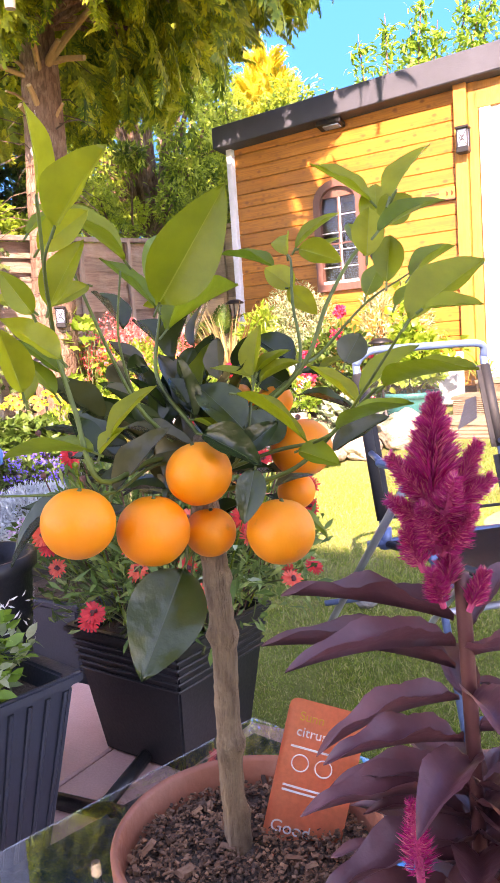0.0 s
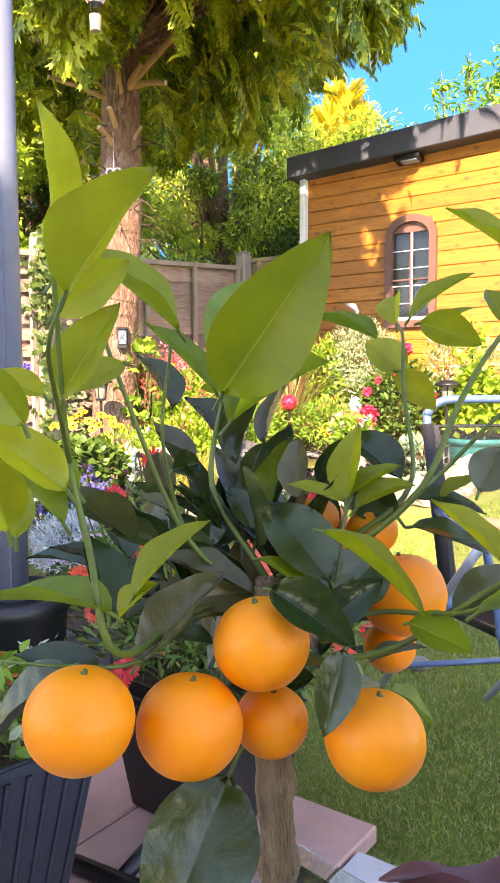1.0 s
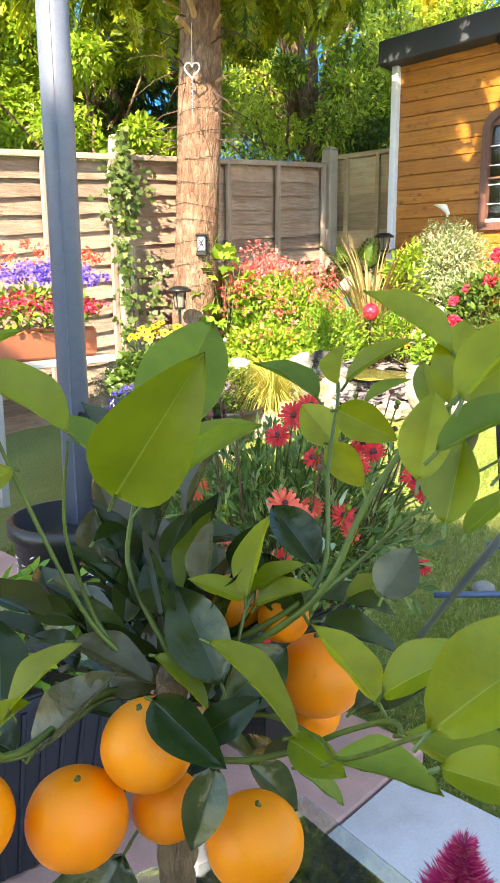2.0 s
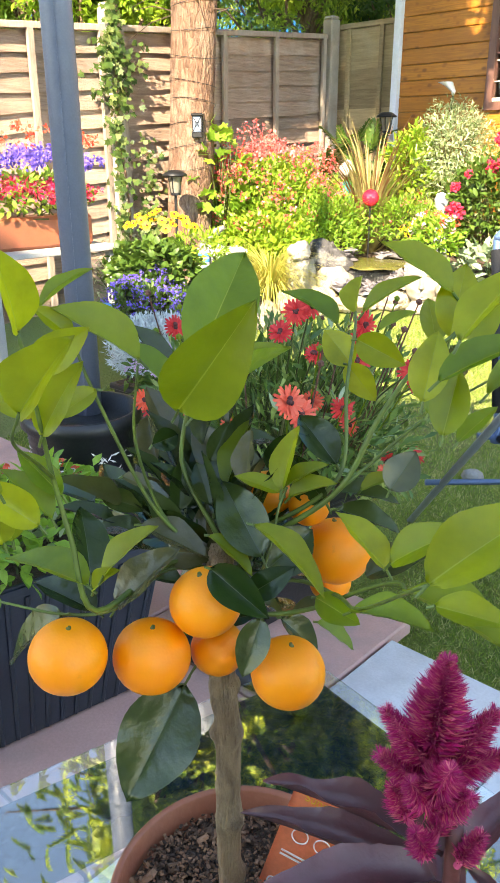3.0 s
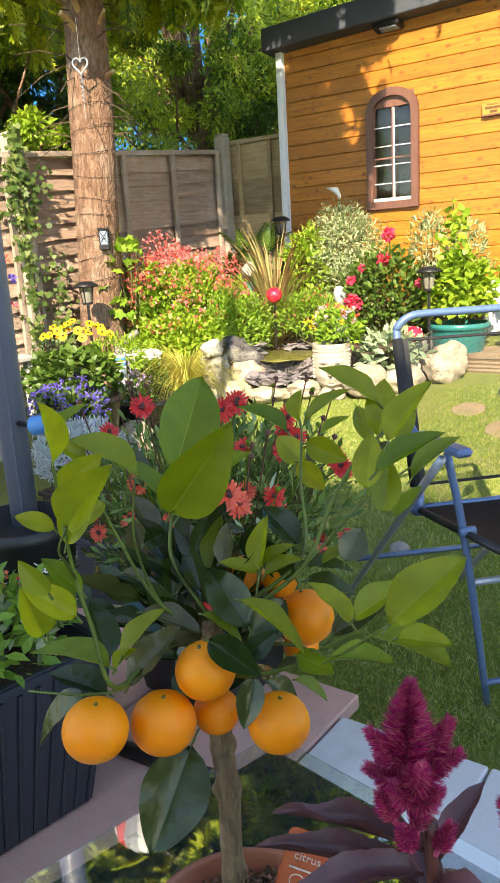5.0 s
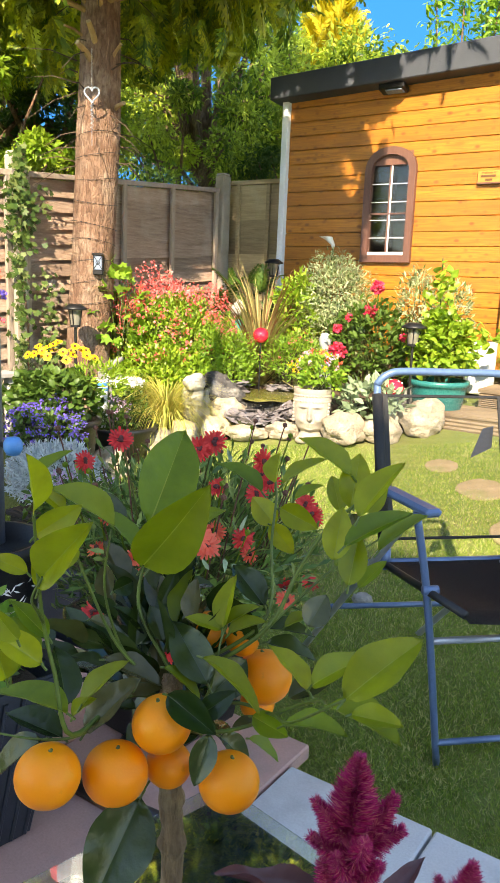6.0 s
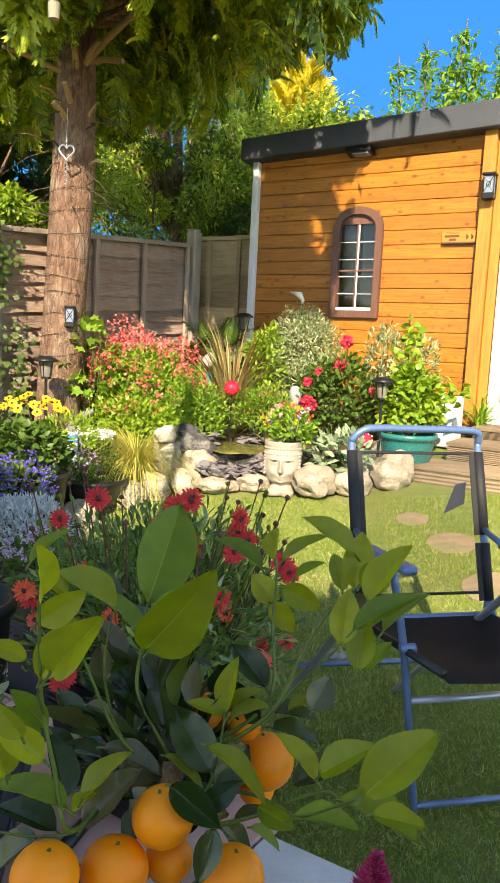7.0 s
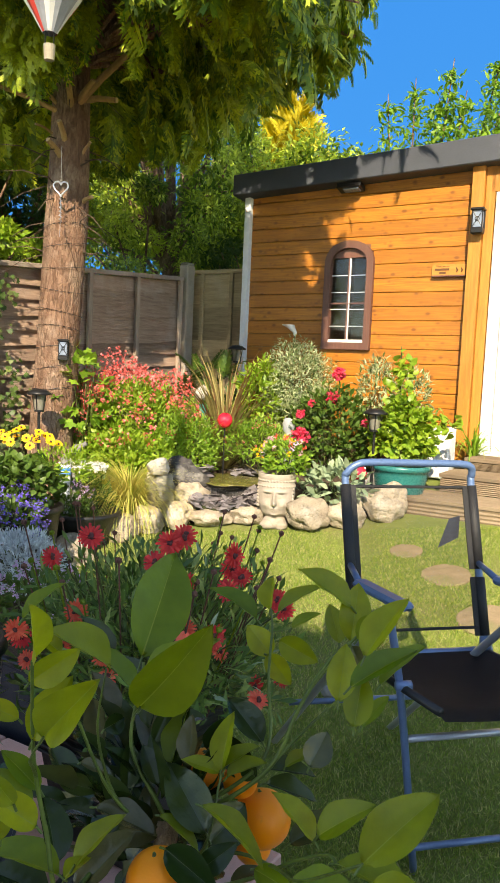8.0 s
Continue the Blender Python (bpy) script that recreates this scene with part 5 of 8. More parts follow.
for i in range(15):
    u = -0.12 + 0.26 * i / 14 + rng.normal() * 0.006
    bm = blank()
    tube(bm, (pond(u, -0.03, 0.192), pond(u + rng.normal() * 0.004, -0.055, 0.16), pond(u + rng.normal() * 0.006, -0.058, 0.08)), (0.003, 0.004, 0.0025), 5)
    part("water_strand", bm, M_FALL, cascade)
part("pool", box(blank(), pond(0.0, -0.08, 0.045), (0.46, 0.22, 0.03), turned), M_WATER, cascade)
slates = thing("slate_pile", "heap of plum and grey slate pieces in the pond", "slate", (-2.648, 4.521, 0.52))
me_s = []
for i in range(6):
    m = blank()
    rock(m, (0, 0, 0), (0.052, 0.036, 0.008), 50 + i, 0.7, 2)
    me_s.append(mesh_of("slate", m, M_SLATE))
for i in range(190):
    o = new("slate", me_s[i % 6])
    o.parent = slates
    if i < 130:
        u, v = rng.uniform(-0.25, 0.26), rng.uniform(-0.21, -0.01)
        z = 0.055 + 0.22 * (v + 0.21) * (0.2 + abs(u) * 2.2) + rng.uniform(0, 0.035) + (0.05 if u > 0.12 else 0)
    elif i < 165:
        u, v = rng.uniform(0.02, 0.28), rng.uniform(0.34, 0.56)
        z = 0.215 + rng.uniform(0, 0.035)
    else:
        u, v = rng.uniform(-0.27, -0.17), rng.uniform(0.16, 0.4)
        z = 0.20 + 0.0035 * (i - 165)
    steep = 20 if i < 130 else 7
    o.matrix_local = Matrix.Translation(pond(u, v, z)) @ pose(0, 0, 0, rng.normal() * steep + 8, rng.normal() * steep, rng.uniform(0, 360)) @ Matrix.Scale(rng.uniform(0.55, 1.2), 4)


def head_planter():
    """A cast-stone planter in the form of a calm face with a beaded band."""
    bm = blank()
    prof = [(0.0, 0.0), (0.085, 0.0), (0.09, 0.03), (0.075, 0.055), (0.07, 0.07), (0.098, 0.095), (0.121, 0.15), (0.128, 0.22), (0.126, 0.275), (0.122, 0.30), (0.128, 0.325), (0.128, 0.345), (0.114, 0.345), (0.108, 0.30), (0.0, 0.29)]
    lathe(bm, prof, 120, squash=0.95)

    def push(v, cx, cz, sx, sz, amount):
        t = ((v.co.x - cx) / sx) ** 2 + ((v.co.z - cz) / sz) ** 2
        if t < 4 and v.co.y < -0.02:
            v.co.y -= amount * math.exp(-t * 1.5)
    bmesh.ops.subdivide_edges(bm, edges=[e for e in bm.edges if abs(e.verts[0].co.z - e.verts[1].co.z) > 0.02 and min(e.verts[0].co.z, e.verts[1].co.z) > 0.06], cuts=6, use_grid_fill=True)
    for v in bm.verts:
        if v.co.z < 0.07:
            continue
        push(v, 0.0, 0.190, 0.013, 0.050, 0.040)
        push(v, 0.0, 0.160, 0.022, 0.011, 0.030)
        push(v, 0.0, 0.145, 0.016, 0.005, -0.012)
        push(v, 0.0, 0.130, 0.030, 0.006, 0.024)
        push(v, 0.0, 0.114, 0.026, 0.007, 0.024)
        push(v, 0.0, 0.1215, 0.038, 0.003, -0.020)
        push(v, 0.0, 0.104, 0.022, 0.004, -0.010)
        push(v, 0.0, 0.090, 0.030, 0.012, 0.022)
        for s in (-1, 1):
            push(v, 0.047 * s, 0.209, 0.030, 0.016, -0.022)
            push(v, 0.045 * s, 0.207, 0.026, 0.009, 0.030)
            push(v, 0.045 * s, 0.197, 0.028, 0.003, -0.020)
            push(v, 0.047 * s, 0.236, 0.036, 0.006, 0.022)
            push(v, 0.024 * s, 0.160, 0.008, 0.014, -0.012)
            push(v, 0.058 * s, 0.150, 0.030, 0.030, 0.013)
    for z, r, n in ((0.268, 0.122, 36), (0.302, 0.121, 36)):
        for i in range(n):
            a = 2 * math.pi * i / n
            bmesh.ops.create_icosphere(bm, subdivisions=1, radius=0.0105, matrix=Matrix.Translation((r * math.cos(a), r * 0.95 * math.sin(a), z)))
    for s in (-1, 1):
        for k in range(6):
            bmesh.ops.create_icosphere(bm, subdivisions=1, radius=0.013, matrix=Matrix.Translation((0.116 * s, -0.045, 0.25 - 0.022 * k)))
        rock(bm, (0.045 * s, -0.055, 0.018), (0.05, 0.042, 0.03), 80 + s, 0.2, 3)
    ob = part("statue_planter", bm, M_CAST, smooth=True)
    ob.scale = (1.0, 1.0, 1.07)
    ob.location = (-2.235, 4.465, 0.475)
    ob.rotation_euler = (0, 0, radians(24))
    tagged(ob, "pale cast-stone planter shaped as a calm carved head", "statue")


head_planter()


def seated_statue():
    """Two weathered stone figures, kept as plain worn shapes."""
    bm = blank()
    rock(bm, (0, 0, 0.08), (0.10, 0.09, 0.12), 61, 0.3, 4)
    rock(bm, (-0.01, 0.01, 0.19), (0.085, 0.075, 0.10), 62, 0.25, 4)
    rock(bm, (-0.015, -0.02, 0.315), (0.078, 0.072, 0.070), 63, 0.3, 4)
    rock(bm, (0.045, -0.065, 0.10), (0.03, 0.035, 0.085), 64, 0.25, 3)
    rock(bm, (-0.05, -0.07, 0.10), (0.03, 0.035, 0.085), 65, 0.25, 3)
    rock(bm, (-0.085, -0.01, 0.20), (0.03, 0.04, 0.075), 66, 0.25, 3)
    rock(bm, (0.075, -0.01, 0.20), (0.03, 0.04, 0.075), 67, 0.25, 3)
    ob = part("stone_statue", bm, M_WHITESTONE, smooth=True)
    ob.location = (-3.07, 4.262, 0.50)
    ob.rotation_euler = (0, 0, radians(30))
    tagged(ob, "weathered white stone figure sitting among the boulders", "statue")
    bm = blank()
    lathe(bm, [(0, 0), (0.075, 0.0), (0.07, 0.04), (0.05, 0.07), (0.06, 0.14), (0.065, 0.22), (0.05, 0.28), (0.03, 0.305), (0.045, 0.33), (0.05, 0.37), (0.035, 0.41), (0, 0.425)], 18, squash=0.8)
    for v in bm.verts:
        v.co += v.co.normalized() * 0.016 * noise.noise(v.co * 14)
    ob = part("stone_statue", bm, M_GREYFIG, smooth=True)
    ob.location = (-2.50, 5.08, 0.76)
    tagged(ob, "pale grey upright stone figure behind the roses", "statue")


seated_statue()


# ---- plants in the bed ----
R = np.random.default_rng(77)


def shrub(name, label, base, c, r, n, size, mat, form=LEAF2, category="shrub", nstem=14, **kw):
    t = thing(name, label, category, base)
    lc = tuple(a - b for a, b in zip(c, base))
    tagged(part("stem", stems(blank(), R, nstem, (0, 0, 0), lc, r, 0.005), M_TWIG, t), kind="stuff")
    foliage("foliage", R, n, lc, r, form, size, mat, t, **kw)
    return t


def blossoms(name, t, pts, nor, size, mat, petals=6, label=""):
    v, f = flower_disc(R, pts, nor, size, petals)
    return tri_mesh(name, v, f, mat, t, label, smooth=False)


def petal_balls(name, t, pts, size, mat, each=26, label="", form=PETAL, petal=0.55):
    """Dense double flowers: many petals about each place."""
    P, D, S = [], [], []
    for p, s in zip(pts, size):
        d = unit(R.normal(size=(each, 3)))
        k = R.uniform(0.15, 0.6, each)
        P.append(np.asarray(p) + d * (k * s)[:, None])
        D.append(d)
        S.append(np.full(each, s * petal))
    P, D, S = np.concatenate(P), np.concatenate(D), np.concatenate(S)
    v, f = place(form, P, D + R.normal(size=D.shape) * 0.5, D + np.array([0, 0, 0.4]), S, 2.2)
    o = tri_mesh(name, v, f, mat, t, label, smooth=False)
    if len(pts) > 12:
        o["kind"] = "stuff"
    return o


OV = leaf_form(3, 0.5, 0.45, 0.12, 0.25)
LANCE = leaf_form(3, 0.26, 0.4, 0.12, 0.2)
SPOON = leaf_form(3, 0.24, 0.68, 0.12, 0.12)
BROAD = leaf_form(4, 0.78, 0.42, 0.15, 0.3)

t = shrub("salvia_bush", "large green bush covered in red and pink flower spikes", (-3.80, 4.79, 0.62), (-3.80, 4.77, 0.97), (0.62, 0.5, 0.47), 12500, (0.024, 0.046), M_SALVIALEAF, OV, nstem=60, lump=0.35, shell=0.35)
p, d = blob(R, 740, (0, -0.04, 0.39), (0.64, 0.54, 0.52), 0.35, -0.15, 0.86)
keep = R.uniform(0, 1, len(p)) < 0.40 + 0.7 * np.clip(d[:, 2], 0, 1)
p, d = p[keep], d[keep]
lean = d * 0.5 + np.array([0, 0, 1.0]) + R.normal(size=p.shape) * 0.2
q = np.concatenate([p + lean * 0.0065 * k + R.normal(size=p.shape) * 0.013 * (1 - k / 12) for k in range(8)])
v, f = place(PETAL, q, R.normal(size=q.shape) + np.array([0, 0, 0.1]), R.normal(size=q.shape), R.uniform(0.014, 0.026, len(q)), 2.0)
tri_mesh("blossom", v, f, M_SALVIA, t, "red and pink flower spikes", smooth=False)
t = shrub("leafy_perennial", "low bright yellow-green leafy perennial clump", (-3.62, 4.40, 0.5), (-3.62, 4.40, 0.78), (0.50, 0.30, 0.28), 6500, (0.026, 0.050), M_LIME, OV, lump=0.3, shell=0.3)
t = shrub("leafy_perennial", "fresh green leafy clump beneath the red bush", (-3.20, 4.72, 0.55), (-3.20, 4.70, 0.92), (0.30, 0.26, 0.28), 3600, (0.028, 0.052), M_BUSH, LANCE, lump=0.3, shell=0.3)


def lobed_form():
    v, f = [(0, 0, 0)], []
    pts = []
    for k, a in enumerate(np.linspace(-2.3, 2.3, 11)):
        r = (0.95 if k % 2 else 0.55) * (1 - 0.12 * abs(a))
        pts.append((0.15 + r * math.cos(a) * 0.9, r * math.sin(a) * 0.8, -0.08 * r * r))
    v += pts
    for k in range(1, 11):
        f.append((0, k, k + 1))
    return np.array(v), np.array(f)


t = thing("lobed_leaf_plant", "plant with broad lobed bright green leaves", "plant", (-3.90, 4.30, 0.6))
tagged(part("stem", stems(blank(), R, 14, (0, 0, 0), (-0.05, 0.0, 0.72), (0.24, 0.22, 0.34), 0.006), M_TWIG, t), kind="stuff")
foliage("foliage", R, 150, (-0.02, 0.0, 0.66), (0.26, 0.24, 0.38), lobed_form(), (0.055, 0.10), M_BUSH, t, up=0.1, lump=0.2, shell=0.6)


def strap_plant(name, label, at, n, ln, lean, width, mat, category="grass", droop=0.4, segs=5):
    t = thing(name, label, category, at)
    vs, fs = [], []
    for i in range(n):
        a = R.uniform(0, 6.283)
        tilt = abs(R.normal()) * lean + 0.05
        L = R.uniform(ln[0], ln[1])
        d = np.array([math.cos(a), math.sin(a), 0])
        s = np.array([-math.sin(a), math.cos(a), 0])
        o = d * R.uniform(0, 0.05)
        b = len(vs)
        for k in range(segs + 1):
            u = k / segs
            ang = tilt + droop * u * u * (0.4 + tilt)
            c = o + d * L * u * math.sin(ang) + np.array([0, 0, L * u * math.cos(ang)])
            w = width * (1 - u ** 2.2) * 0.5 + 0.0005
            vs += [c - s * w, c + s * w]
        for k in range(segs):
            p = b + 2 * k
            fs += [(p, p + 1, p + 3), (p, p + 3, p + 2)]
    tagged(tri_mesh("leaf_tuft", vs, fs, mat, t), kind="stuff")
    return t


strap_plant("cordyline", "spiky cordyline with narrow bronze and straw leaves", (-3.13, 5.14, 0.72), 190, (0.6, 1.1), 0.42, 0.021, M_BRONZE, "plant", 0.5)
strap_plant("tussock_grass", "tufted straw-coloured ornamental grass", (-3.22, 4.10, 0.47), 900, (0.34, 0.56), 0.36, 0.006, M_STRAW, "grass", 1.2)
strap_plant("day_lily", "strappy green lily leaves on the deck", (-1.36, 6.08, 0.935), 40, (0.2, 0.38), 0.6, 0.016, M_BUSH, "plant", 1.2)
t = shrub("variegated_shrub", "rounded white and green variegated shrub", (-2.74, 5.62, 0.8), (-2.74, 5.62, 1.42), (0.34, 0.32, 0.40), 7500, (0.026, 0.046), M_VARIEG, LANCE, lump=0.25, shell=0.3, droop=0.7)
foliage("skirt", R, 3400, (0.06, -0.06, 0.30), (0.33, 0.28, 0.34), LANCE, (0.026, 0.046), M_VARIEG, t, droop=0.7)
t = shrub("lime_perennial", "upright yellow-green leafy perennial", (-2.98, 5.42, 0.75), (-2.96, 5.40, 1.18), (0.2, 0.18, 0.44), 1300, (0.05, 0.10), M_LIME, LANCE, lump=0.3, droop=0.5)
t = thing("fern", "dark green fern fronds by the corner post", "fern", (-3.72, 5.72, 0.82))
foliage("frond", R, 60, (0, 0, 0.45), (0.3, 0.25, 0.32), SPRAY, (0.16, 0.3), M_DEEP, t, up=0.4)
t = thing("calla_lily", "single white calla flower on a tall stalk", "flower", (-2.84, 5.75, 0.8))
part("stalk", tube(blank(), smooth_path(((0, 0, 0), (-0.01, 0, 0.6), (0.0, -0.02, 1.05)), 5), 0.008, 6), M_TWIG, t)
bm = blank()
lathe(bm, [(0.008, 0), (0.018, 0.03), (0.035, 0.07), (0.055, 0.095)], 14)
for v in bm.verts:
    v.co.x += -1.3 * max(v.co.z - 0.04, 0)
    v.co += Vector((0, -0.02, 1.04))
part("spathe", bm, M_WHITEP, t, smooth=True)

t = shrub("rose_bush", "dark-leaved rose bush with crimson and pink blooms", (-2.2, 5.32, 0.68), (-2.25, 5.30, 1.06), (0.35, 0.30, 0.36), 2000, (0.035, 0.07), M_DEEP, OV, nstem=24, lump=0.35)
part("cane", tube(blank(), smooth_path(((0, 0, 0.3), (-0.05, 0.1, 0.6), (-0.1, 0.2, 0.83)), 5), 0.006, 6), M_TWIG, t)
for x, y, z, s in ((-2.335, 4.98, 1.07, 0.062), (-2.26, 5.30, 1.35, 0.055), (-2.31, 5.52, 1.53, 0.05), (-2.44, 5.15, 1.22, 0.035), (-1.93, 5.2, 1.18, 0.03), (-2.40, 5.25, 1.30, 0.03)):
    petal_balls("rose", t, [(x + 2.23, y - 5.38, z - 0.68)], [s * 1.4], M_ROSE, 150, "crimson rose bloom", petal=0.36)
t = shrub("white_edged_shrub", "cream-edged variegated shrub against the boards", (-2.08, 5.8, 0.8), (-2.08, 5.78, 1.36), (0.19, 0.17, 0.34), 900, (0.04, 0.07), M_VARIEG, LANCE, lump=0.3)
foliage("side_shoot", R, 420, (0.30, 0.0, 0.56), (0.14, 0.15, 0.24), LANCE, (0.04, 0.07), M_VARIEG, t)


def teal_pot():
    t = thing("plant_pot", "round teal glazed plant pot beside the deck", "pot", (-1.62, 5.16, 0.60))
    bm = blank()
    lathe(bm, [(0.0, 0.0), (0.13, 0.0), (0.165, 0.10), (0.195, 0.24), (0.20, 0.27), (0.215, 0.275), (0.215, 0.31), (0.195, 0.31), (0.185, 0.25), (0.0, 0.25)], 36)
    part("body", bm, M_TEAL, t, smooth=True)
    part("soil", lathe(blank(), [(0.0, 0.275), (0.185, 0.262)], 24), M_SOIL, t)
    h = shrub("leafy_shrub", "glossy yellow-green leafy shrub growing in the teal pot", (-1.62, 5.16, 0.87), (-1.62, 5.17, 1.12), (0.23, 0.21, 0.27), 1250, (0.035, 0.07), M_LIME, BROAD, nstem=18, lump=0.35, shell=0.4)
    foliage("top_shoot", R, 90, (-0.06, 0.08, 0.60), (0.10, 0.10, 0.26), BROAD, (0.045, 0.08), M_LIME, h, shell=0.2)
    part("leader", tube(blank(), smooth_path(((0, 0, 0), (-0.06, 0.08, 0.45), (-0.10, 0.14, 0.88)), 5), 0.005, 6), M_TWIG, h)
    foliage("side_shoot", R, 34, (0.25, 0.22, 0.30), (0.10, 0.09, 0.13), BROAD, (0.05, 0.09), M_LIME, h, shell=0.2)


teal_pot()
t = shrub("dark_fern_bush", "dark feathery shrub behind the teal pot", (-1.80, 5.68, 0.78), (-1.80, 5.66, 1.04), (0.16, 0.16, 0.22), 420, (0.06, 0.12), M_DEEP, LANCE, lump=0.3)
wb = thing("white_planter", "square white planter against the boards", "planter", (-1.555, 5.84, 0.76))
part("body", box(blank(), (0, 0, 0.2), (0.19, 0.18, 0.40), bevel=0.01), M_WHITE, wb)
part("soil", box(blank(), (0, 0, 0.396), (0.15, 0.14, 0.014)), M_SOIL, wb)
t = shrub("lambs_ear", "woolly grey-green lamb's ear clump", (-1.91, 4.75, 0.60), (-1.92, 4.71, 0.75), (0.22, 0.17, 0.15), 260, (0.055, 0.10), M_SAGE, OV, nstem=6, up=0.6)
t = shrub("planter_flowers", "small leafy flowers spilling from the stone head", (-2.22, 4.48, 0.76), (-2.20, 4.51, 0.93), (0.165, 0.14, 0.145), 900, (0.025, 0.05), M_BUSH, OV, nstem=16, lump=0.3)
for mat, n, lab in ((M_PINKP, 9, "pale pink flower"), (M_YELLOW, 5, "yellow flower"), (M_CORAL, 5, "coral flower"), (M_LILAC, 5, "lilac flower")):
    p, d = blob(R, n, (0.0, 0.03, 0.19), (0.17, 0.15, 0.15), 0.2, 0.1, 0.92)
    petal_balls("blossom", t, p, np.full(len(p), 0.026), mat, 16, lab)
t = shrub("fine_leaf_shrub", "fine-leaved green mound with small orange bells", (-2.82, 5.06, 0.66), (-2.80, 5.04, 0.95), (0.36, 0.22, 0.20), 2800, (0.025, 0.05), M_BUSH, LANCE, nstem=20, lump=0.3)
p, d = blob(R, 70, (0.02, -0.02, 0.30), (0.37, 0.23, 0.22), 0.3, -0.4, 0.9)
petal_balls("bell", t, p, np.full(len(p), 0.016), M_SALVIA, 7, "small orange-red bells")
t = thing("yellow_blooms", "cluster of small yellow snapdragons", "flower", (-2.44, 4.72, 0.65))
tagged(part("stem", stems(blank(), R, 10, (0, 0, 0), (0, -0.05, 0.28), (0.09, 0.08, 0.08), 0.003), M_TWIG, t), kind="stuff")
p, d = blob(R, 16, (0, -0.06, 0.30), (0.10, 0.08, 0.08), 0.2, -0.5, 0.4)
petal_balls("blossom", t, p, np.full(len(p), 0.022), M_YELLOW, 12)
t = shrub("candytuft", "low green cushion topped with flat white flowers", (-3.36, 3.80, 0.42), (-3.34, 3.77, 0.60), (0.24, 0.20, 0.20), 1100, (0.025, 0.05), M_DEEP, LANCE, nstem=8)
p, d = blob(R, 70, (0.0, -0.03, 0.40), (0.22, 0.16, 0.035), 0.2, 0.0, 0.2)
petal_balls("blossom", t, p, np.full(len(p), 0.026), M_WHITEP, 12, "flat white flower heads")
t = shrub("pale_blue_flowers", "trailing pale blue flowers by the dark bowl", (-3.22, 3.58, 0.50), (-3.20, 3.54, 0.60), (0.13, 0.10, 0.10), 300, (0.02, 0.04), M_DEEP, OV, nstem=8)
p, d = blob(R, 36, (0.04, -0.05, 0.16), (0.14, 0.11, 0.11), 0.2, -0.3, 0.9)
petal_balls("blossom", t, p, np.full(len(p), 0.016), M_LILAC, 8)
bowl = thing("dark_bowl", "wide black plastic planting bowl", "pot", (-3.22, 3.62, 0.325))
part("body", lathe(blank(), [(0, 0), (0.15, 0.0), (0.24, 0.20), (0.26, 0.22), (0.26, 0.24), (0.235, 0.24), (0.22, 0.2), (0, 0.2)], 32), M_BLACKPOT, bowl, smooth=True)

# pots beside the bed, near the fence
tub = thing("dark_tub", "tall black plastic tub full of flowers", "pot", (-3.12, 3.02, 0.19))
part("body", lathe(blank(), [(0, 0), (0.17, 0.0), (0.23, 0.46), (0.25, 0.47), (0.25, 0.50), (0.225, 0.50), (0.21, 0.45), (0, 0.45)], 32), M_BLACKPOT, tub, smooth=True)
t = shrub("tub_greenery", "broad dark green leaves filling the black tub", (-3.12, 3.02, 0.62), (-3.10, 2.97, 0.81), (0.27, 0.25, 0.17), 1300, (0.03, 0.06), M_DEEP, BROAD, nstem=14, lump=0.3)
foliage("lime_tuft", R, 420, (0.14, 0.18, 0.30), (0.2, 0.14, 0.12), LANCE, (0.03, 0.06), M_LIME, t)
t = thing("yellow_daisies", "yellow daisies with dark eyes in the black tub", "flower", (-3.19, 3.12, 0.58))
tagged(part("stem", stems(blank(), R, 16, (0, 0, 0), (-0.05, 0.05, 0.40), (0.2, 0.16, 0.08), 0.003), M_TWIG, t), kind="stuff")
p, d = blob(R, 22, (-0.02, 0.01, 0.46), (0.20, 0.16, 0.09), 0.2, -0.2, 0.6)
for q, w in zip(p, d):
    h = blossoms("flower_head", t, [q], [w * 0.5 + np.array([0.45, -0.5, 0.6])], [0.031], M_YELLOW, 15)
    v, f = balls(R, [q + np.array([0.004, -0.005, 0.006])], [0.007])
    tri_mesh("eye", v, f, M_EYE, h)
t = shrub("blue_lobelia", "mass of violet-blue lobelia flowers", (-2.96, 2.78, 0.42), (-2.94, 2.76, 0.64), (0.22, 0.20, 0.17), 800, (0.025, 0.045), M_DEEP, OV, nstem=10)
p, d = blob(R, 240, (0.02, -0.02, 0.24), (0.24, 0.22, 0.19), 0.3, -0.4, 0.85)
petal_balls("blossom", t, p, np.full(len(p), 0.020), M_BLUE, 9, "violet-blue flowers")
lp = thing("low_planter", "low black planter under the lobelia", "pot", (-2.9, 2.86, 0.13))
part("body", box(blank(), (0, 0, 0.16), (0.42, 0.3, 0.32), bevel=0.02), M_BLACKPOT, lp)
part("rim", box(blank(), (0, 0, 0.308), (0.44, 0.32, 0.028), bevel=0.006), M_BLACKPOT, lp)
part("soil", box(blank(), (0, 0, 0.324), (0.39, 0.27, 0.008)), M_SOIL, lp)
t = shrub("dusty_miller", "silvery felted foliage of dusty miller", (-2.54, 2.48, 0.35), (-2.53, 2.48, 0.54), (0.24, 0.22, 0.17), 4800, (0.018, 0.038), M_SILVER, LANCE, nstem=16, up=0.9, lump=0.25)
lp = thing("low_planter", "low black planter under the silver foliage", "pot", (-2.5, 2.5, 0.08))
part("body", box(blank(), (0, 0, 0.14), (0.44, 0.32, 0.28), bevel=0.02), M_BLACKPOT, lp)
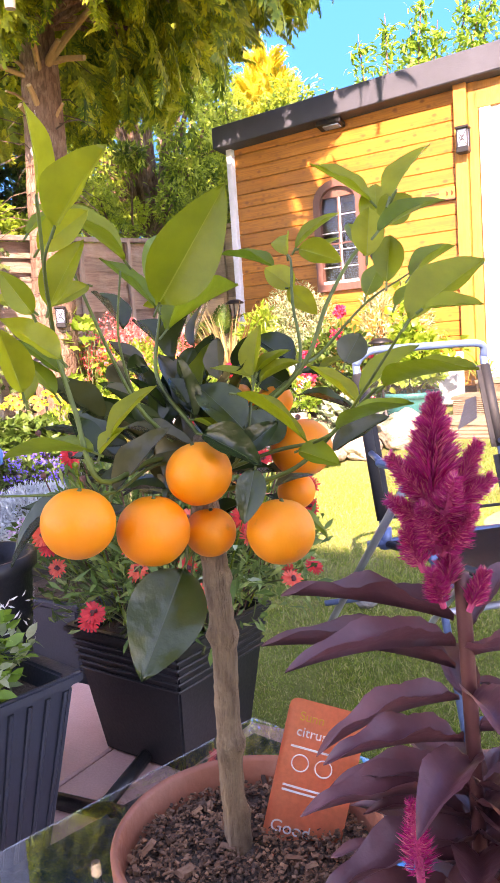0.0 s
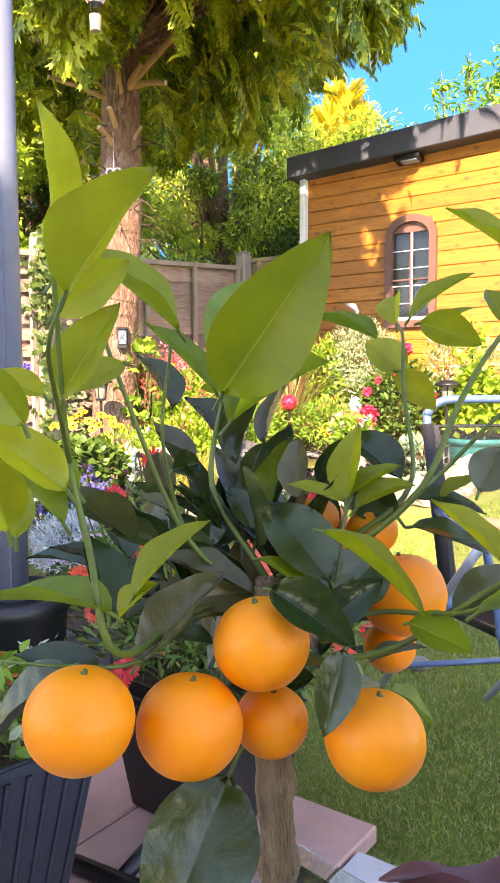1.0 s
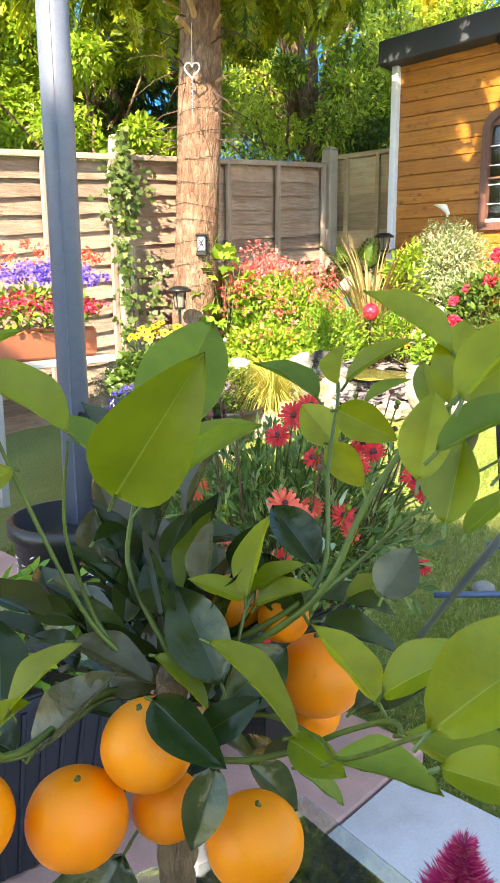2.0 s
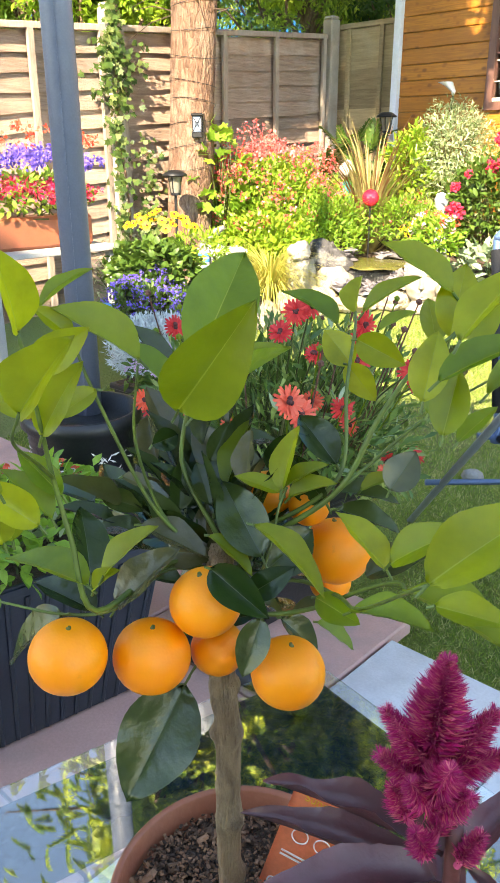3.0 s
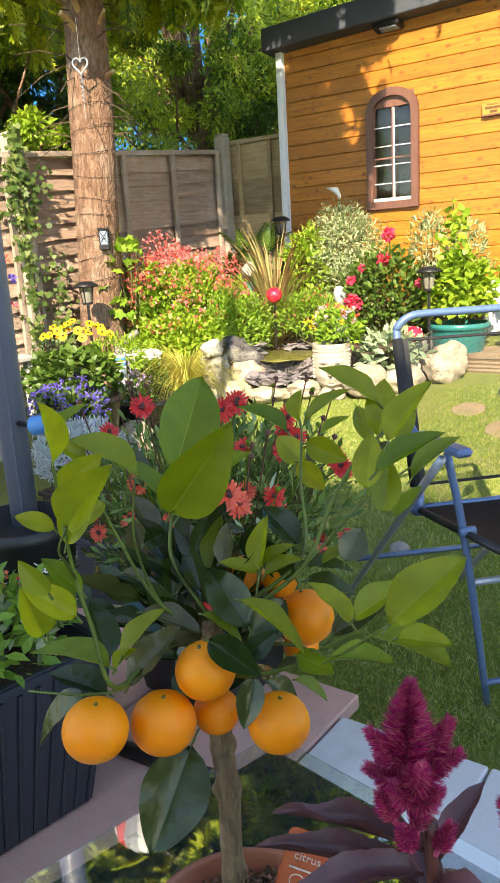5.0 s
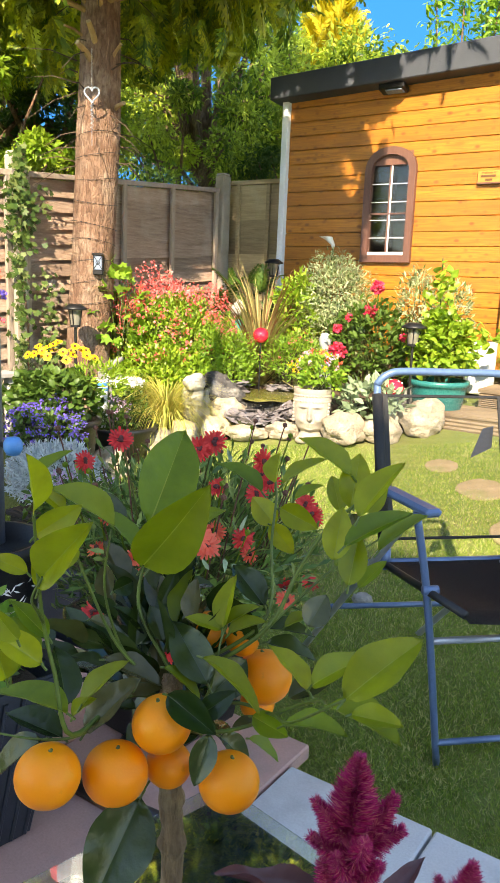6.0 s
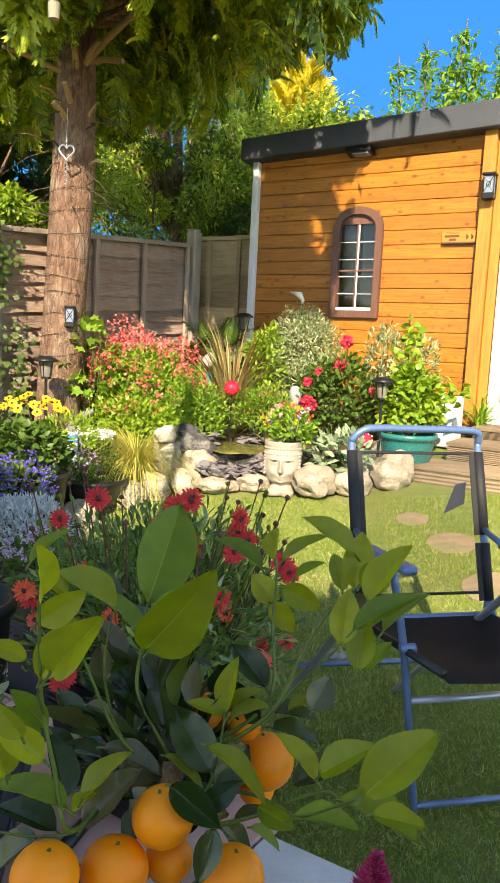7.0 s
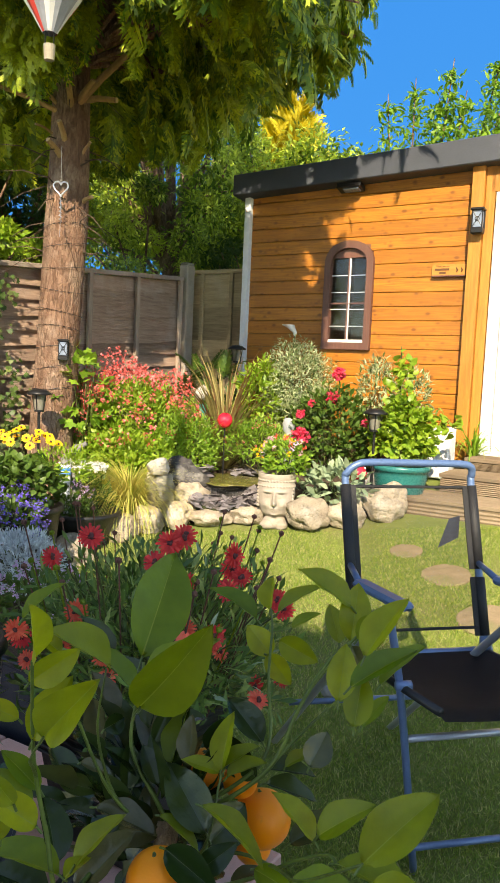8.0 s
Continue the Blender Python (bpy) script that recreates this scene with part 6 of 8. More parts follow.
part("rim", box(blank(), (0, 0, 0.268), (0.46, 0.34, 0.028), bevel=0.006), M_BLACKPOT, lp)
part("soil", box(blank(), (0, 0, 0.284), (0.41, 0.29, 0.008)), M_SOIL, lp)
t = shrub("lilac_flowers", "pale lilac flowers in a trough", (-2.0, 2.12, 0.36), (-1.98, 2.11, 0.56), (0.2, 0.16, 0.13), 500, (0.025, 0.05), M_DEEP, OV, nstem=10)
p, d = blob(R, 60, (0.02, -0.01, 0.22), (0.2, 0.17, 0.14), 0.3, -0.1, 0.9)
petal_balls("blossom", t, p, np.full(len(p), 0.020), M_LILAC, 10, "lilac flowers")
lp = thing("low_planter", "low dark planter under the lilac flowers", "pot", (-2.0, 2.12, 0.02))
part("body", box(blank(), (0, 0, 0.17), (0.40, 0.28, 0.34), bevel=0.02), M_SLATEPOT, lp)
part("rim", box(blank(), (0, 0, 0.328), (0.42, 0.30, 0.028), bevel=0.006), M_SLATEPOT, lp)
part("soil", box(blank(), (0, 0, 0.344), (0.37, 0.25, 0.008)), M_SOIL, lp)
# tiered display by the fence
st = thing("flower_stand", "grey stand of bright bedding flowers by the fence", "stand", (-3.8, 2.65, 0.12))
part("shelf", box(blank(), (0, 0, 0.78), (0.5, 0.9, 0.03), bevel=0.004), M_CONCRETE, st)
for sx in (-1, 1):
    for sy in (-1, 1):
        part("leg", box(blank(), (0.2 * sx, 0.4 * sy, 0.39), (0.05, 0.05, 0.77), bevel=0.004), M_CONCRETE, st)
tp = thing("terracotta_trough", "terracotta trough on the grey stand", "pot", (-3.78, 2.65, 0.915))
part("body", box(blank(), (0, 0, 0.09), (0.2, 0.7, 0.18), bevel=0.02), M_TERRA, tp)
t = shrub("bedding_flowers", "purple, pink and orange bedding flowers", (-3.78, 2.65, 1.08), (-3.78, 2.65, 1.2), (0.2, 0.42, 0.14), 800, (0.03, 0.06), M_BUSH, OV, nstem=14)
for mat, z, lab in ((M_BLUE, 0.30, "violet flowers"), (M_ROSE, 0.13, "bright pink flowers"), (M_CORAL, 0.42, "orange flowers")):
    p, d = blob(R, 40 if mat is M_CORAL else 130, (0.05, 0, z), (0.2, 0.42, 0.09), 0.3, -0.3, 0.6)
    petal_balls("blossom", t, p, np.full(len(p), 0.038), mat, 10, lab)

# ivy on the post and the trunk foot
t = thing("ivy", "ivy climbing the concrete fence post", "ivy", (FX + 0.1, 3.76, 0.5))
P = []
for i in range(520):
    z = R.uniform(0.1, 1.9) if i < 320 else R.uniform(1.5, 1.93) if i > 430 else R.uniform(1.25, 1.6)
    w = 0.03 + 0.05 * abs(noise.noise(Vector((0, 0, z * 2.0)))) + (0.04 if 1.2 < z < 1.65 else 0)
    P.append((R.uniform(-0.02, 0.07), R.normal() * w - 0.05, z))
for i in range(24):
    P.append((R.uniform(-0.02, 0.04), R.uniform(0.05, 0.25), 1.62 + R.normal() * 0.07 - 0.25 * R.uniform(0, 1) ** 2))
P = np.array(P)
v, f = place(lobed_form(), P, R.normal(size=P.shape) * np.array([0.3, 0.8, 0.5]) + np.array([0.2, 0, -0.7]), R.normal(size=P.shape) * 0.4 + np.array([1, -0.3, 0.3]), R.uniform(0.025, 0.055, len(P)))
tri_mesh("foliage", v, f, M_IVY, t)
part("vine", tube(blank(), smooth_path(((0, 0, -0.1), (0.0, 0.03, 0.6), (0.0, -0.03, 1.2), (0.0, 0.02, 1.9)), 6), 0.008, 6), M_BARK, t)
t = thing("ivy", "thin ivy at the foot of the conifer", "ivy", (-4.25, 3.93, 0.42))
P = np.array([(R.normal() * 0.05, R.normal() * 0.05, 1.15 * R.uniform(0, 1) ** 1.5) for i in range(240)])
v, f = place(lobed_form(), P, R.normal(size=P.shape) + np.array([0.2, 0, -0.6]), R.normal(size=P.shape) * 0.4 + np.array([0.7, -0.7, 0.3]), R.uniform(0.025, 0.05, len(P)))
tri_mesh("foliage", v, f, M_IVY, t)
t = shrub("pale_climber", "thin pale climber at the fence foot", (-4.2, 3.6, 0.35), (-4.15, 3.62, 0.62), (0.18, 0.32, 0.28), 620, (0.03, 0.06), M_VARIEG, LANCE, nstem=14)


def solar_light(x, y, z0, h, label="black solar stake light with a glass lamp"):
    t = thing("solar_light", label, "lamp", (x, y, z0), "solar stake lights")
    part("stake", tube(blank(), ((0, 0, -0.05), (0, 0, h - 0.13)), 0.010, 8), M_DARKMETAL, t)
    part("glass", lathe(blank(), [(0.03, h - 0.14), (0.045, h - 0.03)], 16), M_LAMPGLASS, t, smooth=True)
    for k in range(4):
        a = k * math.pi / 2 + 0.4
        part("rib", tube(blank(), ((0.034 * math.cos(a), 0.034 * math.sin(a), h - 0.14), (0.05 * math.cos(a), 0.05 * math.sin(a), h - 0.03)), 0.004, 5), M_DARKMETAL, t)
    part("cap", lathe(blank(), [(0.0, h + 0.012), (0.045, h + 0.008), (0.085, h - 0.018), (0.085, h - 0.03), (0.0, h - 0.03)], 20), M_DARKMETAL, t, smooth=True)
    part("base_ring", lathe(blank(), [(0.0, h - 0.155), (0.035, h - 0.15), (0.035, h - 0.135), (0.0, h - 0.13)], 16), M_DARKMETAL, t)
    return t


solar_light(-1.76, 4.98, 0.60, 0.69)
solar_light(-3.80, 3.78, 0.42, 0.90)
solar_light(-3.56, 5.95, 0.82, 0.93)
lantern(-3.897, 4.101, 1.62, 0.74, 38, label="black lantern fixed to the conifer trunk")
ob = thing("glass_ornament", "red patterned glass ball on a stake", "ornament", (-2.93, 4.845, 0.65))
part("stake", tube(blank(), ((0, 0, 0), (0, 0, 0.44)), 0.006, 6), M_DARKMETAL, ob)
part("ball", lathe(blank(), [(0.06 * math.sin(a), 0.49 - 0.06 * math.cos(a)) for a in (i * math.pi / 12 for i in range(13))], 20), M_RED, ob, smooth=True)
ob = thing("toadstool_ornament", "red toadstool ornament with white spots", "ornament", (-1.82, 4.86, 0.58))
part("stalk", tube(blank(), ((0, 0, 0), (0, 0, 0.24)), (0.03, 0.022), 10), M_WHITESTONE, ob)
part("cap", lathe(blank(), [(0.0, 0.335), (0.04, 0.325), (0.066, 0.28), (0.07, 0.235), (0.0, 0.235)], 20), M_RED, ob, smooth=True)
for i in range(9):
    a, e = R.uniform(0, 6.28), R.uniform(0.2, 1.1)
    bm = blank()
    bmesh.ops.create_icosphere(bm, subdivisions=1, radius=0.009, matrix=Matrix.Translation((0.066 * math.cos(a) * math.cos(e), 0.066 * math.sin(a) * math.cos(e), 0.255 + 0.078 * math.sin(e))))
    part("spot", bm, M_PRINT, ob)
ob = thing("small_pot", "small grey ribbed pot behind the toadstool", "pot", (-1.83, 5.06, 0.68))
part("body", lathe(blank(), [(0, 0), (0.05, 0.0), (0.065, 0.08), (0.06, 0.15), (0.05, 0.15), (0.05, 0.1), (0, 0.1)], 20), M_GREYSTONE, ob, smooth=True)
ob = thing("garden_ornament", "small teal and white figure among the flowers", "ornament", (-3.42, 5.22, 0.80))
part("body", lathe(blank(), [(0, 0), (0.07, 0.02), (0.06, 0.25), (0.04, 0.42), (0, 0.44)], 14), M_TEAL, ob, smooth=True)
part("top", rock(blank(), (0, 0, 0.52), (0.065, 0.06, 0.07), 71, 0.3, 2), M_WHITESTONE, ob)

ob = thing("painted_tin", "tall blue and white painted tin standing in the bowl", "tin", (-3.38, 3.63, 0.525))
part("body", lathe(blank(), [(0, 0), (0.034, 0.0), (0.036, 0.004), (0.036, 0.315), (0.034, 0.32), (0.031, 0.315), (0.030, 0.01), (0, 0.01)], 20), M_WHITE, ob, smooth=True)
for z in (0.26, 0.295):
    part("band", lathe(blank(), [(0.0362, z - 0.012), (0.0375, z - 0.010), (0.0375, z + 0.010), (0.0362, z + 0.012)], 20), M_BLUEBAND, ob, smooth=True)
path = smooth_path(((0.02, -0.02, 0.0), (0.0, 0.0, 0.22), (-0.07, -0.03, 0.36), (-0.02, 0.02, 0.42), (0.05, 0.05, 0.47)), 5)
ob = part("driftwood", tube(blank(), path, [0.022 + 0.008 * math.sin(i * 0.9) for i in range(len(path))], 12), M_GREYSTONE, smooth=True)
ob.location = (-3.36, 3.70, 0.52)
tagged(ob, "bent grey driftwood branch propped in the bowl", "wood")

# hanging heart and balloon
hx = thing("hanging_heart", "silver wire heart with a spiral tail on a string", "ornament", (-3.84, 3.98, 2.76))
bm = blank()
tube(bm, [(0.052 * math.sin(t) ** 3 * 0.845, 0.052 * math.sin(t) ** 3 * 0.535, 0.0036 * (13 * math.cos(t) - 5 * math.cos(2 * t) - 2 * math.cos(3 * t) - math.cos(4 * t))) for t in (i * math.pi / 20 for i in range(41))], 0.006, 6)
part("heart", bm, M_ALU, hx)
part("string", tube(blank(), ((0, 0, 0.04), (-0.02, 0.02, 0.30)), 0.0015, 4), M_PRINT, hx)
part("spiral", tube(blank(), [(0.012 * math.cos(t), 0.012 * math.sin(t), -0.06 - 0.0045 * t) for t in (i * 0.5 for i in range(80))], 0.002, 4), M_ALU, hx)
part("tail", tube(blank(), ((0, 0, -0.05), (0, 0, -0.34)), 0.0018, 4), M_ALU, hx)
M_BALR = plain("red_nylon", (0.60, 0.05, 0.04), 0.6)
M_BALW = plain("white_nylon", (0.70, 0.70, 0.70), 0.6)
M_BALG = plain("grey_nylon", (0.30, 0.32, 0.36), 0.6)
M_BALB = plain("woven_basket", (0.34, 0.30, 0.23), 0.8, vary=0.3)
bl = thing("balloon_spinner", "hot-air balloon wind spinner in red, white and grey", "ornament", (-2.76, 2.84, 3.07))
for k in range(12):
    bm = blank()
    prof = [(0.035, 0.095), (0.085, 0.18), (0.145, 0.27), (0.185, 0.36), (0.18, 0.44), (0.13, 0.51), (0.045, 0.55), (0.0, 0.555)]
    a0, a1 = 2 * math.pi * k / 12, 2 * math.pi * (k + 1) / 12
    am = (a0 + a1) / 2
    rows = [[bm.verts.new((r * math.cos(a) * (1.05 if a == am else 1), r * math.sin(a) * (1.05 if a == am else 1), z)) for a in (a0, am, a1)] for r, z in prof[:-1]]
    for p, q in zip(rows, rows[1:]):
        for j in (0, 1):
            bm.faces.new((p[j], p[j + 1], q[j + 1], q[j]))
    part("gore", bm, (M_BALG, M_BALW, M_BALR, M_BALG, M_BALW, M_BALG)[k % 6], bl)
part("basket", lathe(blank(), [(0, -0.035), (0.025, -0.035), (0.030, 0.04), (0.025, 0.04), (0.021, -0.01), (0, -0.01)], 14), M_BALB, bl)
for k in range(4):
    a = k * math.pi / 2
    part("cord", tube(blank(), ((0.03 * math.cos(a), 0.03 * math.sin(a), 0.04), (0.03 * math.cos(a), 0.03 * math.sin(a), 0.10)), 0.002, 4), M_DARKMETAL, bl)
part("hanging_line", tube(blank(), ((0, 0, 0.55), (-0.1, 0.5, 1.2)), 0.002, 4), M_PRINT, bl)

# stepping stones
for i, (x, y, r) in enumerate(((-1.27, 4.39, 0.10), (-0.95, 4.17, 0.138), (-0.60, 3.76, 0.16))):
    bm = blank()
    lathe(bm, [(0, -0.03), (r, -0.03), (r, 0.0), (r * 0.96, 0.004), (0, 0.005)], 28)
    for v in bm.verts:
        k = 1 + 0.06 * noise.noise(Vector((v.co.x * 9, v.co.y * 9, i)))
        v.co.x *= k
        v.co.y *= k
        v.co.z += 0.003 * noise.noise(v.co * 25)
        v.co.z += 0.2 * v.co.y
    ob = part("stepping_stone", bm, M_TANSTONE)
    ob.location = (x, y, ground_z(x, y) + 0.006)
    tagged(ob, "round pinkish stepping stone set in the lawn", "stepping stone", "stepping stones")

# ---- folding armchair on the lawn ----
chair = thing("folding_chair", "folding garden armchair with blue-grey tubes and black mesh", "chair", (-0.55, 2.35, 0.03))
CW = Vector((0.318, 0.318, 0.0))


def cl(p):
    return Vector(p) - Vector((-0.55, 2.35, 0.03))


def rod(name, pts, r, mat=None, n=6, label=""):
    return part(name, tube(blank(), smooth_path([cl(p) for p in pts], n) if len(pts) > 2 else [cl(p) for p in pts], r, 12), mat or M_STEEL, chair, label, True)


BT, BB = Vector((-0.744, 2.265, 1.16)), Vector((-0.635, 2.168, 0.66))
top = BT + Vector((0.012, 0.004, 0.075))
rod("back_frame", [BB, BB.lerp(BT, 0.5), BT, BT + Vector((0.003, 0.002, 0.04)), top + CW * 0.05 + Vector((0, 0, -0.008)), top + CW * 0.16,
                   top + CW * 0.5, top + CW * 0.84, top + CW * 0.95 + Vector((0, 0, -0.008)), BT + CW + Vector((0, 0, 0.04)), BT + CW, (BB + CW).lerp(BT + CW, 0.5), BB + CW], 0.0125)
F0 = Vector((-0.285, 1.917, 0.652))
for s, nm in ((Vector((0, 0, 0)), ""), (CW, "")):
    rod("front_leg", [Vector((-0.462, 1.965, 0.89)) + s, Vector((-0.43, 2.03, 0.60)) + s, Vector((-0.405, 2.17, 0.02)) + s], 0.0115)
    rod("rear_leg", [Vector((-0.462, 1.925, 0.885)) + s, Vector((-0.79, 2.225, 0.47)) + s, Vector((-1.09, 2.50, 0.085)) + s], 0.0125, M_ALU)
    rod("seat_rail", [BB + s + Vector((0.0, 0.0, -0.02)), F0 + s], 0.012, M_DARKMETAL)
    rod("hub", [BB + s + Vector((0, 0, -0.035)), BB + s + Vector((0, 0, 0.03))], 0.020)
    rod("pivot", [F0.lerp(BB, 0.39) + s - CW * 0.05, F0.lerp(BB, 0.39) + s + CW * 0.05], 0.014)
    d = Vector((-0.383, 1.895, 0.915)) - Vector((-0.585, 2.04, 0.915))
    m = d.to_track_quat("X", "Z").to_matrix().to_4x4()
    a = part("armrest", box(blank(), (0, 0, 0), (d.length, 0.05, 0.024), bevel=0.009), M_STEEL, chair)
    a.matrix_local = Matrix.Translation(cl((Vector((-0.383, 1.895, 0.915)) + Vector((-0.585, 2.04, 0.915))) / 2 + s)) @ m
    rod("arm_link", [Vector((-0.58, 2.04, 0.912)) + s, Vector((-0.69, 2.215, 0.915)) + s], 0.010)
rod("cross_bar", [Vector((-0.408, 2.148, 0.11)), Vector((-0.408, 2.148, 0.11)) + CW], 0.0105)
rod("cross_bar", [Vector((-0.90, 2.25, 0.39)), Vector((-0.85, 2.28, 0.39)) + CW * 1.05], 0.010)
rod("seat_bar", [BB + Vector((-0.04, -0.045, -0.015)), BB + CW * 1.05 + Vector((0, 0, -0.015))], 0.0115)
rod("front_bar", [Vector((-0.425, 2.06, 0.48)), Vector((-0.425, 2.06, 0.48)) + CW], 0.011, M_ALU)


def veil_mat():
    """Open black weave: threads with holes between."""
    m, nt, N, L, bs = node_mat("black_open_weave")
    bs.inputs["Base Color"].default_value = (0.014, 0.014, 0.016, 1)
    bs.inputs["Roughness"].default_value = 0.6
    hole = N.new("ShaderNodeBsdfTransparent")
    mx = N.new("ShaderNodeMixShader")
    co = N.new("ShaderNodeTexCoord")
    mp = N.new("ShaderNodeMapping")
    mp.inputs["Rotation"].default_value = (0, 0, radians(-45))
    w = N.new("ShaderNodeTexWave")
    w.bands_direction = "Z"
    w.inputs["Scale"].default_value, w.inputs["Distortion"].default_value = 120, 0.4
    L.new(co.outputs["Object"], mp.inputs[0])
    L.new(mp.outputs[0], w.inputs[0])
    L.new(ramp(nt, w.outputs["Fac"], 0, 1, 0.14, 0.42), mx.inputs[0])
    L.new(hole.outputs[0], mx.inputs[1])
    L.new(bs.outputs[0], mx.inputs[2])
    L.new(mx.outputs[0], N["Material Output"].inputs["Surface"])
    return m


M_VEIL = veil_mat()


def mesh_panel(a, b, u):
    bm = blank()
    bm.faces.new([bm.verts.new(p) for p in (a, a + u, b + u, b)])
    bmesh.ops.solidify(bm, geom=bm.faces[:], thickness=0.0008)
    return bm


part("back_mesh", mesh_panel(cl(BB.lerp(BT, 0.11)), cl(BT), CW), M_VEIL, chair, "see-through black woven mesh")
for k, (t0, t1) in enumerate(((0.10, 1.0), (0.06, 0.42), (0.47, 1.0))):
    s = Vector((0, 0, 0)) if k == 0 else CW
    a, b = BB.lerp(BT, t0) + s, BB.lerp(BT, t1) + s
    bm = blank()
    tube(bm, (cl(a), cl(b)), 0.0175, 12)
    part("mesh_sleeve", bm, M_MESH, chair, smooth=True)
    bm = blank()
    i = CW.normalized() * (0.034 if k == 0 else -0.034)
    fn = Vector((0.64, -0.77, 0)) * 0.004
    q = [cl(p) for p in (a + fn, a + i + fn, b + i + fn, b + fn)]
    q2 = [p - fn * 1.2 for p in q]
    vs = [bm.verts.new(p) for p in q + q2]
    for f in ((0, 1, 2, 3), (7, 6, 5, 4), (0, 4, 5, 1), (1, 5, 6, 2), (2, 6, 7, 3), (3, 7, 4, 0)):
        bm.faces.new([vs[j] for j in f])
    part("mesh_hem", bm, M_MESH, chair)
part("back_hem", tube(blank(), (cl(BT + Vector((0, 0, -0.005))), cl(BT + CW + Vector((0, 0, -0.005)))), 0.005, 6), M_MESH, chair)
part("back_hem", tube(blank(), (cl(BB.lerp(BT, 0.11)), cl((BB + CW).lerp(BT + CW, 0.11))), 0.005, 6), M_MESH, chair)
bm = blank()
nu, nv = 10, 10
g = []
for i in range(nu + 1):
    row = []
    for j in range(nv + 1):
        p = cl(BB + Vector((0.01, -0.01, -0.012))).lerp(cl(F0 + Vector((0.02, -0.02, 0))), i / nu) + CW * (j / nv)
        p.z -= 0.03 * math.sin(math.pi * j / nv) * math.sin(math.pi * min(i / nu, 0.9))
        if i == nu:
            p.z -= 0.012
        row.append(bm.verts.new(p))
    g.append(row)
for a, b in zip(g, g[1:]):
    for j in range(nv):
        bm.faces.new((a[j], a[j + 1], b[j + 1], b[j]))
bmesh.ops.solidify(bm, geom=bm.faces[:], thickness=0.004)
part("seat", bm, M_MESH, chair, "taut black fabric seat", True)
bm = blank()
a = cl(BT + CW * 0.92 + Vector((0.004, -0.006, -0.10)))
vs = [bm.verts.new(p) for p in (a, a + Vector((0, 0, -0.075)), a + Vector((-0.052, -0.052, -0.11)), a + Vector((-0.028, -0.028, -0.01)))]
bm.faces.new(vs)
bmesh.ops.solidify(bm, geom=bm.faces[:], thickness=0.003)
part("fabric_flap", bm, M_POLE, chair, "loose blue-grey fabric flap")

# ---- patio things ----
pole = thing("parasol_pole", "blue-grey painted metal pole standing on the patio", "pole", (-1.53, 1.37, 0.09))
part("tube", tube(blank(), ((0, 0, 0), (0, 0, 3.6)), 0.040, 24), M_POLE, pole, smooth=True)
part("collar", lathe(blank(), [(0.041, 0.0), (0.052, 0.0), (0.052, 0.03), (0.041, 0.035)], 24), M_DARKMETAL, pole)
part("crank_arm", tube(blank(), ((0.03, -0.005, 0.93), (0.09, -0.015, 0.93), (0.125, -0.02, 0.935)), 0.008, 8), M_DARKMETAL, pole, smooth=True)
part("crank_knob", lathe(blank(), [(0.0, -0.025), (0.018, -0.023), (0.026, -0.008), (0.026, 0.010), (0.018, 0.024), (0.0, 0.027)], 18, (0.137, -0.022, 0.936)), M_BLUEBAND, pole, "bright blue plastic knob", True)
part("seam_strip", box(blank(), (0.0285, -0.0285, 1.8), (0.004, 0.004, 3.4), Matrix.Rotation(radians(45), 4, "Z")), M_POLE, pole)


def square_planter(name, label, at, rz, w0, w1, d0, d1, h, mat, ribs=0, lines=0):
    t = thing(name, label, "planter", at)
    t.rotation_euler = (0, 0, radians(rz))
    bm = blank()
    lv = [(0, w0, d0), (h * 0.94, w1 * 0.97, d1 * 0.97), (h * 0.94, w1 * 1.05, d1 * 1.05), (h, w1 * 1.05, d1 * 1.05), (h, w1 * 0.93, d1 * 0.93), (h - 0.06, w1 * 0.9, d1 * 0.9)]
    rings = [[bm.verts.new((sx * w / 2, sy * d / 2, z)) for sx, sy in ((-1, -1), (1, -1), (1, 1), (-1, 1))] for z, w, d in lv]
    for a, b in zip(rings, rings[1:]):
        for k in range(4):
            bm.faces.new((a[k], a[(k + 1) % 4], b[(k + 1) % 4], b[k]))
    bm.faces.new(rings[0][::-1])
    bmesh.ops.bevel(bm, geom=[e for e in bm.edges], offset=0.006, segments=2, affect="EDGES")
    part("body", bm, mat, t)
    part("soil", box(blank(), (0, 0, h - 0.05), (w1 * 0.88, d1 * 0.88, 0.02)), M_SOIL, t)
    for i in range(lines):
        z = h * 0.66 + 0.022 * i
        k = z / (h * 0.94)
        w, d = w0 + (w1 * 0.97 - w0) * k, d0 + (d1 * 0.97 - d0) * k
        bm = blank()
        p = [(-w / 2 - 0.002, -d / 2 - 0.002, z), (w / 2 + 0.002, -d / 2 - 0.002, z), (w / 2 + 0.002, d / 2 + 0.002, z), (-w / 2 - 0.002, d / 2 + 0.002, z), (-w / 2 - 0.002, -d / 2 - 0.002, z)]
        tube(bm, p, 0.0045, 6)
        part("moulded_line", bm, mat, t)
    if ribs:
        for i in range(ribs + 1):
            u = -0.5 + i / ribs
            for s in (-1, 1):
                part("rib", tube(blank(), ((u * w0 * 0.96, s * d0 / 2, 0.01), (u * w1 * 0.93, s * d1 * 0.485, h * 0.92)), 0.007, 6), mat, t)
        n = max(int(ribs * d0 / w0), 3)
        for i in range(n + 1):
            u = -0.5 + i / n
            for s in (-1, 1):
                part("rib", tube(blank(), ((s * w0 / 2, u * d0 * 0.96, 0.01), (s * w1 * 0.485, u * d1 * 0.93, h * 0.92)), 0.007, 6), mat, t)
    return t


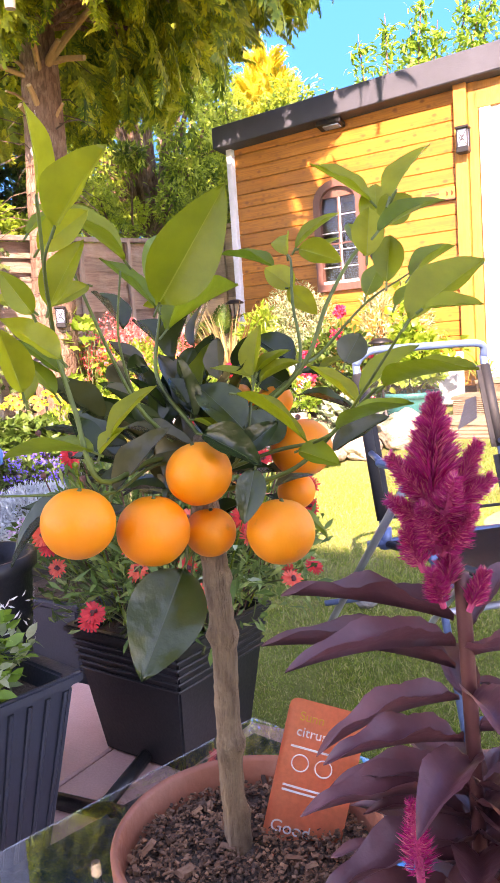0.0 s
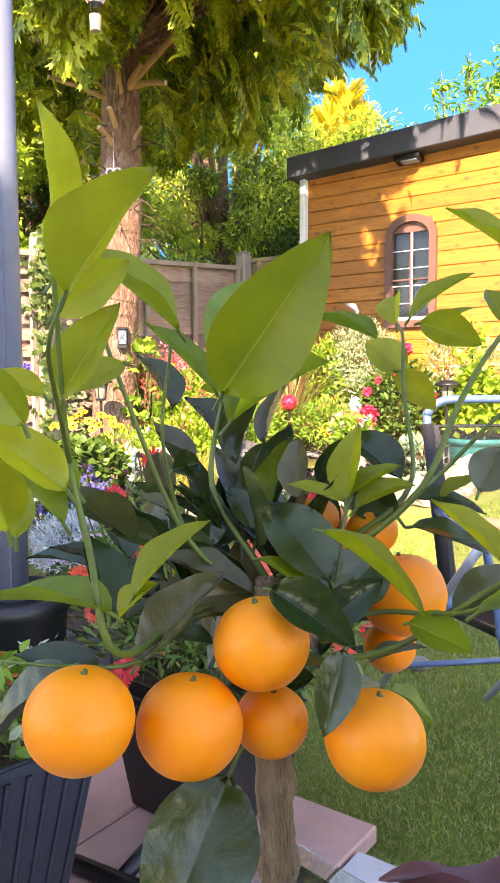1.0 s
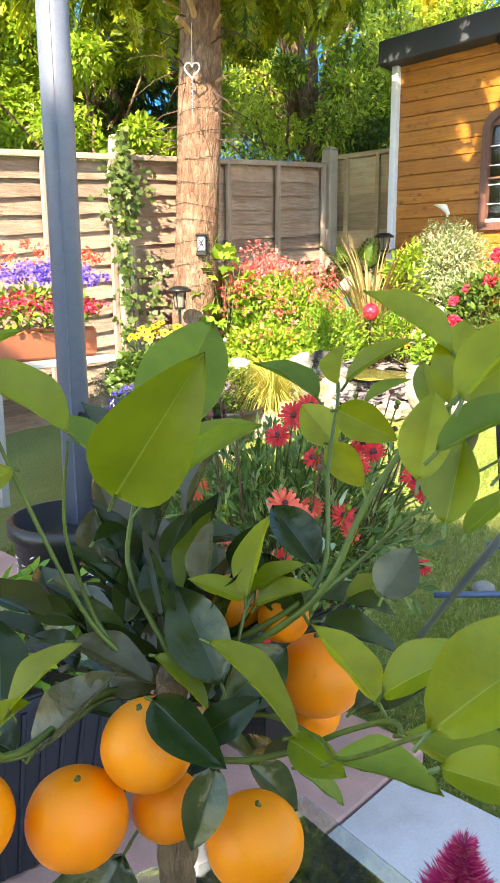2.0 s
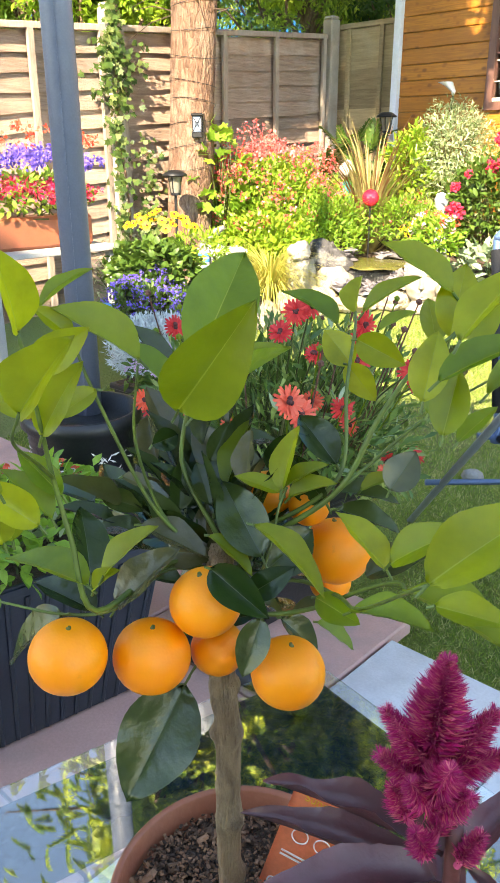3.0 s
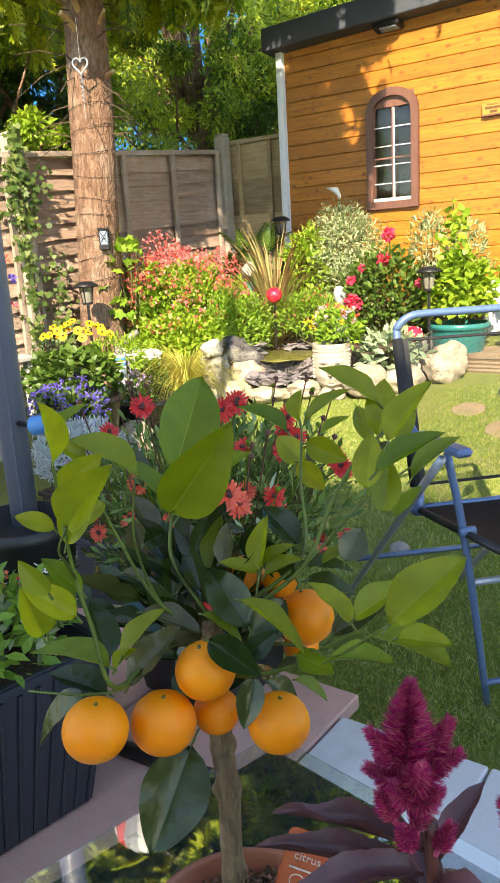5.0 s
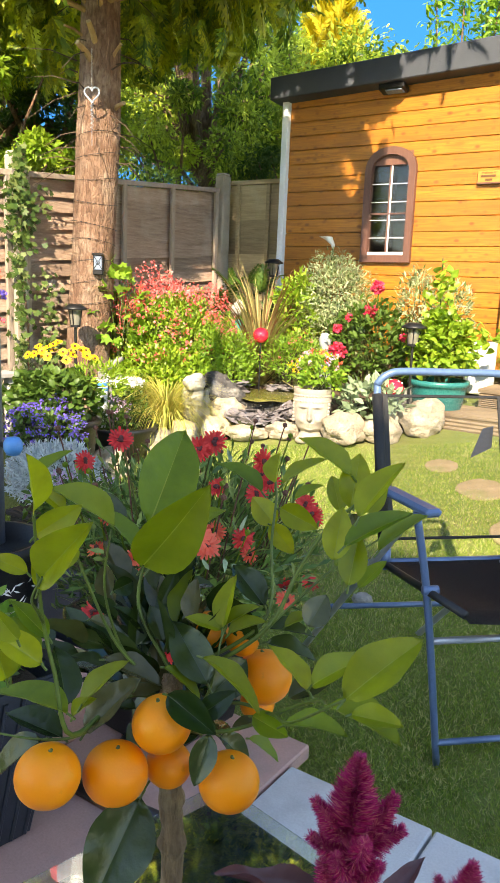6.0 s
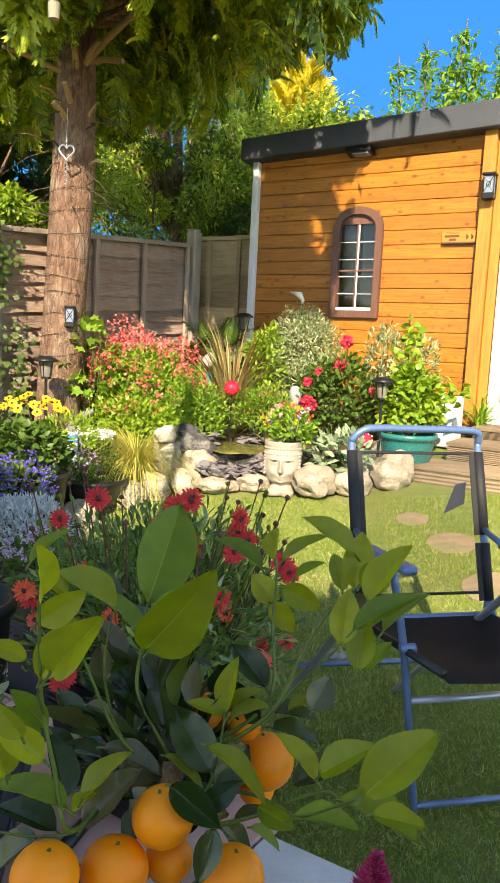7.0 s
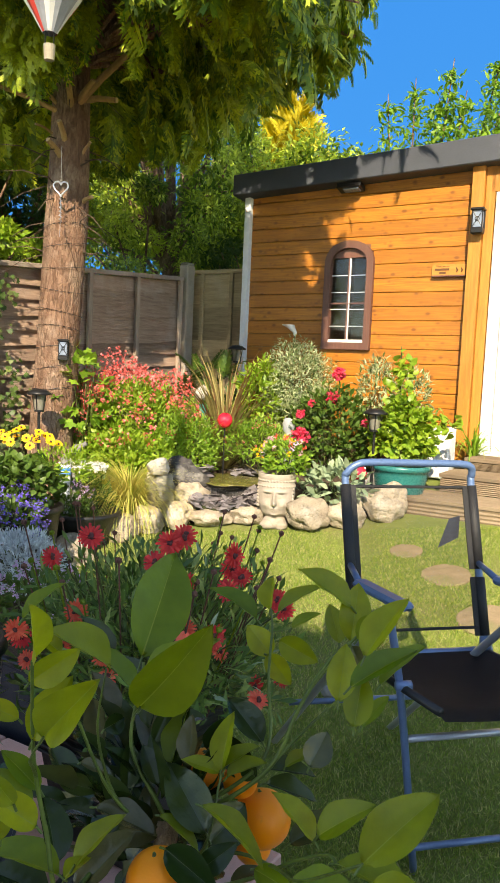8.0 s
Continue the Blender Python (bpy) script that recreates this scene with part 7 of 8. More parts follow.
square_planter("square_planter", "tall black square tapered planter with red flowers", (-1.17, 1.75, 0.094), -4, 0.315, 0.43, 0.315, 0.43, 0.40, M_BLACKPOT, lines=5)
square_planter("trough_planter", "blue-grey ribbed plastic trough planter", (-1.25, 0.85, 0.094), 80, 0.62, 0.80, 0.20, 0.31, 0.45, M_SLATEPOT, ribs=16)
tp = thing("patterned_pot", "tall black pot with a white leaf pattern", "pot", (-1.45, 1.29, 0.094))
part("body", lathe(blank(), [(0, 0), (0.10, 0.0), (0.13, 0.39), (0.15, 0.62), (0.165, 0.635), (0.165, 0.67), (0.15, 0.67), (0.14, 0.62), (0, 0.62)], 36), M_BLACKPOT, tp, smooth=True)
rng = np.random.default_rng(91)
pat = np.array([((0.146 + 0.008) * math.cos(a), (0.146 + 0.008) * math.sin(a), z) for a, z in zip(rng.uniform(0, 6.28, 170), rng.uniform(0.42, 0.60, 170))])
pat[:, :2] *= (0.1385 + 0.014 * (pat[:, 2:3] - 0.42) / 0.2) / 0.154
v, f = place(LEAF2, pat, np.stack([-pat[:, 1] * 4, pat[:, 0] * 4, rng.normal(size=170) * 0.5], 1), pat * np.array([1, 1, 0]), rng.uniform(0.02, 0.035, 170), 0.5)
tri_mesh("painted_leaves", v, f, M_PRINT, tp)
foot = thing("stand_foot", "black tubular metal foot lying on the paving", "stand", (-0.98, 1.33, 0.115))
part("bar", tube(blank(), ((-0.26, -0.02, 0), (0.16, 0.03, 0)), 0.022, 12), M_DARKMETAL, foot, smooth=True)
part("end_cap", tube(blank(), ((0.16, 0.03, 0), (0.185, 0.033, 0)), 0.025, 12), M_BLACKPOT, foot)
part("cross_bar", tube(blank(), ((-0.12, -0.003, 0), (-0.20, 0.30, 0.0)), 0.020, 12), M_DARKMETAL, foot, smooth=True)

# red daisies in the square planter
dz = shrub("red_daisies", "bushy plant with coral and crimson daisy flowers", (-1.17, 1.75, 0.44), (-1.06, 1.70, 0.70), (0.40, 0.38, 0.29), 3600, (0.035, 0.07), M_DAISYLEAF, SPOON, nstem=70, lump=0.35, shell=0.25, up=0.8)
foliage("grey_leaves", R, 40, (0.22, -0.05, 0.30), (0.34, 0.32, 0.26), LANCE, (0.035, 0.06), M_SAGE, dz, up=0.9)
HEADS = [(-0.745, 1.609, 1.045, 1), (-0.77, 1.64, 1.00, 1), (-0.74, 1.58, 0.965, 1), (-0.879, 1.235, 1.135, 1), (-0.574, 1.132, 1.005, 0), (-0.629, 1.677, 0.912, 1), (-0.66, 1.69, 0.93, 1),
         (-1.106, 1.342, 1.03, 1), (-0.851, 1.476, 0.86, 0), (-0.736, 1.637, 0.989, 1), (-0.846, 1.555, 0.97, 1), (-0.918, 1.514, 1.017, 1), (-0.897, 1.544, 1.065, 1), (-0.871, 1.569, 1.083, 1),
         (-0.757, 1.553, 0.85, 1), (-0.64, 1.25, 0.94, 0), (-1.10, 1.38, 0.79, 0), (-0.968, 1.40, 0.74, 0), (-0.968, 1.382, 0.798, 0), (-0.86, 2.10, 0.76, 1)]
for i in range(14):
    a = R.uniform(-2.2, 0.6)
    k = R.uniform(0.7, 1.1)
    HEADS.append((-1.10 + 0.44 * k * math.cos(a), 1.68 + 0.42 * k * math.sin(a), R.uniform(0.72, 0.98) - 0.12 * k, i % 2))
for x, y, z, kind in HEADS:
    stalks = blank()
    o = Vector((x + 1.17, y - 1.75, z - 0.44))
    q = Vector((o.x * 0.45, o.y * 0.45, max(o.z * 0.3, 0.02)))
    tube(stalks, smooth_path((q, q.lerp(o, 0.6) + Vector((0, 0, 0.03)), o), 4), 0.0025, 5)
    n = np.array([0.55, -0.6, 0.55]) + R.normal(size=3) * 0.35
    part("flower_stalk", stalks, M_TWIG, dz)
    size = R.uniform(0.027, 0.036)
    v, f = join(flower_disc(R, [o], [n], [size], 19, RAY, 0.15), flower_disc(R, [o], [n], [size * 0.86], 15, RAY, 0.5), flower_disc(R, [o], [n], [size * 0.6], 9, RAY, 0.9))
    h = tri_mesh("flower_head", v, f, M_CORAL if kind == 0 else M_CRIMSON, dz, "", smooth=False)
    n = n / np.linalg.norm(n)
    v, f = balls(R, [np.array(o) + n * 0.003 + R.normal(size=3) * 0.003 for _ in range(5)], np.full(5, 0.006))
    tri_mesh("eye", v, f, M_EYE, h)
for i in range(48):
    bud = blank()
    a = R.uniform(0, 6.28)
    o = Vector((0.12 + 0.36 * math.cos(a), -0.08 + 0.34 * math.sin(a), R.uniform(0.35, 0.62) if i < 20 else R.uniform(0.50, 0.66)))
    tube(bud, (Vector((o.x * 0.6, o.y * 0.6, 0.1)), o), 0.002, 4)
    bmesh.ops.create_icosphere(bud, subdivisions=1, radius=0.009, matrix=Matrix.Translation(o))
    part("bud", bud, M_MIDLEAF if i < 20 else M_SEEDHEAD, dz)
tr = shrub("trough_plants", "trailing cream-edged foliage in the trough", (-1.24, 0.85, 0.49), (-1.24, 0.87, 0.60), (0.17, 0.34, 0.14), 700, (0.035, 0.06), M_BUSH, OV, nstem=20, lump=0.3)
foliage("cream_leaves", R, 160, (0.03, 0.24, 0.10), (0.10, 0.12, 0.09), OV, (0.03, 0.05), M_VARIEG, tr)
p, d = blob(R, 8, (0.0, 0.05, 0.16), (0.14, 0.3, 0.10), 0.2, 0, 0.8)
petal_balls("blossom", tr, p, np.full(len(p), 0.022), M_CORAL, 12)

# ---- glass-topped wicker table ----
TU = Vector((0.985, -0.17, 0)).normalized()
TV = Vector((-0.245, -0.97, 0)).normalized()
table = thing("garden_table", "dark wicker garden table with a clear glass top", "table", (-0.306, 0.863, 0.0))
TL, TW = 1.15, 1.0


def tpt(u, v, z):
    return TU * u + TV * v + Vector((0, 0, z))


def tbox(bm, u0, u1, v0, v1, z0, z1, bevel=0.0):
    q = [tpt(u, v, z) for z in (z0, z1) for u, v in ((u0, v0), (u1, v0), (u1, v1), (u0, v1))]
    vs = [bm.verts.new(p) for p in q]
    fs = [bm.faces.new([vs[i] for i in f]) for f in ((3, 2, 1, 0), (4, 5, 6, 7), (0, 1, 5, 4), (1, 2, 6, 5), (2, 3, 7, 6), (3, 0, 4, 7))]
    if bevel:
        bmesh.ops.bevel(bm, geom=list({e for f in fs for e in f.edges}), offset=bevel, segments=2, affect="EDGES")
    return bm


g = part("glass_top", tbox(blank(), 0, TL, 0, TW, 0.742, 0.748, 0.0015), M_GLASS, table, "clear glass pane")
g.visible_shadow = False


def weave(u0, u1, v0, v1, z):
    bm = blank()
    nu, nv = max(int((u1 - u0) / 0.004), 2), max(int((v1 - v0) / 0.004), 2)
    rows = []
    for i in range(nu + 1):
        u = u0 + (u1 - u0) * i / nu
        row = []
        for j in range(nv + 1):
            v = v0 + (v1 - v0) * j / nv
            h = 0.0035 * math.sin(u * 260) * math.sin(v * 260)
            row.append(bm.verts.new(tpt(u, v, z + h)))
        rows.append(row)
    for a, b in zip(rows, rows[1:]):
        for j in range(nv):
            bm.faces.new((a[j], a[j + 1], b[j + 1], b[j]))
    return bm


for a in ((0.012, TL - 0.012, 0.012, 0.24), (0.012, TL - 0.012, TW - 0.14, TW - 0.012), (0.012, 0.10, 0.25, TW - 0.15), (TL - 0.12, TL - 0.012, 0.25, TW - 0.15)):
    part("wicker_panel", weave(*a, 0.728), M_WICKER, table, smooth=True)
for a in ((0.02, TL - 0.02, 0.02, 0.05), (0.02, TL - 0.02, TW - 0.05, TW - 0.02), (0.02, 0.05, 0.05, TW - 0.05), (TL - 0.05, TL - 0.02, 0.05, TW - 0.05)):
    part("apron", tbox(blank(), *a, 0.62, 0.722, 0.004), M_WICKER, table)
for u, v in ((0.06, 0.06), (TL - 0.06, 0.06), (0.06, TW - 0.06), (TL - 0.06, TW - 0.06)):
    part("leg", tbox(blank(), u - 0.035, u + 0.035, v - 0.035, v + 0.035, 0.093, 0.72, 0.006), M_WICKER, table)
    bm = blank()
    lathe(bm, [(0, 0), (0.012, 0), (0.012, 0.004), (0, 0.004)], 14, tuple(tpt(u + 0.02 * (1 if u < 0.5 else -1), v + 0.02 * (1 if v < 0.5 else -1), 0.7365)))
    part("glass_pad", bm, M_DARKMETAL, table)

# ---- potted orange tree on the table ----
pot = thing("plant_pot", "terracotta-coloured plastic pot on the glass table", "pot", (-0.03, 0.432, 0.748))
bm = blank()
lathe(bm, [(0, 0), (0.062, 0.0), (0.066, 0.006), (0.082, 0.135), (0.088, 0.138), (0.0935, 0.142), (0.0945, 0.174), (0.0915, 0.178), (0.0885, 0.174), (0.085, 0.14), (0.083, 0.13), (0, 0.13)], 64)
part("body", bm, M_TERRA, pot, smooth=True)
bm = blank()
rings = []
rs = [0.0, 0.02, 0.04, 0.06, 0.075, 0.086]
cen = bm.verts.new((0, 0, 0.158))
prev = None
for r in rs[1:]:
    ring = [bm.verts.new((r * math.cos(a), r * math.sin(a), 0.152 + 0.007 * noise.noise(Vector((r * 70 * math.cos(a), r * 70 * math.sin(a), 2))))) for a in (i * math.pi / 24 for i in range(48))]
    for k in range(48):
        if prev is None:
            bm.faces.new((cen, ring[k], ring[(k + 1) % 48]))
        else:
            bm.faces.new((prev[k], ring[k], ring[(k + 1) % 48], prev[(k + 1) % 48]))
    prev = ring
part("compost", bm, M_SOIL, pot, "dark bark compost", True)
rng = np.random.default_rng(14)
n = 4200
r = 0.084 * np.sqrt(rng.uniform(0, 1, n))
a = rng.uniform(0, 6.283, n)
cp = np.stack([r * np.cos(a), r * np.sin(a), 0.154 + rng.uniform(0, 0.008, n)], 1)
chip = (np.array([(-1, -0.5, -0.25), (1, -0.6, -0.2), (0.8, 0.6, -0.25), (-0.8, 0.5, -0.2), (-0.8, -0.4, 0.25), (0.9, -0.4, 0.2), (0.7, 0.5, 0.3), (-0.9, 0.4, 0.2)], float),
        np.array([(0, 2, 1), (0, 3, 2), (4, 5, 6), (4, 6, 7), (0, 1, 5), (0, 5, 4), (1, 2, 6), (1, 6, 5), (2, 3, 7), (2, 7, 6), (3, 0, 4), (3, 4, 7)]))
v, f = place(chip, cp, rng.normal(size=(n, 3)) * np.array([1, 1, 0.4]), rng.normal(size=(n, 3)) * 0.5 + np.array([0, 0, 1]), np.where(rng.uniform(0, 1, n) > 0.988, rng.uniform(0.004, 0.0075, n), rng.uniform(0.0006, 0.0024, n)))
tagged(tri_mesh("chip_layer", v, f, M_CHIP, pot, smooth=False), kind="stuff")

tree = thing("orange_tree", "small potted orange tree with ripe fruit and glossy leaves", "tree", (-0.04, 0.435, 0.90))
TO = Vector((-0.04, 0.435, 0.90))


def tl(p):
    return Vector(p) - TO


bm = blank()
tp_ = smooth_path([tl(p) for p in ((-0.04, 0.435, 0.885), (-0.041, 0.432, 0.95), (-0.038, 0.429, 1.011), (-0.034, 0.425, 1.065), (-0.033, 0.42, 1.112), (-0.036, 0.419, 1.15), (-0.04, 0.426, 1.185), (-0.042, 0.431, 1.195))], 10)
tube(bm, tp_, [0.0086 - 0.0010 * (i / len(tp_)) + (0.0015 * math.exp(-i / 3.0)) + (0.0022 * math.exp(-((i - 47) / 4.0) ** 2)) for i in range(len(tp_))], 20)
for v in bm.verts:
    k = noise.noise(v.co * 130) * 0.0014 + noise.noise(Vector((v.co.x * 260, v.co.y * 260, v.co.z * 30))) * 0.0009 + sum(g * math.exp(-((v.co.z - h) / 0.006) ** 2) * max(math.cos(math.atan2(v.co.y - 0, v.co.x) - w), 0) for h, w, g in ((0.03, 0.3, 0.003), (0.085, -0.6, 0.004), (0.125, 2.6, 0.003), (0.165, -1.2, 0.0035), (0.205, 0.2, 0.004)))
    c = min(tp_, key=lambda p: abs(p.z - v.co.z))
    d = (v.co - c)
    d.z = 0
    if d.length > 1e-5:
        v.co += d.normalized() * k
part("trunk", bm, M_TRUNKLET, tree, "rough grey-brown bark", True)

BRANCHES = (
    (((-0.043, 0.43, 1.175), (-0.064, 0.408, 1.184), (-0.06, 0.351, 1.18), (-0.071, 0.347, 1.221), (-0.078, 0.344, 1.256), (-0.074, 0.337, 1.292), (-0.06, 0.323, 1.338)), 0.0028),
    (((-0.078, 0.344, 1.256), (-0.060, 0.325, 1.275), (-0.036, 0.301, 1.298), (-0.025, 0.299, 1.314)), 0.0016),
    (((-0.045, 0.43, 1.18), (-0.06, 0.418, 1.197), (-0.076, 0.403, 1.226), (-0.09, 0.381, 1.293), (-0.095, 0.375, 1.319)), 0.0022),
    (((-0.06, 0.418, 1.197), (-0.077, 0.412, 1.216), (-0.081, 0.401, 1.261), (-0.075, 0.401, 1.305)), 0.0018),
    (((-0.043, 0.435, 1.19), (-0.054, 0.434, 1.204), (-0.08, 0.435, 1.237), (-0.082, 0.447, 1.28), (-0.084, 0.451, 1.292)), 0.0026),
    (((-0.042, 0.437, 1.195), (-0.007, 0.464, 1.22), (0.004, 0.485, 1.241), (-0.011, 0.507, 1.282), (-0.021, 0.527, 1.311), (-0.032, 0.543, 1.32)), 0.0022),
    (((-0.042, 0.435, 1.19), (-0.014, 0.452, 1.208), (0.017, 0.466, 1.239), (0.028, 0.482, 1.277), (0.039, 0.5, 1.306), (0.055, 0.51, 1.325), (0.07, 0.505, 1.345)), 0.0026),
    (((0.017, 0.466, 1.239), (0.019, 0.487, 1.245), (0.043, 0.51, 1.276), (0.065, 0.541, 1.296)), 0.0018),
    (((-0.038, 0.422, 1.16), (-0.003, 0.426, 1.167), (0.022, 0.439, 1.176), (0.053, 0.437, 1.201), (0.079, 0.427, 1.221), (0.09, 0.418, 1.225)), 0.0024),
    (((-0.038, 0.425, 1.17), (0.004, 0.442, 1.185), (0.04, 0.435, 1.193), (0.069, 0.412, 1.209), (0.12, 0.379, 1.258)), 0.002),
    (((-0.04, 0.428, 1.17), (-0.02, 0.43, 1.177), (-0.01, 0.433, 1.194), (-0.012, 0.447, 1.224), (-0.011, 0.453, 1.235)), 0.002),
    (((-0.036, 0.42, 1.155), (-0.03, 0.42, 1.147), (-0.04, 0.406, 1.125), (-0.039, 0.395, 1.118)), 0.0018),
    (((-0.043, 0.43, 1.175), (-0.063, 0.407, 1.181), (-0.067, 0.369, 1.17), (-0.08, 0.343, 1.173), (-0.116, 0.325, 1.174)), 0.002),
)
for pts, r in BRANCHES:
    q = smooth_path([tl(p) for p in pts], 6)
    part("branch", tube(blank(), q, [0.74 * r * (1 - 0.55 * i / len(q)) for i in range(len(q))], 8), M_SHOOT, tree, smooth=True)

# leaves as base, tip, breadth and the way the upper side faces
YOUNG_A = (
    (-0.06, 0.323, 1.338, -0.04, 0.31, 1.376, 0.023, 0.85, 0.42, -0.32),
    (-0.082, 0.341, 1.314, -0.058, 0.359, 1.335, 0.02, 0.61, -0.79, 0),
    (-0.075, 0.338, 1.281, -0.06, 0.35, 1.32, 0.023, 0.24, -0.95, 0.2),
    (-0.067, 0.397, 1.31, -0.082, 0.357, 1.344, 0.029, 0.74, 0.25, 0.63),
    (-0.08, 0.377, 1.296, -0.087, 0.351, 1.284, 0.015, 0.58, -0.45, 0.68),
    (-0.056, 0.348, 1.196, -0.043, 0.354, 1.212, 0.012, -0.29, -0.78, 0.55),
    (-0.051, 0.351, 1.205, -0.033, 0.369, 1.237, 0.019, -0.29, -0.75, 0.6),
    (-0.077, 0.317, 1.23, -0.079, 0.316, 1.259, 0.015, 1, 0.02, 0.04),
    (-0.052, 0.408, 1.282, 0.004, 0.404, 1.342, 0.043, 0.38, -0.83, -0.4),
)
YOUNG_B = (
    (-0.073, 0.436, 1.285, -0.081, 0.428, 1.285, 0.007, 0.65, -0.7, 0.29),
    (-0.053, 0.446, 1.226, -0.062, 0.477, 1.26, 0.022, -0.33, -0.74, 0.58),
    (-0.013, 0.45, 1.233, -0.018, 0.464, 1.269, 0.02, -0.18, -0.93, 0.32),
    (-0.012, 0.452, 1.235, 0.005, 0.469, 1.25, 0.015, -0.28, -0.49, 0.83),
    (-0.013, 0.45, 1.232, -0.035, 0.435, 1.242, 0.015, 0.45, -0.06, 0.89),
    (-0.009, 0.452, 1.229, 0.013, 0.465, 1.243, 0.015, -0.2, -0.53, 0.82),
    (-0.008, 0.421, 1.224, 0.039, 0.431, 1.2, 0.022, 0.4, 0.2, 0.89),
    (0.063, 0.445, 1.213, 0.034, 0.44, 1.24, 0.021, 0.69, 0.02, 0.73),
    (0.065, 0.443, 1.219, 0.095, 0.449, 1.25, 0.023, -0.42, -0.71, 0.57),
)
YOUNG_C = (
    (0.09, 0.418, 1.225, 0.145, 0.397, 1.242, 0.027, -0.28, 0.06, 0.96),
    (0.02, 0.481, 1.233, 0.033, 0.498, 1.243, 0.012, -0.08, -0.46, 0.88),
    (-0.017, 0.521, 1.292, -0.039, 0.519, 1.312, 0.021, 0.44, -0.82, 0.37),
    (0.003, 0.494, 1.316, 0.032, 0.5, 1.305, 0.019, 0.33, -0.89, 0.32),
    (-0.02, 0.518, 1.293, 0.001, 0.521, 1.273, 0.018, 0.44, -0.81, 0.38),
    (-0.032, 0.542, 1.319, -0.045, 0.563, 1.341, 0.017, -0.19, -0.77, 0.61),
    (-0.02, 0.533, 1.322, 0.008, 0.544, 1.349, 0.015, -0.33, -0.7, 0.63),
    (0.047, 0.519, 1.343, 0.016, 0.496, 1.371, 0.024, 0.71, -0.13, 0.69),
    (0.051, 0.511, 1.321, 0.048, 0.528, 1.36, 0.024, 0.44, -0.81, 0.39),
)
YOUNG_D = (
    (0.037, 0.523, 1.313, 0.022, 0.537, 1.338, 0.017, 0.48, -0.62, 0.62),
    (0.058, 0.505, 1.326, 0.076, 0.516, 1.342, 0.024, 0.39, -0.91, 0.16),
    (0.081, 0.463, 1.332, 0.094, 0.488, 1.37, 0.025, -0.31, -0.73, 0.6),
    (0.076, 0.465, 1.284, 0.074, 0.48, 1.315, 0.02, 0.38, -0.82, 0.42),
    (0.066, 0.461, 1.3, 0.063, 0.476, 1.333, 0.021, 0.4, -0.82, 0.41),
    (-0.025, 0.299, 1.314, 0.004, 0.304, 1.349, 0.024, 0.14, -0.99, 0.03),
    (0.12, 0.379, 1.258, 0.147, 0.412, 1.292, 0.028, 0.07, -0.74, 0.67),
    (0.132, 0.363, 1.262, 0.158, 0.369, 1.263, 0.014, 0.06, -0.47, 0.88),
    (-0.101, 0.351, 1.282, -0.122, 0.337, 1.294, 0.014, 0.64, -0.46, 0.62),
)
YOUNG_E = (
    (-0.079, 0.364, 1.326, -0.089, 0.35, 1.344, 0.013, 0.9, -0.06, 0.44),
    (-0.044, 0.314, 1.251, -0.063, 0.293, 1.275, 0.019, 0.85, -0.2, 0.49),
    (-0.041, 0.295, 1.274, -0.047, 0.282, 1.295, 0.014, 0.76, -0.63, -0.16),
    (-0.069, 0.308, 1.235, -0.071, 0.299, 1.27, 0.019, 0.95, -0.31, -0.02),
)
GREEN_A = (
    (-0.131, 0.379, 1.333, -0.126, 0.41, 1.356, 0.012, 0.08, -0.6, 0.79),
    (-0.068, 0.425, 1.282, -0.093, 0.405, 1.317, 0.022, 0.75, 0.17, 0.64),
    (-0.059, 0.347, 1.198, -0.122, 0.336, 1.206, 0.029, 0.11, 0.08, 0.99),
    (-0.081, 0.343, 1.231, -0.108, 0.332, 1.258, 0.018, 0.64, 0.21, 0.74),
    (-0.095, 0.462, 1.289, -0.123, 0.541, 1.354, 0.05, 0.67, -0.31, 0.68),
    (-0.074, 0.441, 1.267, -0.058, 0.505, 1.307, 0.026, -0.12, -0.5, 0.86),
    (-0.038, 0.416, 1.209, -0.007, 0.422, 1.196, 0.015, 0.39, 0.07, 0.92),
    (-0.001, 0.472, 1.14, 0.016, 0.491, 1.118, 0.015, 0.66, 0.23, 0.71),
    (-0.005, 0.528, 1.314, 0.012, 0.538, 1.329, 0.011, -0.24, -0.69, 0.69),
)
GREEN_B = (
    (-0.041, 0.537, 1.311, -0.086, 0.537, 1.334, 0.022, 0.46, -0.11, 0.88),
    (0.047, 0.501, 1.28, 0.052, 0.517, 1.302, 0.016, 0.49, -0.76, 0.43),
    (0.075, 0.457, 1.313, 0.104, 0.491, 1.339, 0.018, 0.03, -0.62, 0.79),
    (0.07, 0.522, 1.291, 0.089, 0.561, 1.315, 0.016, -0.03, -0.52, 0.86),
    (0.069, 0.495, 1.271, 0.079, 0.516, 1.289, 0.013, -0.04, -0.63, 0.77),
    (0.026, 0.434, 1.187, 0.052, 0.439, 1.179, 0.017, 0.34, -0.72, 0.6),
    (0.061, 0.416, 1.202, 0.106, 0.41, 1.223, 0.02, -0.41, -0.09, 0.91),
    (-0.08, 0.35, 1.243, -0.104, 0.34, 1.266, 0.015, 0.72, -0.36, 0.59),
)
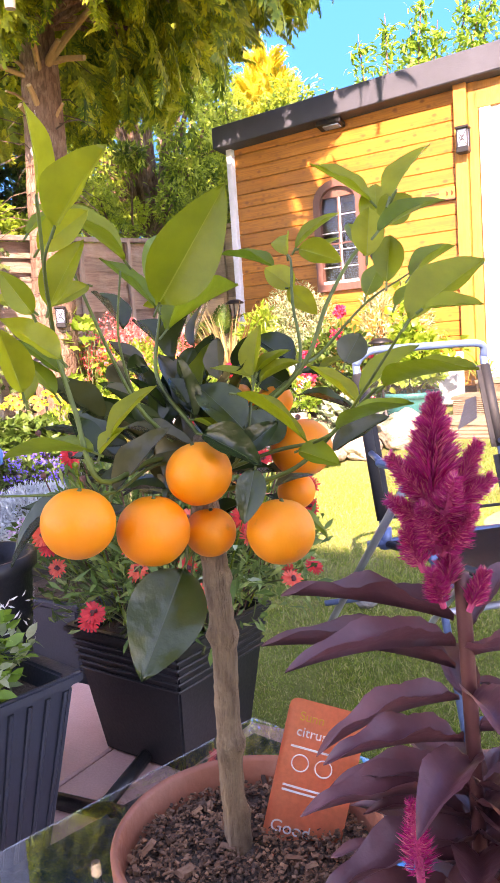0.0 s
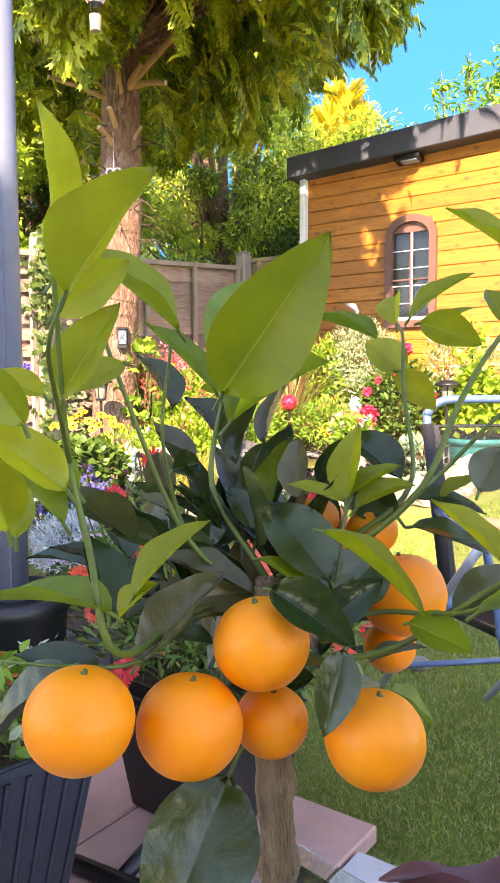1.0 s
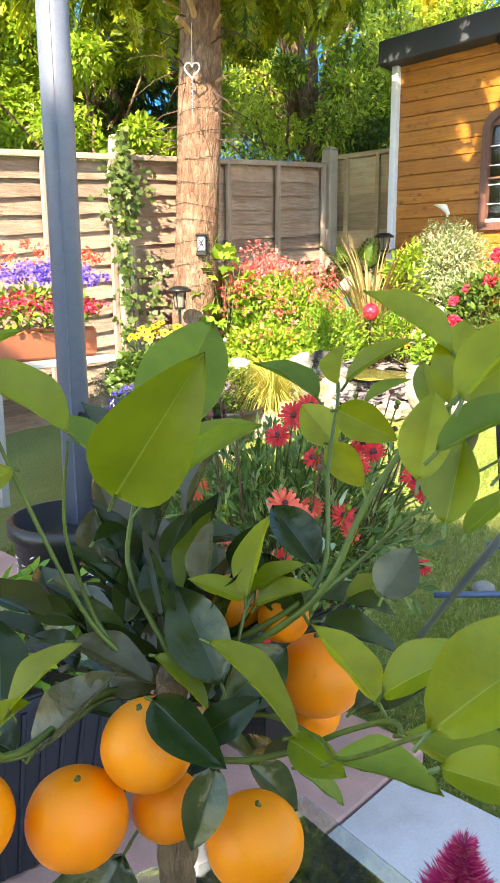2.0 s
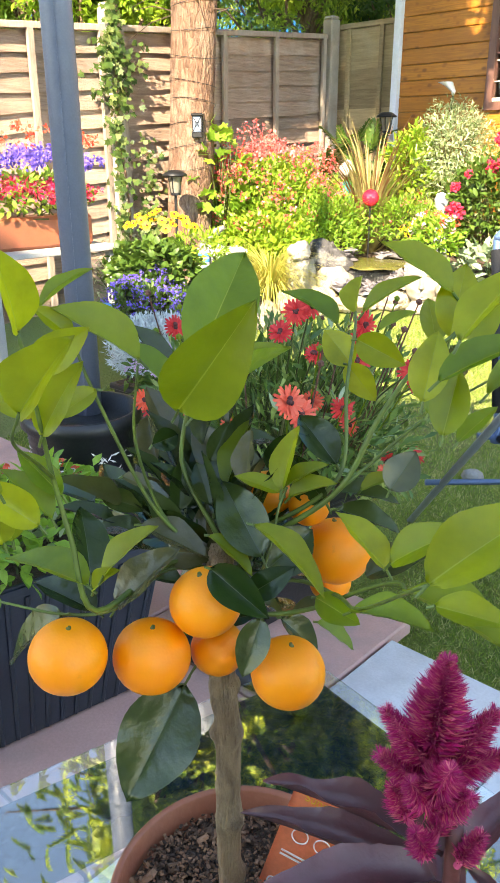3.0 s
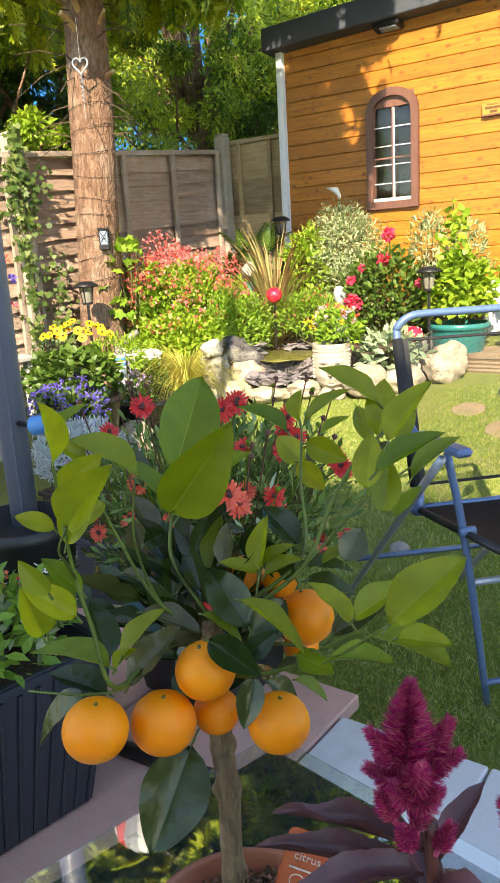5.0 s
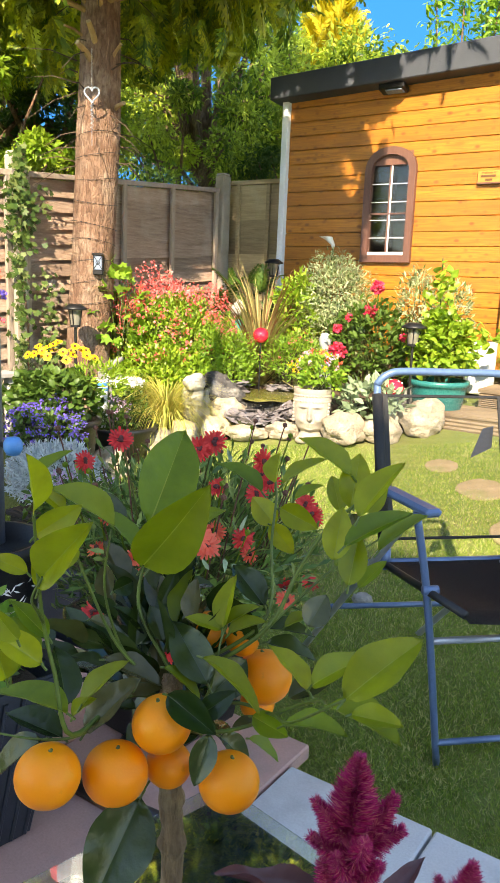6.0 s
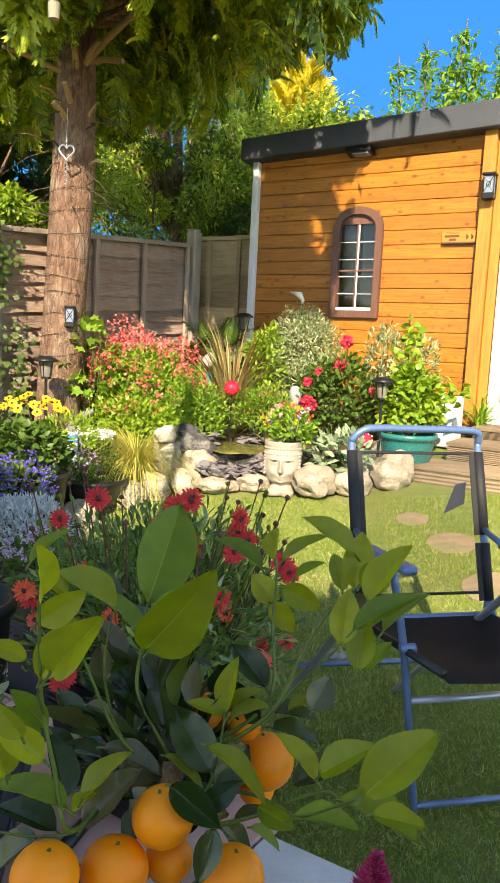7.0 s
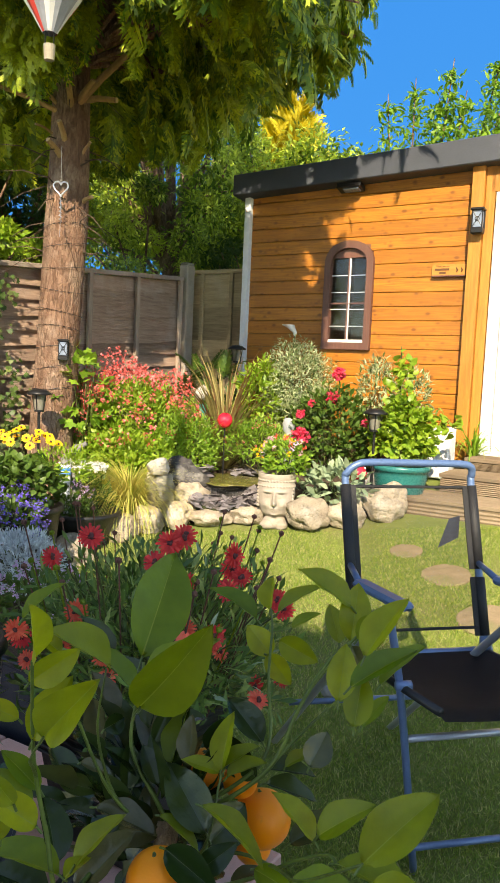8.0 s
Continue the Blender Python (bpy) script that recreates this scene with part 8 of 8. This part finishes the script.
OLD_A = (
    (-0.074, 0.359, 1.192, -0.102, 0.378, 1.223, 0.024, 0.74, 0, 0.67),
    (-0.067, 0.369, 1.17, -0.043, 0.396, 1.208, 0.027, -0.1, -0.78, 0.62),
    (-0.08, 0.343, 1.173, -0.118, 0.32, 1.138, 0.029, -0.34, -0.57, 0.75),
    (-0.103, 0.381, 1.146, -0.145, 0.364, 1.16, 0.025, 0.36, -0.11, 0.93),
    (-0.058, 0.442, 1.212, -0.068, 0.483, 1.267, 0.036, -0.18, -0.8, 0.57),
    (-0.02, 0.399, 1.202, 0.018, 0.404, 1.185, 0.022, 0.37, -0.66, 0.65),
    (-0.001, 0.409, 1.188, 0.019, 0.423, 1.207, 0.017, 0.34, -0.89, 0.3),
    (-0.039, 0.395, 1.118, -0.036, 0.344, 1.066, 0.049, 0.59, -0.55, 0.58),
    (-0.013, 0.451, 1.148, 0.007, 0.47, 1.122, 0.02, 0.81, -0.03, 0.59),
)
OLD_B = (
    (0.011, 0.472, 1.233, 0.038, 0.496, 1.23, 0.019, 0.19, -0.09, 0.98),
    (0.008, 0.477, 1.219, 0.038, 0.499, 1.207, 0.02, 0.39, -0.01, 0.92),
    (-0.097, 0.402, 1.233, -0.081, 0.414, 1.227, 0.011, 0.47, -0.18, 0.87),
    (-0.111, 0.396, 1.218, -0.088, 0.413, 1.21, 0.015, 0.61, -0.53, 0.59),
    (-0.078, 0.435, 1.205, -0.085, 0.452, 1.225, 0.021, 0.62, -0.44, 0.65),
    (-0.083, 0.473, 1.233, -0.064, 0.507, 1.238, 0.02, 0.08, -0.19, 0.98),
    (-0.072, 0.415, 1.186, -0.04, 0.42, 1.194, 0.02, 0.02, -0.9, 0.43),
    (-0.082, 0.402, 1.206, -0.041, 0.419, 1.194, 0.024, 0.31, -0.05, 0.95),
    (0.003, 0.443, 1.162, 0.02, 0.464, 1.171, 0.015, -0.24, -0.22, 0.94),
)
OLD_C = (
    (-0.024, 0.441, 1.15, -0.048, 0.429, 1.141, 0.015, 0.07, -0.67, 0.74),
    (0.027, 0.48, 1.18, 0.058, 0.503, 1.202, 0.023, -0.06, -0.64, 0.77),
    (0.004, 0.471, 1.223, -0.032, 0.475, 1.243, 0.023, 0.08, -0.94, 0.32),
)
GLOSSY_A = (
    (-0.008, 0.429, 1.2, -0.05, 0.438, 1.235, 0.03, 0.42, -0.63, 0.65),
    (-0.009, 0.432, 1.19, -0, 0.464, 1.208, 0.03, 0.62, -0.51, 0.6),
    (0.01, 0.408, 1.18, 0.013, 0.389, 1.152, 0.019, 0.56, -0.66, 0.5),
    (-0.004, 0.491, 1.239, -0.04, 0.498, 1.262, 0.023, 0.36, -0.55, 0.75),
    (0.048, 0.52, 1.315, 0.057, 0.52, 1.299, 0.017, 0.44, -0.87, 0.23),
    (-0.103, 0.431, 1.243, -0.099, 0.451, 1.246, 0.016, 0.86, -0.25, 0.44),
    (0.037, 0.484, 1.237, 0.043, 0.5, 1.258, 0.022, 0.49, -0.75, 0.45),
)


ACROSS = (-1, -0.72, -0.4, -0.055, 0.055, 0.4, 0.72, 1)


def citrus_form(seed):
    """Elliptic leaf of length 1 with a grooved midrib, wavy margin and curled tip; the midrib's faces come last."""
    rr = random.Random(seed)
    n, k = 12, len(ACROSS)
    vs, fs, rib = [], [], []
    curl, cup, wv = rr.uniform(0.03, 0.18), rr.uniform(0.10, 0.34), rr.uniform(0.006, 0.02)
    fold = rr.uniform(0.10, 0.42)
    for i in range(n + 1):
        t = i / n
        w = 0.5 * math.sin(math.pi * min(t ** 0.86, 1.0)) ** 0.78 * (1 - 0.12 * t)
        for s in ACROSS:
            y = w * s if abs(s) > 0.1 else s * 0.22 * (1.1 - t)
            z = -curl * t * t + fold * abs(y) + cup * abs(y) ** 1.3 * 0.55 + wv * math.sin(t * 14 + 2 * s) * abs(s) - (0.010 if abs(s) < 0.1 else 0) + 0.010 * math.cos(t * 40 - 6 * abs(s)) * (0.9 > abs(s) > 0.2)
            vs.append((t, y, z))
    for i in range(n):
        for j in range(k - 1):
            a = i * k + j
            (rib if j == 3 else fs).extend([(a, a + 1, a + k + 1), (a, a + k + 1, a + k)])
    return np.array(vs), np.array(fs + rib)


FORMS = [citrus_form(i) for i in range(6)]


def citrus_leaves(rows, mat):
    for i, (bx, by, bz, tx, ty, tz, w, nx, ny, nz) in enumerate(rows):
        b, t, n = Vector((bx, by, bz)), Vector((tx, ty, tz)), Vector((nx, ny, nz))
        ln = (t - b).length
        v, f = place(FORMS[i % 6], [tuple(b - TO)], [tuple(t - b)], [tuple(n)], [ln], [w / ln])
        o = tri_mesh("leaf", v, f, mat, tree)
        o.data.materials.append(M_OLDRIB if mat is M_CITRUS else M_RIB)
        for q in list(o.data.polygons)[-24:]:
            q.material_index = 1
        part("leaf_stalk", tube(blank(), (b - TO - (t - b) * 0.09 - Vector((0, 0, 0.002)), b - TO + (t - b) * 0.02), 0.0008, 6), M_SHOOT, o)


for rows in (YOUNG_A, YOUNG_B, YOUNG_C, YOUNG_D, YOUNG_E):
    citrus_leaves(rows, M_YOUNG)
for rows in (GREEN_A, GREEN_B):
    citrus_leaves(rows, M_MIDLEAF)
for rows in (OLD_A, OLD_B, OLD_C, GLOSSY_A):
    citrus_leaves(rows, M_CITRUS)
rng = np.random.default_rng(17)
for i in range(100):
    p = np.array([-0.075, 0.445, 1.19]) + rng.normal(size=3) * np.array([0.032, 0.022, 0.026])
    p[0] = min(p[0], -0.035)
    p[1] = max(p[1], 0.44 + 0.63 * (p[0] + 0.04))
    d = (p - np.array([-0.04, 0.43, 1.16])) + rng.normal(size=3) * 0.02
    v, f = place(FORMS[i % 6], [p - np.array(TO)], [d], [d * 0.3 + np.array([0, 0, 1]) + rng.normal(size=3) * 0.3], [rng.uniform(0.03, 0.05)], [0.5])
    tri_mesh("leaf", v, f, M_CITRUS, tree)

ORANGES = ((-0.063, 0.333, 1.159, 0.0212), (-0.044, 0.375, 1.146, 0.0222), (-0.026, 0.401, 1.177, 0.0205), (0.016, 0.424, 1.138, 0.0212),
           (-0.004, 0.494, 1.180, 0.0218), (-0.03, 0.414, 1.137, 0.0165), (-0.043, 0.474, 1.212, 0.017), (-0.018, 0.508, 1.146, 0.014), (-0.012, 0.475, 1.215, 0.0125))
for i, (x, y, z, r) in enumerate(ORANGES):
    bm = blank()
    bmesh.ops.create_uvsphere(bm, u_segments=40, v_segments=28, radius=r)
    for v in bm.verts:
        u = v.co.normalized()
        k = 1 + 0.012 * noise.noise(u * 2.2 + Vector((i * 5, 0, 0))) - 0.05 * math.exp(-((1 - u.z) / 0.05)) - 0.035 * math.exp(-((1 + u.z) / 0.03))
        v.co = Vector((u.x, u.y, u.z * 0.955)) * r * k
    o = part("orange", bm, M_ORANGE, tree, "", True)
    o.location = tl((x, y, z))
    o.rotation_euler = (radians(8 * math.sin(i * 2.1)), radians(9 * math.cos(i * 1.3)), i)
    bm = blank()
    tube(bm, ((0, 0, r * 0.87), (0.0003, 0, r * 0.91), (0.0006, 0.0003, r * 0.98)), (0.0020, 0.0013, 0.0009), 8)
    part("fruit_stalk", bm, M_TWIG, o)

# ---- plant label ----
tag = thing("plant_label", "orange printed card plant label stuck in the compost", "label", (0.0, 0.475, 0.945))
tag.rotation_euler = (radians(-8), radians(15), radians(22))
bm = blank()
pts = []
for cx, cz, a0 in ((0.022, 0.047, 0), (-0.022, 0.047, 90), (-0.022, -0.047, 180), (0.022, -0.047, 270)):
    pts += [(cx + 0.006 * math.cos(radians(a0 + k * 30)), cz + 0.006 * math.sin(radians(a0 + k * 30))) for k in range(4)]
vs = [bm.verts.new((x, 0, z)) for x, z in pts]
bm.faces.new(vs)
bmesh.ops.solidify(bm, geom=bm.faces[:], thickness=0.0008)
part("card", bm, M_ORANGECARD, tag)
bm = blank()
vs = [bm.verts.new(p) for p in ((-0.013, 0, -0.052), (0.013, 0, -0.052), (0.006, 0, -0.10), (-0.006, 0, -0.10))]
bm.faces.new(vs)
bmesh.ops.solidify(bm, geom=bm.faces[:], thickness=0.0008)
part("spike", bm, M_ORANGECARD, tag)
words("citrus", 0.0098, pose(-0.008, -0.0012, 0.030, 90), M_PRINT, tag, depth=0.0002)
words("Good", 0.0125, pose(-0.009, -0.0012, -0.040, 90), M_PRINT, tag, depth=0.0002)
words("Sunn", 0.0092, pose(-0.010, -0.0012, 0.041, 90), M_YELPRINT, tag, depth=0.0002)
for i in range(2):
    bm = blank()
    tube(bm, [(-0.012 + 0.017 * i + 0.006 * math.cos(t), -0.0012, 0.008 + 0.006 * math.sin(t)) for t in (k * math.pi / 12 for k in range(25))], 0.0005, 4)
    part("printed_ring", bm, M_PRINT, tag)
for i in range(3):
    part("printed_bar", box(blank(), (-0.004, -0.0011, 0.019 - 0.0001 * i - 0.0032 * i if i == 0 else -0.006 - 0.0035 * i), (0.034, 0.0004, 0.0014)), M_PRINT, tag)

# ---- plumed plant ----
cel = thing("plumed_plant", "dark purple-leaved plant with feathery magenta plumes", "plant", (0.135, 0.405, 0.85))
CO = Vector((0.135, 0.405, 0.85))
cp = thing("plant_pot", "small black nursery pot holding the purple plant", "pot", (0.14, 0.405, 0.748))
part("body", lathe(blank(), [(0, 0), (0.045, 0.0), (0.06, 0.10), (0.064, 0.10), (0.064, 0.112), (0.058, 0.112), (0.056, 0.095), (0, 0.095)], 36), M_BLACKPOT, cp, smooth=True)
part("compost", lathe(blank(), [(0, 0.103), (0.056, 0.100)], 24), M_SOIL, cp)
rng = np.random.default_rng(23)


def plume(tip, base, r, n, name="plume"):
    """A feathery spike: fine bristles leaving a core, pointing up and out."""
    tip, base = Vector(tip) - CO, Vector(base) - CO
    ax = (tip - base).normalized()
    s = ax.orthogonal().normalized()
    u = ax.cross(s)
    P, D, S = [], [], []
    L = (tip - base).length
    n = int(n * 1.5)
    for i in range(n):
        t = rng.uniform(0, 1) ** 0.8
        w = r * min(1.15 * (1 - t) ** 0.62, 0.75 + t) * (0.86 + 0.14 * math.sin(t * 40)) + 0.0008
        a = rng.uniform(0, 6.283)
        o = s * math.cos(a) + u * math.sin(a)
        P.append(tuple(base + ax * L * t * 0.95 + o * w * 0.45))
        D.append(tuple(o * 0.85 + ax * rng.uniform(0.45, 1.0)))
        S.append(max(w * 0.95, 0.004) * rng.uniform(0.75, 1.15))
    v, f = place(BLADE, P, D, rng.normal(size=(n, 3)), S, 0.10)
    h = tri_mesh(name, v, f, M_PLUME, cel, "", False)
    part("core", tube(blank(), (base - ax * 0.004, base.lerp(tip, 0.5), tip - ax * 0.004), (r * 0.25, r * 0.3, 0.001), 8), M_PLUME, h)
    return h


def lobe(tip, base, r, n):
    """One plume of the head, given as right, back and down from its tip, seen square to the table."""
    o, rt, bk = Vector((0.127, 0.39, 1.224)), Vector((0.85, 0.53, 0)), Vector((-0.53, 0.85, 0))
    a, b = (o + rt * q[0] * 0.86 + bk * q[1] * 0.86 - Vector((0, 0, q[2] * 0.88)) for q in (tip, base))
    plume(tuple(a), tuple(b), r * 0.8, n)


lobe((0, 0, 0), (-0.003, 0.002, 0.058), 0.0165, 2400)
for tip, base, r in (((-0.028, 0, 0.034), (-0.006, 0, 0.062), 0.0095), ((0.026, 0.004, 0.030), (0.010, 0.002, 0.060), 0.0095), ((0.032, -0.002, 0.050), (0.006, 0, 0.068), 0.0095),
                     ((-0.030, -0.004, 0.058), (-0.006, 0, 0.076), 0.0085), ((0.004, -0.024, 0.044), (0.0, -0.004, 0.078), 0.0115), ((-0.014, -0.018, 0.060), (-0.002, -0.002, 0.088), 0.010),
                     ((0.016, -0.018, 0.064), (0.003, -0.002, 0.090), 0.010), ((-0.006, 0.026, 0.044), (0, 0.006, 0.072), 0.0115), ((0.018, 0.020, 0.062), (0.004, 0.004, 0.086), 0.010),
                     ((-0.020, 0.016, 0.064), (-0.004, 0.004, 0.090), 0.010), ((-0.021, -0.004, 0.076), (-0.012, -0.002, 0.098), 0.009), ((-0.008, -0.008, 0.100), (-0.001, -0.002, 0.120), 0.0085),
                     ((0.026, 0.0, 0.104), (0.017, 0.0, 0.124), 0.008), ((0.010, 0.012, 0.088), (0.004, 0.004, 0.112), 0.009)):
    lobe(tip, base, r, 900)
lobe((0.082, 0.010, 0.080), (0.078, 0.012, 0.128), 0.014, 1300)
for k in range(5):
    a = k * 1.256
    lobe((0.078 + 0.020 * math.cos(a), 0.012 + 0.020 * math.sin(a), 0.104), (0.078 + 0.006 * math.cos(a), 0.012 + 0.006 * math.sin(a), 0.130), 0.008, 420)
lobe((-0.032, -0.045, 0.212), (-0.028, -0.040, 0.258), 0.011, 600)
M_STEMP = plain("purple_stem", (0.13, 0.035, 0.03), 0.5)
part("stem", tube(blank(), smooth_path([Vector(p) - CO for p in ((0.14, 0.405, 0.84), (0.138, 0.404, 0.95), (0.136, 0.402, 1.05), (0.134, 0.40, 1.13))], 6), 0.004, 10), M_STEMP, cel, smooth=True)
part("stem", tube(blank(), smooth_path([Vector(p) - CO for p in ((0.139, 0.404, 0.95), (0.17, 0.42, 0.99), (0.20, 0.43, 1.035))], 6), 0.003, 8), M_STEMP, cel, smooth=True)


def long_leaf(seed):
    rr = random.Random(seed)
    n, m = 24, 2
    vs, fs = [], []
    dr, wv = rr.uniform(0.10, 0.42), rr.uniform(0.01, 0.03)
    for i in range(n + 1):
        t = i / n
        w = 0.5 * math.sin(math.pi * t ** 0.72) ** 0.9
        for j in range(-m, m + 1):
            s = j / m
            vs.append((t * (1 - 0.25 * dr * t), w * s, 0.12 * t - dr * t * t + 0.25 * abs(w * s) + wv * math.sin(t * 17 + s) * abs(s) + 0.010 * math.cos(t * 62 - 5 * abs(s)) * abs(s) * (1 - t) - (0.012 if j == 0 else 0)))
    k = 2 * m + 1
    for i in range(n):
        for j in range(2 * m):
            a = i * k + j
            fs += [(a, a + 1, a + k + 1), (a, a + k + 1, a + k)]
    return np.array(vs), np.array(fs)


# large leaves as base, tip and breadth
for i, (b, t, w) in enumerate((
        ((0.128, 0.404, 1.104), (0.043, 0.370, 1.098), 0.026), ((0.130, 0.400, 1.092), (0.070, 0.325, 1.080), 0.034), ((0.128, 0.404, 1.078), (0.028, 0.368, 1.075), 0.030),
        ((0.130, 0.402, 1.062), (0.050, 0.345, 1.020), 0.030), ((0.132, 0.400, 1.040), (0.068, 0.315, 1.030), 0.036), ((0.134, 0.402, 1.010), (0.040, 0.330, 0.992), 0.040),
        ((0.134, 0.402, 1.085), (0.205, 0.385, 1.088), 0.026), ((0.136, 0.400, 1.065), (0.190, 0.325, 1.060), 0.032), ((0.138, 0.404, 1.045), (0.235, 0.400, 1.035), 0.034),
        ((0.136, 0.402, 1.030), (0.135, 0.295, 1.010), 0.038), ((0.136, 0.404, 1.100), (0.150, 0.480, 1.100), 0.024), ((0.136, 0.404, 1.055), (0.080, 0.480, 1.060), 0.030),
        ((0.138, 0.404, 1.000), (0.215, 0.330, 0.985), 0.038), ((0.138, 0.404, 0.985), (0.060, 0.300, 0.965), 0.042), ((0.138, 0.404, 0.970), (0.130, 0.510, 0.98), 0.036))):
    b, t = np.array(b), np.array(t)
    t = b + (t - b) * (0.74 if i > 2 else 0.95)
    v, f = place(long_leaf(i * 3 + 1), [b - np.array(CO)], [t - b + np.array([0, 0, 0.022])], [(0, 0, 1)], [np.linalg.norm(t - b) * 1.08], [0.62 * w / np.linalg.norm(t - b)])
    tri_mesh("leaf", v, f, M_PURPLE, cel)
for i in range(40):
    z = 0.87 + 0.15 * (i / 40) ** 0.9
    a = i * 2.399 + rng.normal() * 0.25
    o = np.array([0.137 + 0.004 * math.cos(a), 0.403 + 0.004 * math.sin(a), z]) - np.array(CO)
    ln = rng.uniform(0.07, 0.11) * (1.15 - 0.45 * (i / 40))
    v, f = place(long_leaf(i), [o], [(math.cos(a), math.sin(a), rng.uniform(0.05, 0.45))], [(0, 0, 1)], [ln], [rng.uniform(0.26, 0.36)])
    tri_mesh("leaf", v, f, M_PURPLE, cel)
for i in range(12):
    a = i * 2.399
    o = np.array([0.185, 0.425, 0.98 + 0.006 * i]) - np.array(CO)
    v, f = place(long_leaf(i + 50), [o], [(math.cos(a), math.sin(a), 0.3)], [(0, 0, 1)], [rng.uniform(0.05, 0.08)], [0.3])
    tri_mesh("leaf", v, f, M_PURPLE, cel)
